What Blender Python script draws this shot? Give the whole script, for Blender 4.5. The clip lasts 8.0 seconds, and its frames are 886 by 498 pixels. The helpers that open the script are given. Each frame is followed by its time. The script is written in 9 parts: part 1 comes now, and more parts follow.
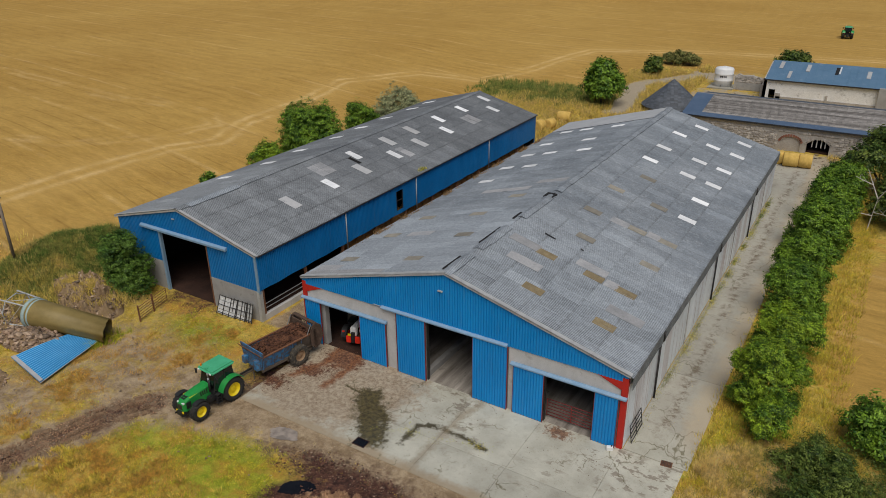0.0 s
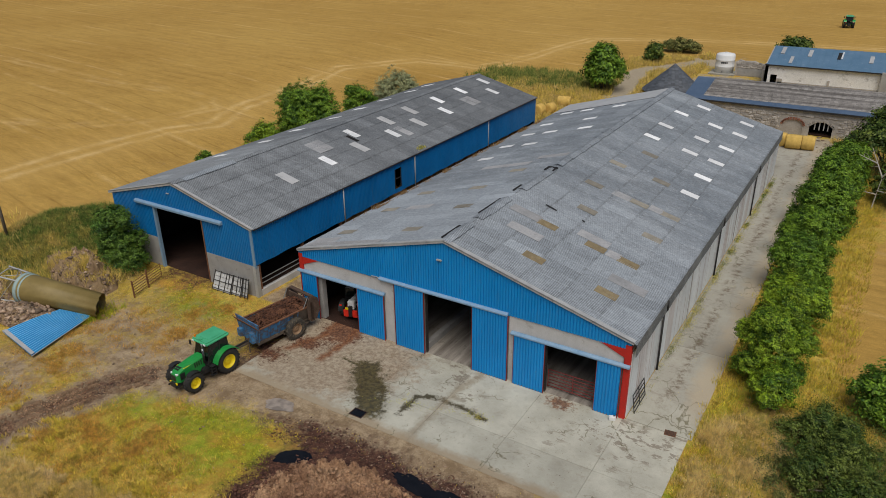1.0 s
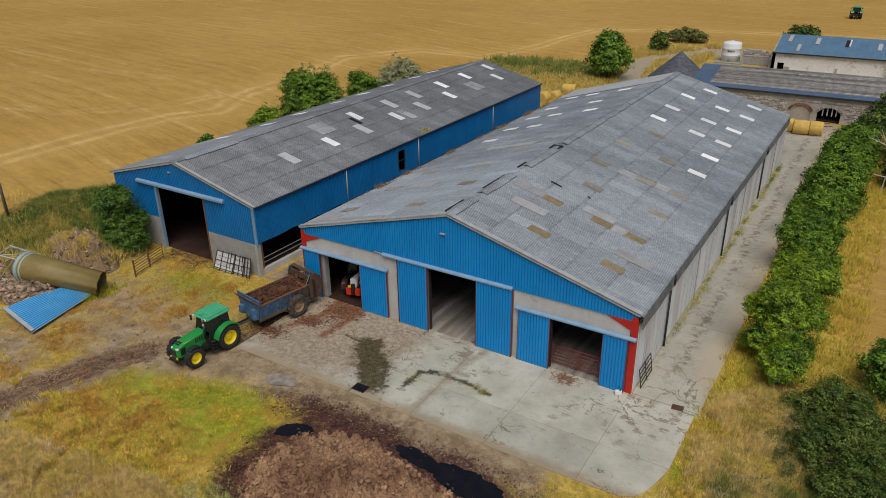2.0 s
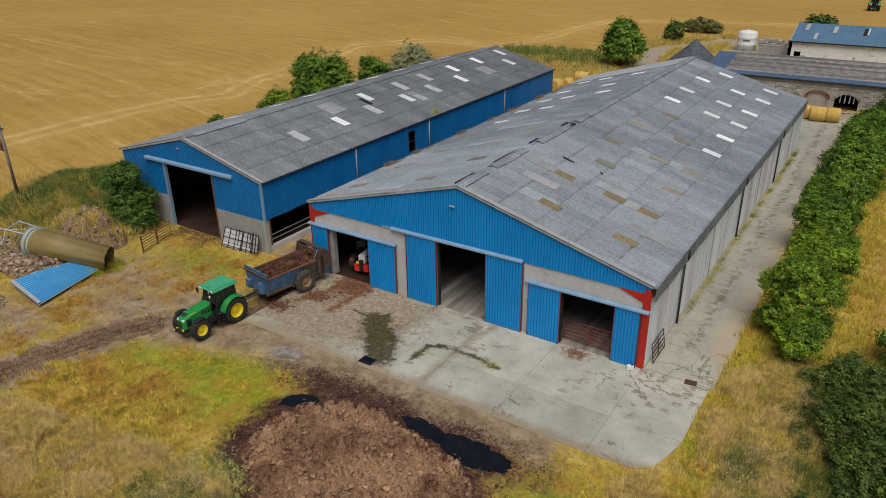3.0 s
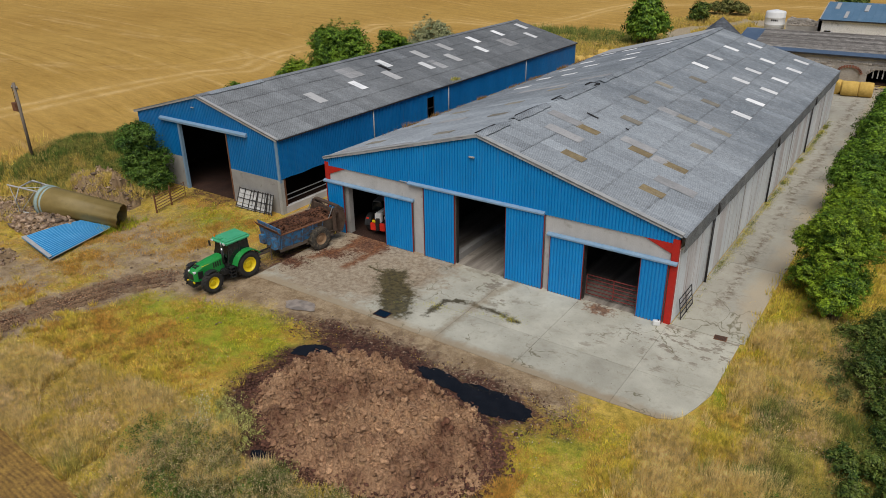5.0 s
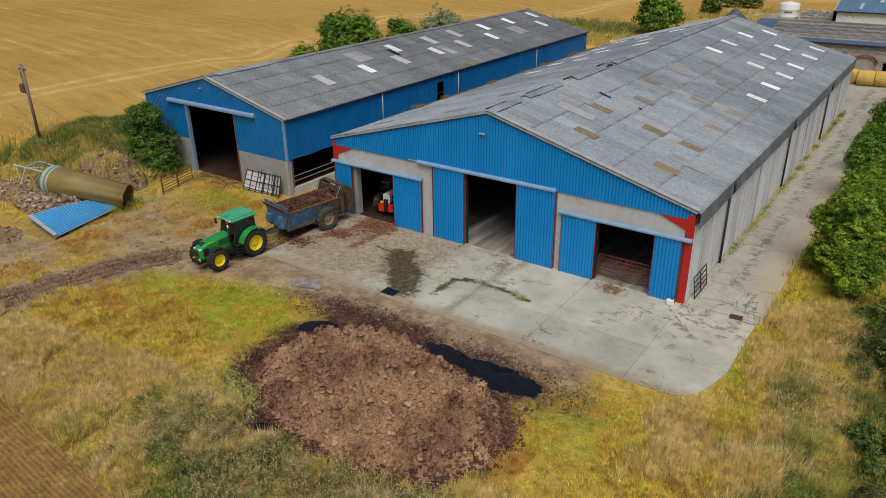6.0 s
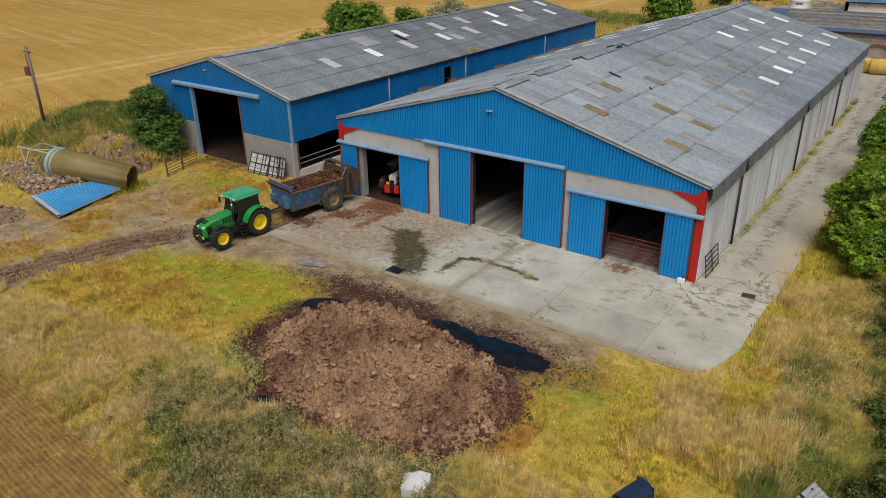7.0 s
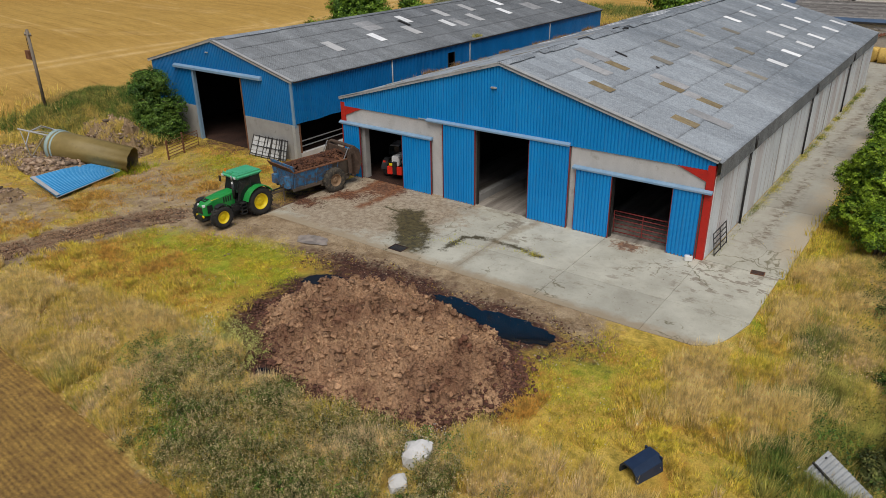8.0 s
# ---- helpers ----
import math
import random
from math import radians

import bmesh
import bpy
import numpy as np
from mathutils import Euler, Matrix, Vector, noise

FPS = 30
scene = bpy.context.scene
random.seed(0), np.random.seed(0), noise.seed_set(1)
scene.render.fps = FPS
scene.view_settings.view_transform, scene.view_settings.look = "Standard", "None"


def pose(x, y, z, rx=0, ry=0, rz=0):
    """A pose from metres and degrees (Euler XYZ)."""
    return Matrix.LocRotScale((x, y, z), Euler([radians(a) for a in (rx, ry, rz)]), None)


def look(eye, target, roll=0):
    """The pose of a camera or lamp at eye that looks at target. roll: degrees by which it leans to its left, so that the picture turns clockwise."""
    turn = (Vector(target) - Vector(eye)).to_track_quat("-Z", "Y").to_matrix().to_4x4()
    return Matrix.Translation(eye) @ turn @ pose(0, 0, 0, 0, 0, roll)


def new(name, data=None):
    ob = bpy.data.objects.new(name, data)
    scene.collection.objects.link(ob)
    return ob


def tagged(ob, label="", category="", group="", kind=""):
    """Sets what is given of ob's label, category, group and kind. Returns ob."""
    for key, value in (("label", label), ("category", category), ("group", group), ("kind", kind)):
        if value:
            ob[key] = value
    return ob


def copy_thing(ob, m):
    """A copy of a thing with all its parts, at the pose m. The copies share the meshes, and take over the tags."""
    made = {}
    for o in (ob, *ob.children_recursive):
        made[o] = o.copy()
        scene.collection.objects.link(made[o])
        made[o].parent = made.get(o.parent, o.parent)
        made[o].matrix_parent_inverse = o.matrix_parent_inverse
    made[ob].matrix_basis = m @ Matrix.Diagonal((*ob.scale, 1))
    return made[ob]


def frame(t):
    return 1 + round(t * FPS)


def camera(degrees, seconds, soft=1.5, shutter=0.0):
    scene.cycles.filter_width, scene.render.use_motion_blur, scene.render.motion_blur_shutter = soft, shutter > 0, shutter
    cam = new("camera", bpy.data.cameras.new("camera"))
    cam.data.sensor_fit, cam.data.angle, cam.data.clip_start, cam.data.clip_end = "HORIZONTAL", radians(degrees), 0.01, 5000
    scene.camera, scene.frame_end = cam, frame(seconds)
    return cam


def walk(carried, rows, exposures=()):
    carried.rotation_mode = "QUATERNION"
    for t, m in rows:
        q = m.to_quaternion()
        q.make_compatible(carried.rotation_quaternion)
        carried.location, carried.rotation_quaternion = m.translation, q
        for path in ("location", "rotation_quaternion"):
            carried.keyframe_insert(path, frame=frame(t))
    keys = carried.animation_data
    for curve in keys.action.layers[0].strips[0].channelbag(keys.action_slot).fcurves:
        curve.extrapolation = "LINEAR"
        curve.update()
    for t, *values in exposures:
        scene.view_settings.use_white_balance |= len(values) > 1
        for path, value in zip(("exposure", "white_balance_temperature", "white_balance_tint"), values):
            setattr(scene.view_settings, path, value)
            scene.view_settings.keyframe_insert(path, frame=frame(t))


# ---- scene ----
cam = camera(63.3, 8.0, 0.55)
PATH = [
    (0, (9.641, -36.098, 30.236), (8.675, -34.556, 29.404), -0.7),
    (0.5, (9.65, -36.117, 29.042), (8.686, -34.576, 28.209), -0.7),
    (1, (9.627, -36.086, 27.993), (8.664, -34.545, 27.159), -0.7),
    (1.5, (9.652, -36.138, 27.12), (8.686, -34.599, 26.285), -0.8),
    (3, (9.83, -36.16, 24.378), (8.831, -34.643, 23.541), -0.8),
    (3.5, (9.793, -36.152, 23.552), (8.781, -34.644, 22.713), -0.9),
    (4, (9.732, -36.119, 22.724), (8.711, -34.618, 21.885), -0.9),
    (4.5, (9.709, -36.054, 21.913), (8.679, -34.56, 21.074), -0.9),
    (6, (9.511, -35.965, 19.578), (8.453, -34.489, 18.74), -0.8),
    (6.5, (9.505, -35.911, 18.847), (8.437, -34.441, 18.01), -0.8),
    (7, (9.465, -35.893, 18.16), (8.392, -34.428, 17.322), -0.8),
    (7.5, (9.463, -35.87, 17.423), (8.385, -34.407, 16.586), -0.8),
    (8, (9.447, -35.855, 16.693), (8.365, -34.395, 15.858), -0.8),
]
walk(cam, [(t, look(eye, target, roll)) for t, eye, target, roll in PATH], exposures=[(0.0, -0.33), (4.0, -0.25), (8.0, -0.16)])


# ---- world, sun, exposure ----
SUN_FROM = Vector((0.32, -0.44, 0.93)).normalized()
sky_world = bpy.data.worlds.new("sky")
scene.world = sky_world
sky_world.use_nodes = True
wn = sky_world.node_tree
bg = wn.nodes["Background"]
sky = wn.nodes.new("ShaderNodeTexSky")
sky.sky_type, sky.sun_disc = "NISHITA", False
sky.sun_elevation = math.asin(SUN_FROM.z)
sky.sun_rotation = math.atan2(SUN_FROM.x, SUN_FROM.y)
sky.air_density, sky.dust_density, sky.ozone_density = 1.0, 3.0, 1.0
wn.links.new(sky.outputs[0], bg.inputs[0])
bg.inputs[1].default_value = 0.07
sun = new("sun", bpy.data.lights.new("sun", "SUN"))
sun.data.energy, sun.data.angle, sun.data.color = 2.85, radians(46), (0.985, 0.955, 0.89)
sun.matrix_world = look(SUN_FROM * 200, (0, 0, 0))


# ---- small tools ----
def ease(t):
    t = max(0.0, min(1.0, t))
    return t * t * (3 - 2 * t)


def gz(x, y):
    """Height of the ground: nearly level in the yard, rising behind the sheds and up a bank to the west field."""
    north = 0.055 * min(max(y - 52.0, 0.0), 60.0)
    foot = -49.5 - 12.0 * ease((-4.0 - y) / 9.0)
    west = 2.3 * ease((foot - x) / 7.5) + 1.7 * max(0.0, min(1.0, (-58.0 - x) / 30.0)) if x < -49.5 else 0.0
    return 0.012 * max(min(y, 0.0), -30.0) + max(north, west)


def thing(name, at=(0, 0, 0), rz=0.0, label="", category="", group="", kind=""):
    ob = new(name)
    ob.empty_display_size = 0.3
    ob.matrix_world = pose(*at, 0, 0, rz)
    return tagged(ob, label, category, group, kind)


def mesh_of(bm, name, material, smooth=False):
    me = bpy.data.meshes.new(name)
    bm.to_mesh(me)
    bm.free()
    me.materials.append(material)
    if smooth:
        me.polygons.foreach_set("use_smooth", [True] * len(me.polygons))
    return me


def part(name, bm, material, parent=None, label="", bevel=0.0, smooth=False, m=None):
    if bevel:
        bmesh.ops.bevel(bm, geom=bm.edges[:], offset=bevel, segments=2, affect="EDGES", clamp_overlap=True)
    bmesh.ops.recalc_face_normals(bm, faces=bm.faces[:])
    ob = new(name, mesh_of(bm, name, material, smooth))
    if parent:
        ob.parent = parent
    if m is not None:
        ob.matrix_basis = m
    if label:
        ob["label"] = label
    return ob


def piece(name, me, parent, m):
    ob = new(name, me)
    ob.parent = parent
    ob.matrix_basis = m
    return ob


def box(bm, x0, x1, y0, y1, z0, z1):
    v = [bm.verts.new((x, y, z)) for x in (x0, x1) for y in (y0, y1) for z in (z0, z1)]
    for f in ((0, 1, 3, 2), (4, 6, 7, 5), (0, 4, 5, 1), (2, 3, 7, 6), (0, 2, 6, 4), (1, 5, 7, 3)):
        bm.faces.new([v[i] for i in f])
    return bm


def boxes(*dims):
    bm = bmesh.new()
    for d in dims:
        box(bm, *d)
    return bm


def prism(bm, pts, axis, a, b):
    """Extrude a polygon of two coordinates along axis from a to b."""
    def at(p, h):
        return {"x": (h, p[0], p[1]), "y": (p[0], h, p[1]), "z": (p[0], p[1], h)}[axis]
    va = [bm.verts.new(at(p, a)) for p in pts]
    vb = [bm.verts.new(at(p, b)) for p in pts]
    n = len(pts)
    bm.faces.new(va), bm.faces.new(vb[::-1])
    for i in range(n):
        bm.faces.new((va[i], vb[i], vb[(i + 1) % n], va[(i + 1) % n]))
    return bm


def rod(bm, p, q, r, seg=8, r2=None):
    p, q = Vector(p), Vector(q)
    way = (q - p).normalized()
    side = way.orthogonal().normalized()
    up = way.cross(side)
    r2 = r if r2 is None else r2
    ring = []
    for o, rr in ((p, r), (q, r2)):
        ring.append([bm.verts.new(o + (side * math.cos(2 * math.pi * i / seg) + up * math.sin(2 * math.pi * i / seg)) * rr) for i in range(seg)])
    for i in range(seg):
        j = (i + 1) % seg
        bm.faces.new((ring[0][i], ring[0][j], ring[1][j], ring[1][i]))
    bm.faces.new(ring[0][::-1]), bm.faces.new(ring[1])
    return bm


def rods(r, *pairs, seg=8):
    bm = bmesh.new()
    for p, q in pairs:
        rod(bm, p, q, r, seg)
    return bm


def lathe(bm, profile, axis="x", seg=32, at=(0, 0, 0)):
    """Turn a closed profile of (radius, height) about an axis."""
    rings = []
    for i in range(seg):
        a = 2 * math.pi * i / seg
        c, s = math.cos(a), math.sin(a)
        row = []
        for r, h in profile:
            p = (h, r * c, r * s) if axis == "x" else (r * c, r * s, h)
            row.append(bm.verts.new((p[0] + at[0], p[1] + at[1], p[2] + at[2])))
        rings.append(row)
    n = len(profile)
    for i in range(seg):
        for k in range(n - 1):
            a, b = rings[i], rings[(i + 1) % seg]
            bm.faces.new((a[k], b[k], b[k + 1], a[k + 1]))
    bmesh.ops.remove_doubles(bm, verts=bm.verts[:], dist=1e-4)
    return bm


def soup(name, verts, faces, material, parent=None):
    """One mesh from arrays of corners; faces all have the same number of corners."""
    verts, faces = np.asarray(verts, float).reshape(-1, 3), np.asarray(faces, np.int32)
    me = bpy.data.meshes.new(name)
    k = faces.shape[1]
    me.vertices.add(len(verts))
    me.vertices.foreach_set("co", verts.ravel())
    me.loops.add(faces.size)
    me.loops.foreach_set("vertex_index", faces.ravel())
    me.polygons.add(len(faces))
    me.polygons.foreach_set("loop_start", np.arange(0, faces.size, k, dtype=np.int32))
    me.update(calc_edges=True)
    me.materials.append(material)
    ob = new(name, me)
    if parent:
        ob.parent = parent
    return ob


# ---- materials ----
class Net:
    """A node tree written as short calls."""
    def __init__(self, name):
        self.m = bpy.data.materials.new(name)
        self.m.use_nodes = True
        self.t = self.m.node_tree
        self.b = self.t.nodes["Principled BSDF"]
        self.pos = self.t.nodes.new("ShaderNodeNewGeometry").outputs["Position"]

    def node(self, kind, operation="", data_type="", feature="", attribute_name="", clamp=False):
        n = self.t.nodes.new(kind)
        if operation:
            n.operation = operation
        if data_type:
            n.data_type = data_type
        if feature:
            n.feature = feature
        if attribute_name:
            n.attribute_name = attribute_name
        if clamp:
            n.clamp = True
        return n

    def link(self, a, b):
        if isinstance(a, bpy.types.NodeSocket):
            self.t.links.new(a, b)
        else:
            b.default_value = a

    def math(self, op, a, b=0.0, c=0.0):
        n = self.node("ShaderNodeMath", operation=op)
        for v, s in zip((a, b, c), n.inputs):
            self.link(v, s)
        return n.outputs[0]

    def vec(self, op, a, b=(0, 0, 0)):
        n = self.node("ShaderNodeVectorMath", operation=op)
        self.link(a, n.inputs[0])
        if op == "SCALE":
            self.link(b, n.inputs[3])
        else:
            self.link(b, n.inputs[1])
        return n.outputs["Value"] if op in ("DOT_PRODUCT", "LENGTH", "DISTANCE") else n.outputs[0]

    def noise(self, scale=1.0, detail=4.0, rough=0.55, stretch=(1, 1, 1), at=None):
        n = self.node("ShaderNodeTexNoise")
        self.link(self.vec("MULTIPLY", at or self.pos, stretch), n.inputs["Vector"])
        n.inputs["Scale"].default_value, n.inputs["Detail"].default_value, n.inputs["Roughness"].default_value = scale, detail, rough
        return n.outputs[0]

    def ramp(self, v, lo, hi):
        n = self.node("ShaderNodeMapRange", clamp=True)
        self.link(v, n.inputs[0])
        n.inputs[1].default_value, n.inputs[2].default_value = lo, hi
        return n.outputs[0]

    def mix(self, f, a, b):
        n = self.node("ShaderNodeMix", data_type="RGBA")
        self.link(f, n.inputs[0])
        for v, s in ((a, n.inputs[6]), (b, n.inputs[7])):
            self.link((*v, 1) if isinstance(v, tuple) else v, s)
        return n.outputs[2]

    def times(self, col, f):
        """Scale a colour by a number."""
        n = self.node("ShaderNodeVectorMath", operation="SCALE")
        if isinstance(col, tuple):
            n.inputs[0].default_value = col
        else:
            self.t.links.new(col, n.inputs[0])
        self.link(f, n.inputs[3])
        return n.outputs[0]

    def xyz(self):
        n = self.node("ShaderNodeSeparateXYZ")
        self.t.links.new(self.pos, n.inputs[0])
        return n.outputs

    def random_object(self):
        return self.node("ShaderNodeObjectInfo").outputs["Random"]

    def random_island(self):
        return self.node("ShaderNodeNewGeometry").outputs["Random Per Island"]

    def bump(self, h, strength=0.4, dist=0.02):
        n = self.node("ShaderNodeBump")
        n.inputs["Strength"].default_value, n.inputs["Distance"].default_value = strength, dist
        self.t.links.new(h, n.inputs["Height"])
        self.t.links.new(n.outputs[0], self.b.inputs["Normal"])

    def done(self, col, rough=0.8, metal=0.0, spec=0.4):
        self.link((*col, 1) if isinstance(col, tuple) else col, self.b.inputs["Base Color"])
        self.link(rough, self.b.inputs["Roughness"])
        self.b.inputs["Metallic"].default_value = metal
        self.b.inputs["Specular IOR Level"].default_value = spec
        return self.m


def surf(name, a, b, scale=1.5, fine=30.0, fine_amount=0.3, rough=0.75, metal=0.0, bump=0.3, dist=0.01, rand="", spread=0.3, stretch=(1, 1, 1), spec=0.4, dirt=None, dirt_lo=0.58):
    """Two colours blotched together, fine grain over them, some dirt, and relief."""
    n = Net(name)
    f = n.ramp(n.noise(scale, 5, 0.6, stretch), 0.3, 0.7)
    grain = n.noise(fine, 3, 0.6)
    col = n.mix(f, a, b)
    if dirt:
        col = n.mix(n.math("MULTIPLY", n.ramp(n.noise(scale * 2.3, 6, 0.7), dirt_lo, dirt_lo + 0.15), 0.8), col, dirt)
    k = n.math("ADD", 1.0 - fine_amount / 2, n.math("MULTIPLY", grain, fine_amount))
    if rand:
        r = n.random_object() if rand == "object" else n.random_island()
        k = n.math("MULTIPLY", k, n.math("ADD", 1.0 - spread / 2, n.math("MULTIPLY", r, spread)))
    n.bump(grain, bump, dist)
    return n.done(n.times(col, k), rough, metal, spec)


WAVE = 1.053 / 7


def roof_material(name, a, b, streak, rand, y0=0.0, lap=0.0):
    """Old fibre-cement sheet: grey, with lichen, run-off streaks down the slope and a tone of its own for each sheet."""
    n = Net(name)
    r = n.random_object() if rand == "object" else n.random_island()
    big = n.ramp(n.noise(0.12, 4, 0.6), 0.35, 0.65)
    col = n.mix(big, a, b)
    bay = n.ramp(n.noise(0.45, 2, 0.4, (0.5, 0.9, 0.5)), 0.46, 0.54)
    col = n.mix(n.math("MULTIPLY", bay, 0.4), col, (0.72 * a[0], 0.73 * a[1], 0.74 * a[2]))
    lichen = n.ramp(n.noise(1.8, 8, 0.75), 0.52, 0.72)
    col = n.mix(n.math("MULTIPLY", lichen, 0.55), col, streak)
    runs = n.ramp(n.noise(1.0, 5, 0.6, (0.35, 5.0, 0.35)), 0.45, 0.75)
    col = n.mix(n.math("MULTIPLY", runs, 0.35), col, (0.16, 0.16, 0.165))
    speck = n.math("ADD", n.math("MULTIPLY", n.noise(22, 3, 0.7), 0.4), n.math("MULTIPLY", n.ramp(n.noise(4.5, 9, 0.8), 0.3, 0.7), 0.6))
    front = n.math("SUBTRACT", 1.0, n.ramp(n.math("ADD", n.xyz()[1], n.math("MULTIPLY", n.noise(0.25, 3), 6.0)), 15.0, 20.0))
    col = n.mix(n.math("MULTIPLY", front, 0.5), col, (1.35 * b[0], 1.35 * b[1], 1.35 * b[2]))
    # corrugation shading painted in: troughs go dark in the colour
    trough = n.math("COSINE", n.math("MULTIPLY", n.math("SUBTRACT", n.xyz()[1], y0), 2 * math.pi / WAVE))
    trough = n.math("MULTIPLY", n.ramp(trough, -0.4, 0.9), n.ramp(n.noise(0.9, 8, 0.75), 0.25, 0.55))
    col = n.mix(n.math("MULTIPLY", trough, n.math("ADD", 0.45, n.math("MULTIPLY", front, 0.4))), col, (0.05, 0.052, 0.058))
    if lap:
        local = n.node("ShaderNodeSeparateXYZ")
        n.link(n.node("ShaderNodeTexCoord").outputs["Object"], local.inputs[0])
        # darker at the lower edge of each sheet and along its side lap
        low = n.math("MULTIPLY", n.ramp(local.outputs[0], lap - 0.22, lap - 0.06), n.ramp(n.noise(1.6, 6, 0.7), 0.35, 0.55))
        side = n.math("MULTIPLY", n.math("SUBTRACT", 1.0, n.ramp(local.outputs[1], 0.02, 0.09)), n.ramp(n.noise(0.8, 5, 0.7), 0.42, 0.56))
        col = n.mix(n.math("MAXIMUM", n.math("MULTIPLY", low, 0.32), n.math("MULTIPLY", side, 0.16)), col, (0.06, 0.06, 0.062))
    step = n.math("MULTIPLY", n.ramp(r, 0.95, 0.97), 0.14)
    k = n.math("ADD", n.math("ADD", 0.40, n.math("MULTIPLY", r, 0.17)), n.math("ADD", n.math("MULTIPLY", speck, 1.12), step))
    n.bump(speck, 0.35, 0.01)
    return n.done(n.times(col, k), 0.9, 0, 0.25)


def blue_material(name, a, b):
    """Plastic-coated blue sheet, chalky in places, with dust and drips."""
    n = Net(name)
    col = n.mix(n.ramp(n.noise(0.5, 5, 0.6, (1, 1, 0.5)), 0.3, 0.7), a, b)
    drips = n.ramp(n.noise(1.2, 6, 0.65, (6, 6, 0.35)), 0.56, 0.8)
    col = n.mix(n.math("MULTIPLY", drips, 0.35), col, (0.10, 0.16, 0.24))
    col = n.mix(n.math("MULTIPLY", n.ramp(n.noise(3.0, 8, 0.75), 0.6, 0.75), 0.3), col, (0.16, 0.20, 0.24))
    g = n.noise(40, 2)
    n.bump(n.noise(4, 4), 0.12, 0.02)
    return n.done(n.times(col, n.math("ADD", 0.85, n.math("MULTIPLY", g, 0.3))), n.ramp(n.noise(2, 4), -0.2, 1.5), 0, 0.4)


def side_material(name):
    """Pale weathered wall sheets with rust and algae running down them."""
    n = Net(name)
    r = n.random_object()
    col = n.mix(n.ramp(n.noise(0.4, 5, 0.6), 0.3, 0.7), (0.66, 0.69, 0.71), (0.82, 0.845, 0.86))
    # every third sheet or so has gone brown and pinkish with rust, others stay bleached
    col = n.mix(n.math("MULTIPLY", n.ramp(r, 0.66, 0.76), 0.5), col, (0.42, 0.34, 0.315))
    rust = n.ramp(n.noise(0.9, 6, 0.65, (4, 4, 0.10)), 0.55, 0.62)
    col = n.mix(n.math("MULTIPLY", rust, 0.7), col, (0.33, 0.205, 0.175))
    algae = n.ramp(n.noise(1.3, 6, 0.7, (2, 2, 0.3)), 0.55, 0.75)
    col = n.mix(n.math("MULTIPLY", algae, 0.25), col, (0.24, 0.23, 0.20))
    chalk = n.ramp(n.noise(1.0, 5, 0.65, (4, 4, 0.15)), 0.55, 0.65)
    col = n.mix(n.math("MULTIPLY", chalk, 0.7), col, (0.74, 0.76, 0.77))
    g = n.noise(18, 4, 0.7)
    k = n.math("MULTIPLY", n.math("ADD", 0.75, n.math("MULTIPLY", g, 0.5)), n.math("ADD", 0.88, n.math("MULTIPLY", r, 0.2)))
    n.bump(g, 0.3, 0.01)
    return n.done(n.times(col, k), 0.85, 0, 0.3)


def way_distance(n, pts):
    """Distance on the plan from the shading point to a line of points."""
    flat = n.vec("MULTIPLY", n.pos, (1, 1, 0))
    best = None
    for (ax, ay), (bx, by) in zip(pts, pts[1:]):
        dx, dy = bx - ax, by - ay
        rel = n.vec("SUBTRACT", flat, (ax, ay, 0))
        h = n.ramp(n.vec("DOT_PRODUCT", rel, (dx, dy, 0)), 0.0, dx * dx + dy * dy)
        d = n.vec("DISTANCE", rel, n.vec("SCALE", (dx, dy, 0), h))
        best = d if best is None else n.math("MINIMUM", best, d)
    return best


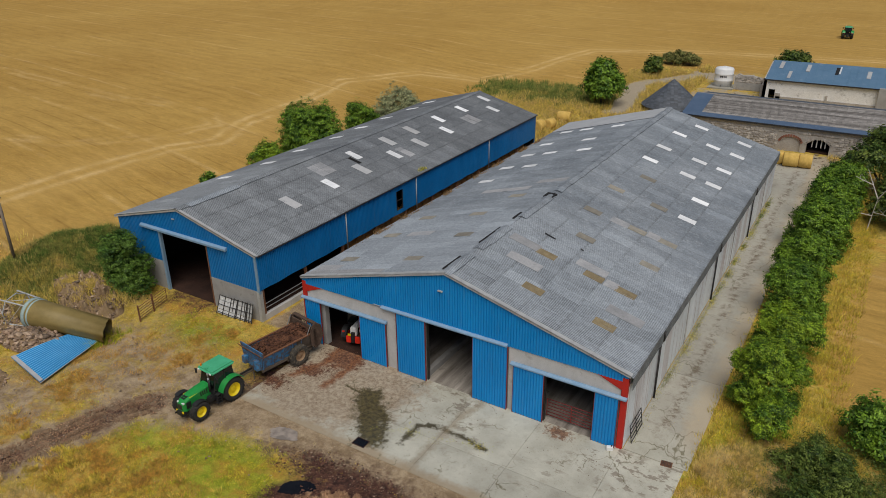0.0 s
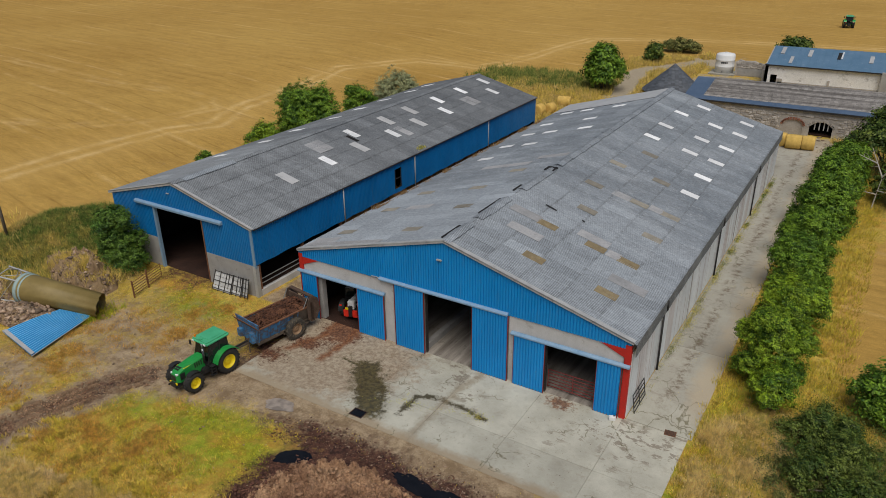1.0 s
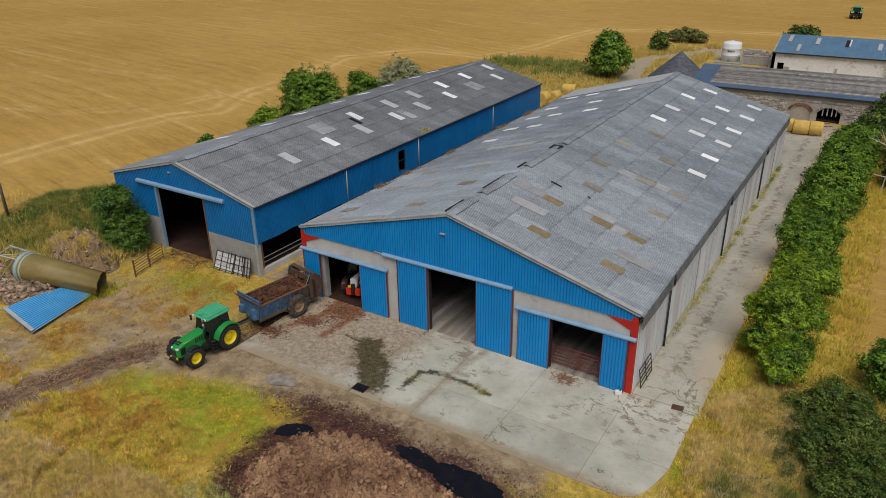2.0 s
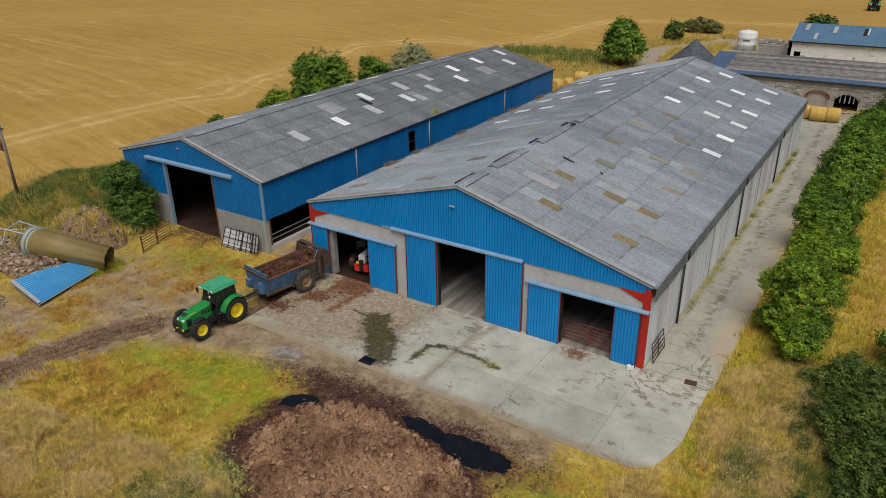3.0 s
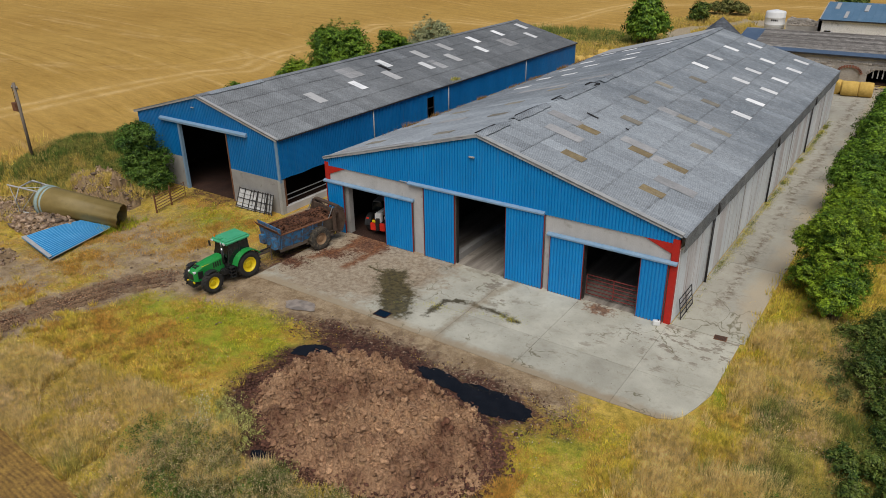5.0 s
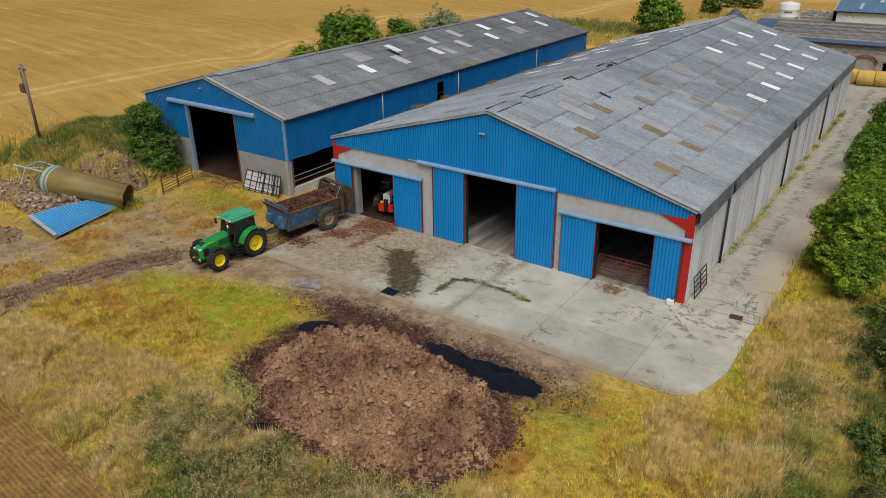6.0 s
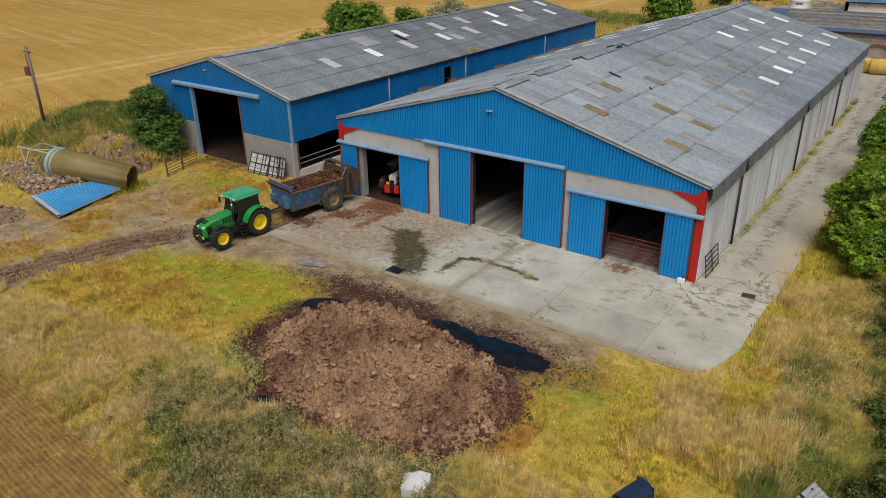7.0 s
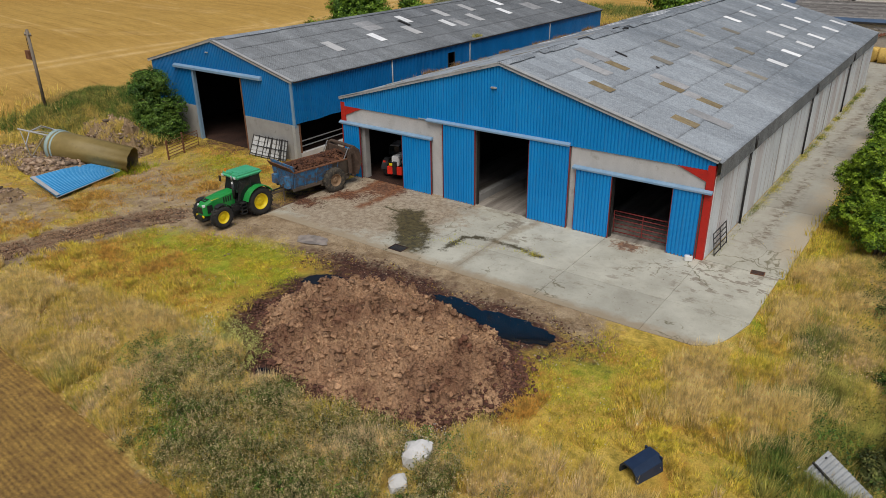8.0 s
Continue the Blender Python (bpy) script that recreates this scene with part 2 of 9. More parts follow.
def concrete_material(name):
    """Yard concrete: pale grey, worn, cracked, with brown muck trodden over it near the byre door."""
    n = Net(name)
    x, y, z = n.xyz()
    col = n.mix(n.ramp(n.noise(0.35, 6, 0.6), 0.35, 0.65), (0.36, 0.345, 0.285), (0.51, 0.495, 0.415))
    col = n.mix(n.math("MULTIPLY", n.ramp(n.noise(1.1, 9, 0.75), 0.54, 0.68), 0.4), col, (0.26, 0.22, 0.16))
    col = n.mix(n.math("MULTIPLY", n.ramp(n.noise(4.0, 6, 0.7), 0.58, 0.7), 0.35), col, (0.20, 0.17, 0.13))
    flake = n.math("MULTIPLY", n.ramp(n.noise(0.9, 9, 0.72, (1.0, 1.8, 1)), 0.535, 0.56), n.math("MULTIPLY", n.ramp(n.noise(0.22, 3, 0.5), 0.47, 0.55), n.ramp(y, -7.5, -3.0)))
    col = n.mix(n.math("MULTIPLY", flake, 0.75), col, (0.20, 0.165, 0.125))
    channel = n.math("ADD", way_distance(n, [(-12.2, -6.6), (-12.1, -4.7), (-11.3, -4.15), (-9.2, -4.15), (-7.3, -4.45)]), n.math("MULTIPLY", n.math("SUBTRACT", n.noise(1.5, 8, 0.8), 0.5), 1.9))
    col = n.mix(n.math("MULTIPLY", n.math("SUBTRACT", 1.0, n.ramp(channel, 0.05, 0.30)), 0.95), col, (0.055, 0.045, 0.022))
    wash = n.math("MULTIPLY", n.math("MULTIPLY", n.ramp(y, 0.0, 5.0), n.ramp(n.noise(0.8, 8, 0.72, (1.5, 0.45, 1)), 0.48, 0.66)), 0.45)
    col = n.mix(wash, col, (0.25, 0.205, 0.15))
    # trodden dirt before the byre door, with darker smears of muck in it
    def blotch(cx, cy, kx, ky, reach, scale, ragged):
        far = n.vec("LENGTH", n.vec("MULTIPLY", n.vec("SUBTRACT", n.pos, (cx, cy, 0.0)), (kx, ky, 0.0)))
        return n.ramp(n.math("SUBTRACT", reach, n.math("ADD", far, n.math("MULTIPLY", n.noise(scale, 9, 0.75), ragged))), 0.0, 0.25)
    dirt = n.mix(n.ramp(n.noise(3.0, 8, 0.75), 0.42, 0.6), (0.22, 0.145, 0.085), (0.40, 0.32, 0.225))
    col = n.mix(n.math("MULTIPLY", blotch(-20.6, -3.0, 0.13, 0.16, 1.6, 1.1, 1.2), 0.8), col, dirt)
    muck = n.mix(n.ramp(n.noise(4.0, 8, 0.75), 0.42, 0.58), (0.075, 0.024, 0.013), (0.24, 0.11, 0.055))
    col = n.mix(n.math("MULTIPLY", blotch(-24.0, -5.7, 0.36, 0.5, 1.5, 2.0, 2.1), 0.95), col, muck)
    col = n.mix(n.math("MULTIPLY", blotch(-22.6, -3.4, 0.3, 0.5, 1.5, 2.0, 2.1), 0.9), col, muck)
    col = n.mix(n.math("MULTIPLY", blotch(-21.2, -0.8, 0.36, 0.30, 1.7, 2.0, 2.1), 0.9), col, muck)
    # wheel tracks of muck dragged out of the byre
    for line in ([(-22.5, 0.5), (-22.2, -2.2), (-23.4, -4.6)], [(-20.6, 0.5), (-20.2, -2.0), (-20.4, -4.4)]):
        drag = n.math("ADD", way_distance(n, line), n.math("MULTIPLY", n.math("SUBTRACT", n.noise(1.6, 8, 0.75), 0.5), 1.5))
        col = n.mix(n.math("MULTIPLY", n.math("SUBTRACT", 1.0, n.ramp(drag, 0.1, 0.5)), 0.9), col, n.mix(n.ramp(n.noise(5.0, 6, 0.7), 0.4, 0.6), (0.10, 0.032, 0.014), (0.27, 0.12, 0.055)))
    col = n.mix(n.math("MULTIPLY", blotch(-3.9, -0.6, 0.5, 0.8, 1.5, 3.0, 1.9), 0.85), col, muck)
    # damp algae at the broken drain, and the crack that feeds it
    wet = n.math("ADD", way_distance(n, [(-16.8, -3.9), (-15.4, -5.4), (-14.2, -7.0)]), n.math("MULTIPLY", n.math("SUBTRACT", n.noise(1.1, 9, 0.78), 0.5), 4.4))
    wet = n.math("SUBTRACT", 1.0, n.ramp(wet, 0.75, 1.35))
    seep = n.math("ADD", way_distance(n, [(-19.0, -3.6), (-17.6, -3.7), (-16.3, -4.4)]), n.math("MULTIPLY", n.math("SUBTRACT", n.noise(2.5, 8, 0.75), 0.5), 1.0))
    wet = n.math("MAXIMUM", wet, n.math("SUBTRACT", 1.0, n.ramp(seep, 0.03, 0.16)))
    col = n.mix(n.math("MULTIPLY", wet, 0.93), col, n.mix(n.ramp(n.noise(3.5, 6, 0.7), 0.4, 0.6), (0.028, 0.022, 0.008), (0.088, 0.07, 0.022)))
    # brown wash along the joint that runs out from the wide door
    joint = n.math("ADD", way_distance(n, [(-10.5, -8.4), (-10.2, -2.6), (-9.6, 0.0)]), n.math("MULTIPLY", n.math("SUBTRACT", n.noise(1.6, 8, 0.75), 0.5), 1.6))
    col = n.mix(n.math("MULTIPLY", n.math("SUBTRACT", 1.0, n.ramp(joint, 0.05, 0.5)), 0.6), col, (0.23, 0.18, 0.115))
    # the lane: sandy dirt on the hedge side, leaf litter along the middle
    beyond = n.ramp(y, 0.5, 4.0)
    col = n.mix(n.math("MULTIPLY", beyond, 0.6), col, (0.335, 0.315, 0.27))
    sandy = n.math("MULTIPLY", beyond, n.ramp(n.math("ADD", x, n.math("MULTIPLY", n.math("SUBTRACT", n.noise(0.5, 7, 0.7), 0.5), 2.6)), 2.5, 3.3))
    col = n.mix(n.math("MULTIPLY", sandy, 0.75), col, (0.44, 0.365, 0.26))
    litter = n.math("ABSOLUTE", n.math("SUBTRACT", n.math("ADD", x, n.math("MULTIPLY", n.math("SUBTRACT", n.noise(0.3, 4, 0.6), 0.5), 1.4)), 1.75))
    litter = n.math("MULTIPLY", n.math("SUBTRACT", 1.0, n.ramp(litter, 0.1, 0.6)), n.math("MULTIPLY", beyond, n.ramp(n.noise(1.3, 9, 0.8), 0.48, 0.58)))
    col = n.mix(n.math("MULTIPLY", litter, 0.8), col, (0.13, 0.09, 0.055))
    v = n.node("ShaderNodeTexVoronoi", feature="DISTANCE_TO_EDGE")
    v.inputs["Scale"].default_value = 0.33
    n.link(n.vec("ADD", n.pos, n.vec("SCALE", n.node("ShaderNodeTexNoise").outputs[1], 1.6)), v.inputs["Vector"])
    crack = n.math("MULTIPLY", n.math("SUBTRACT", 1.0, n.ramp(n.math("ADD", v.outputs[0], n.math("MULTIPLY", n.math("SUBTRACT", n.noise(3.0, 6, 0.7), 0.5), 0.05)), 0.0, 0.016)), n.math("MAXIMUM", n.ramp(n.noise(0.25, 3), 0.48, 0.56), blotch(2.0, 1.0, 0.45, 0.3, 1.4, 1.0, 0.8)))
    edge = n.math("SUBTRACT", n.ramp(y, -6.9, -8.6), n.math("MULTIPLY", n.noise(0.9, 7, 0.7), 0.95))
    col = n.mix(n.math("MULTIPLY", n.ramp(edge, 0.0, 0.35), 0.8), col, (0.33, 0.255, 0.165))
    col = n.mix(n.math("MULTIPLY", crack, 0.75), col, (0.13, 0.115, 0.06))
    g = n.noise(25, 5, 0.7)
    n.bump(n.math("SUBTRACT", g, crack), 0.4, 0.015)
    return n.done(n.times(col, n.math("MULTIPLY", n.math("ADD", 0.78, n.math("MULTIPLY", g, 0.44)), n.math("ADD", 0.92, n.math("MULTIPLY", n.random_object(), 0.16)))), 0.88, 0, 0.3)


def ground_material(name):
    """Stubble, yard grass, bare dirt and mud in one sheet; where each lies comes from the mesh's soil layers."""
    n = Net(name)
    x, y, z = n.xyz()
    # stubble field
    stub = n.mix(n.ramp(n.noise(0.02, 5, 0.6), 0.3, 0.7), (0.405, 0.238, 0.054), (0.50, 0.316, 0.084))
    stub = n.mix(n.math("MULTIPLY", n.ramp(n.noise(0.6, 6, 0.7, (0.25, 1.2, 1)), 0.45, 0.7), 0.5), stub, (0.285, 0.158, 0.036))
    v = n.math("ADD", n.math("ADD", y, n.math("MULTIPLY", x, 0.17)), n.math("MULTIPLY", n.noise(0.02, 2), 4.0))
    rows = n.math("ABSOLUTE", n.math("SUBTRACT", n.math("FRACT", n.math("DIVIDE", v, 2.7)), 0.5))
    stub = n.mix(n.math("MULTIPLY", n.math("MULTIPLY", n.ramp(rows, 0.3, 0.5), n.ramp(n.noise(0.07, 5, 0.7, (0.4, 1.5, 1)), 0.42, 0.65)), 0.45), stub, (0.58, 0.36, 0.10))
    tram = n.math("ABSOLUTE", n.math("SUBTRACT", n.math("FRACT", n.math("DIVIDE", v, 13.0)), 0.5))
    broken = n.ramp(n.noise(0.12, 4, 0.6), 0.4, 0.6)
    stub = n.mix(n.math("MULTIPLY", n.math("MULTIPLY", n.ramp(tram, 0.46, 0.495), broken), 0.4), stub, (0.72, 0.50, 0.22))
    # bare drill lines and the speckle of cut straw
    thin = n.math("MULTIPLY", n.math("SUBTRACT", 1.0, n.ramp(rows, 0.0, 0.07)), n.ramp(n.noise(0.09, 5, 0.7, (0.5, 2.0, 1)), 0.46, 0.6))
    stub = n.mix(n.math("MULTIPLY", thin, 0.5), stub, (0.20, 0.105, 0.022))
    straw = n.noise(1.5, 8, 0.8, (0.45, 1.8, 1))
    stub = n.times(stub, n.math("ADD", 0.45, n.math("MULTIPLY", straw, 1.1)))
    head = way_distance(n, [(-70.6, -22.3), (-71.2, 1.4), (-71.2, 14.4), (-70.4, 23.7), (-67.8, 29.5), (-71.5, 38), (-73.2, 53.8), (-77, 68), (-70, 83), (-58, 85.5), (-53, 100), (-49, 122), (-27, 131), (40, 140)])
    head = n.math("ADD", head, n.math("MULTIPLY", n.math("SUBTRACT", n.noise(0.12, 7, 0.8), 0.5), 3.0))
    pale = n.math("SUBTRACT", 1.0, n.ramp(n.math("ABSOLUTE", n.math("SUBTRACT", head, 1.2)), 0.0, 0.9))
    pale = n.math("MULTIPLY", pale, n.ramp(n.noise(0.2, 5, 0.7), 0.35, 0.65))
    stub = n.mix(n.math("MULTIPLY", n.math("SUBTRACT", 1.0, n.ramp(head, 2.0, 7.0)), 0.25), stub, (0.62, 0.40, 0.13))
    stub = n.mix(n.math("MULTIPLY", pale, 0.6), stub, (0.78, 0.56, 0.26))
    loop = way_distance(n, [(-145, 42), (-98, 36.4), (-80, 38.6), (-74.2, 34.4), (-75.6, 25.6), (-82.7, 16.2), (-106.5, 10.6)])
    loop = n.math("ADD", loop, n.math("MULTIPLY", n.math("SUBTRACT", n.noise(0.3, 5, 0.7), 0.5), 3.0))
    stub = n.mix(n.math("MULTIPLY", n.math("SUBTRACT", 1.0, n.ramp(n.math("ABSOLUTE", n.math("SUBTRACT", loop, 0.9)), 0.0, 0.9)), n.math("MULTIPLY", broken, 0.35)), stub, (0.74, 0.52, 0.24))
    # drilled rows of the near fields, over brown soil deepened for corner vignetting
    drill = n.math("ABSOLUTE", n.math("SUBTRACT", n.math("FRACT", n.math("MULTIPLY", n.math("ADD", n.math("ADD", y, n.math("MULTIPLY", x, 0.076)), n.math("MULTIPLY", n.noise(0.9, 4), 0.22)), 5.0)), 0.5))
    near = n.math("SUBTRACT", 1.0, n.ramp(y, -22.0, -19.0))
    stub = n.mix(n.math("MULTIPLY", near, n.ramp(n.noise(1.6, 8, 0.75), 0.30, 0.60)), stub, (0.23, 0.135, 0.043))
    stub = n.mix(n.math("MULTIPLY", n.math("MULTIPLY", n.ramp(drill, 0.12, 0.42), n.ramp(n.noise(2.6, 8, 0.75), 0.36, 0.60)), n.math("MULTIPLY", near, 0.8)), stub, (0.12, 0.07, 0.028))
    # yard soils
    def layer(nm):
        return n.node("ShaderNodeAttribute", attribute_name=nm).outputs["Fac"]
    edge = n.math("MULTIPLY", n.math("SUBTRACT", n.noise(0.55, 8, 0.7), 0.5), 1.5)
    fine = n.math("MULTIPLY", n.math("SUBTRACT", n.noise(3.0, 6, 0.75), 0.5), 1.2)
    def mask(nm, soft=0.25):
        return n.ramp(n.math("ADD", layer(nm), n.math("ADD", edge, fine)), 0.5 - soft, 0.5 + soft)
    grass = n.mix(n.ramp(n.noise(0.35, 6, 0.65), 0.35, 0.65), (0.44, 0.305, 0.05), (0.60, 0.42, 0.095))
    grass = n.mix(n.ramp(n.noise(2.5, 7, 0.7), 0.45, 0.65), grass, (0.26, 0.20, 0.035))
    grass = n.mix(n.math("MULTIPLY", mask("green"), 0.8), grass, n.mix(n.ramp(n.noise(2, 5), 0.4, 0.6), (0.16, 0.25, 0.012), (0.30, 0.36, 0.025)))
    grass = n.mix(n.math("MULTIPLY", n.ramp(n.noise(0.3, 6, 0.7), 0.5, 0.62), 0.75), grass, (0.46, 0.235, 0.045))
    thatch = n.mix(n.ramp(n.noise(3, 6, 0.7), 0.4, 0.6), (0.30, 0.215, 0.06), (0.50, 0.37, 0.12))
    grass = n.mix(n.math("MULTIPLY", mask("thatch"), 0.85), grass, thatch)
    col = n.mix(mask("yard", 0.12), stub, grass)
    dirt = n.mix(n.ramp(n.noise(0.8, 8, 0.75), 0.4, 0.62), (0.225, 0.155, 0.09), (0.42, 0.32, 0.205))
    dirt = n.mix(n.ramp(n.noise(9, 4, 0.7), 0.62, 0.7), dirt, (0.42, 0.37, 0.30))
    col = n.mix(mask("dirt"), col, dirt)
    mud = n.mix(n.ramp(n.noise(2.4, 9, 0.75), 0.42, 0.6), (0.035, 0.016, 0.013), (0.14, 0.065, 0.042))
    wet = mask("mud")
    col = n.mix(wet, col, mud)
    gravel = n.mix(n.ramp(n.noise(5, 6, 0.75), 0.4, 0.6), (0.32, 0.265, 0.185), (0.42, 0.355, 0.26))
    col = n.mix(mask("gravel", 0.15), col, gravel)
    g = n.noise(14, 6, 0.75)
    n.bump(n.math("ADD", g, n.math("MULTIPLY", n.noise(2.2, 5, 0.7), 1.5)), 0.7, 0.06)
    rough = n.math("SUBTRACT", 0.95, n.math("MULTIPLY", wet, 0.25))
    return n.done(n.times(col, n.math("ADD", 0.12, n.math("MULTIPLY", g, 1.76))), rough, 0, 0.2)


def leaf_material(name, a, b, c, rough=0.55, through_light=0.3, up=0.45, dull=0.52):
    """Leaves or blades: each one takes a tone between a and b, some turn to c."""
    n = Net(name)
    r = n.random_island()
    tone = n.math("ADD", n.math("MULTIPLY", r, 0.34), n.math("MULTIPLY", n.ramp(n.noise(1.1, 5, 0.75), 0.36, 0.64), 0.66))
    col = n.mix(tone, a, b)
    col = n.mix(n.math("MULTIPLY", n.ramp(n.math("ADD", n.math("MULTIPLY", r, 0.25), n.noise(0.7, 4, 0.7)), 0.52, 0.75), 0.85), col, c)
    # noise in the colour stands in for shaded gaps between clumps
    clump_shade = n.ramp(n.noise(3.0, 4, 0.65), 0.38, 0.60)
    k = n.math("MULTIPLY", n.math("ADD", 0.7, n.math("MULTIPLY", n.noise(6, 2), 0.6)), n.math("ADD", dull, n.math("MULTIPLY", clump_shade, 0.68)))
    col = n.times(col, k)
    n.done(col, rough, 0, 0.25)
    # many small blades scatter like a soft mass: lean the shading towards the sky
    lean = n.vec("ADD", n.vec("SCALE", n.node("ShaderNodeNewGeometry").outputs["Normal"], 1.0 - up), (0, 0, up))
    n.link(n.vec("NORMALIZE", lean), n.b.inputs["Normal"])
    if through_light:
        glow = n.node("ShaderNodeBsdfTranslucent")
        n.link(col, glow.inputs[0])
        both = n.node("ShaderNodeMixShader")
        both.inputs[0].default_value = through_light
        n.link(n.b.outputs[0], both.inputs[1])
        n.link(glow.outputs[0], both.inputs[2])
        n.link(both.outputs[0], n.t.nodes["Material Output"].inputs[0])
    return n.m


M_BLUE = blue_material("blue_sheet", (0.002, 0.235, 0.60), (0.005, 0.285, 0.69))
M_BLUE_LEFT = blue_material("blue_sheet_matt", (0.004, 0.155, 0.42), (0.008, 0.20, 0.52))
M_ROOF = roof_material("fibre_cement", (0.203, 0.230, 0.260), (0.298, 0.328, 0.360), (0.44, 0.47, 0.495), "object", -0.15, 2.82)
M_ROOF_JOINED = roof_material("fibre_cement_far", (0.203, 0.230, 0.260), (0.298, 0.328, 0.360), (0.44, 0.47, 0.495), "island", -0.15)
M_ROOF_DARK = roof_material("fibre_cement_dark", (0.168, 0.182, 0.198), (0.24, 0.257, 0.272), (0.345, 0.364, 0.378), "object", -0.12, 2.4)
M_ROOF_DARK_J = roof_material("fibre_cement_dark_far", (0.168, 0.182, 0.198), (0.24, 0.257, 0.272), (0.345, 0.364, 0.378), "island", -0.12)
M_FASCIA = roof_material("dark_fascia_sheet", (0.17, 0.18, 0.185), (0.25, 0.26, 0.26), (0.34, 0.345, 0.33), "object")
M_ROOF_NEW = surf("new_fibre_cement", (0.36, 0.37, 0.385), (0.44, 0.45, 0.46), 0.6, 20, 0.25, 0.85)
M_SKYLIGHT = surf("white_rooflight", (0.60, 0.61, 0.63), (0.76, 0.77, 0.78), 1.2, 20, 0.25, 0.55, rand="object", spread=0.3, dirt=(0.42, 0.42, 0.42))
M_SKYLIGHT_OLD = surf("brown_rooflight", (0.17, 0.13, 0.075), (0.27, 0.215, 0.12), 2.2, 25, 0.6, 0.8, rand="object", spread=0.3, dirt=(0.17, 0.15, 0.11))
M_SKYLIGHT_FADED = surf("faded_rooflight", (0.19, 0.175, 0.145), (0.27, 0.25, 0.21), 2.2, 25, 0.5, 0.8, rand="object", spread=0.4, dirt=(0.24, 0.24, 0.24))
M_SKYLIGHT_GREY = surf("grey_rooflight", (0.36, 0.365, 0.375), (0.44, 0.44, 0.445), 1.2, 25, 0.25, 0.7, rand="object", spread=0.3)
M_TRIM = surf("galvanised_trim", (0.42, 0.43, 0.43), (0.54, 0.54, 0.52), 1.5, 30, 0.25, 0.55, 0.3, dirt=(0.26, 0.23, 0.19))
M_BARGE = surf("grey_barge_board", (0.30, 0.31, 0.32), (0.44, 0.45, 0.45), 1.5, 30, 0.4, 0.8, dirt=(0.20, 0.19, 0.17))
M_RAIL = surf("pale_blue_rail", (0.20, 0.34, 0.50), (0.28, 0.41, 0.55), 1.5, 30, 0.2, 0.5, 0.2, dirt=(0.3, 0.33, 0.36))
M_CONC_WALL = surf("rendered_concrete", (0.45, 0.44, 0.425), (0.60, 0.585, 0.57), 0.7, 22, 0.3, 0.9, dirt=(0.28, 0.25, 0.21), stretch=(1, 1, 0.6))
M_CONC_GREY = surf("grey_concrete", (0.29, 0.28, 0.27), (0.38, 0.37, 0.35), 0.8, 22, 0.3, 0.9, dirt=(0.20, 0.19, 0.17))
M_EDGE = surf("dull_red_edge", (0.26, 0.03, 0.025), (0.18, 0.03, 0.03), 2, 30, 0.3, 0.7, dirt=(0.1, 0.04, 0.03))
M_RED = surf("red_steel", (0.56, 0.022, 0.012), (0.45, 0.02, 0.014), 2, 30, 0.3, 0.55, dirt=(0.2, 0.03, 0.02))
M_RUST = surf("rusty_steel", (0.17, 0.075, 0.04), (0.27, 0.13, 0.07), 4, 40, 0.5, 0.85, 0.3)
M_DARK = surf("dark_steel", (0.03, 0.03, 0.032), (0.055, 0.05, 0.048), 3, 40, 0.4, 0.6, 0.3)
M_SIDE = side_material("weathered_side_sheet")
M_GALV = surf("galvanised_tube", (0.42, 0.44, 0.46), (0.55, 0.56, 0.57), 3, 40, 0.2, 0.42, 0.75)
M_CONCRETE = concrete_material("yard_concrete")
M_FLOOR_IN = surf("shed_floor", (0.10, 0.08, 0.065), (0.42, 0.38, 0.33), 0.9, 15, 0.4, 0.9, dirt=(0.09, 0.065, 0.045), stretch=(1.6, 0.12, 1))
# bedding brown, deepened towards black for the dim shed interior
M_BYRE = surf("shaded_bedding", (0.022, 0.009, 0.006), (0.05, 0.022, 0.013), 0.8, 12, 0.6, 0.95, bump=0.8, dist=0.05)
# near black painted in for the unlit depth of sheds and openings
M_INNER = surf("unlit_black", (0.012, 0.012, 0.013), (0.02, 0.019, 0.019), 1, 20, 0.3, 0.95)
M_GROUND = ground_material("farm_ground")
M_STONE = surf("rubble_stone", (0.31, 0.28, 0.245), (0.50, 0.46, 0.42), 1.2, 9, 0.6, 0.9, rand="object", spread=0.6, bump=0.6, dist=0.04)
M_MORTAR = surf("lime_mortar", (0.33, 0.30, 0.265), (0.46, 0.43, 0.39), 0.6, 6, 0.6, 0.95, bump=0.6, dist=0.04, dirt=(0.18, 0.16, 0.14))
M_WHITEWASH = surf("whitewashed_stone", (0.72, 0.715, 0.70), (0.84, 0.835, 0.82), 0.5, 5, 0.5, 0.9, bump=0.6, dist=0.04, dirt=(0.30, 0.28, 0.26), dirt_lo=0.56)
M_SLATE = surf("old_slate", (0.10, 0.088, 0.078), (0.40, 0.375, 0.35), 0.6, 8, 0.5, 0.8, stretch=(0.07, 2.6, 1), rand="island", spread=0.3, dirt=(0.52, 0.50, 0.47))
M_SLATE_BLUE = surf("dark_blue_slate", (0.055, 0.068, 0.09), (0.085, 0.10, 0.125), 1, 10, 0.4, 0.6, rand="island", spread=0.5)
M_PALE = surf("pale_replacement_sheet", (0.25, 0.255, 0.265), (0.34, 0.34, 0.35), 1.2, 6, 0.5, 0.9, rand="object", spread=0.25, dirt=(0.22, 0.22, 0.22))
M_BLUE_STRIP = surf("faded_blue_strip", (0.065, 0.105, 0.175), (0.09, 0.135, 0.21), 0.8, 12, 0.3, 0.5, dirt=(0.14, 0.17, 0.22))
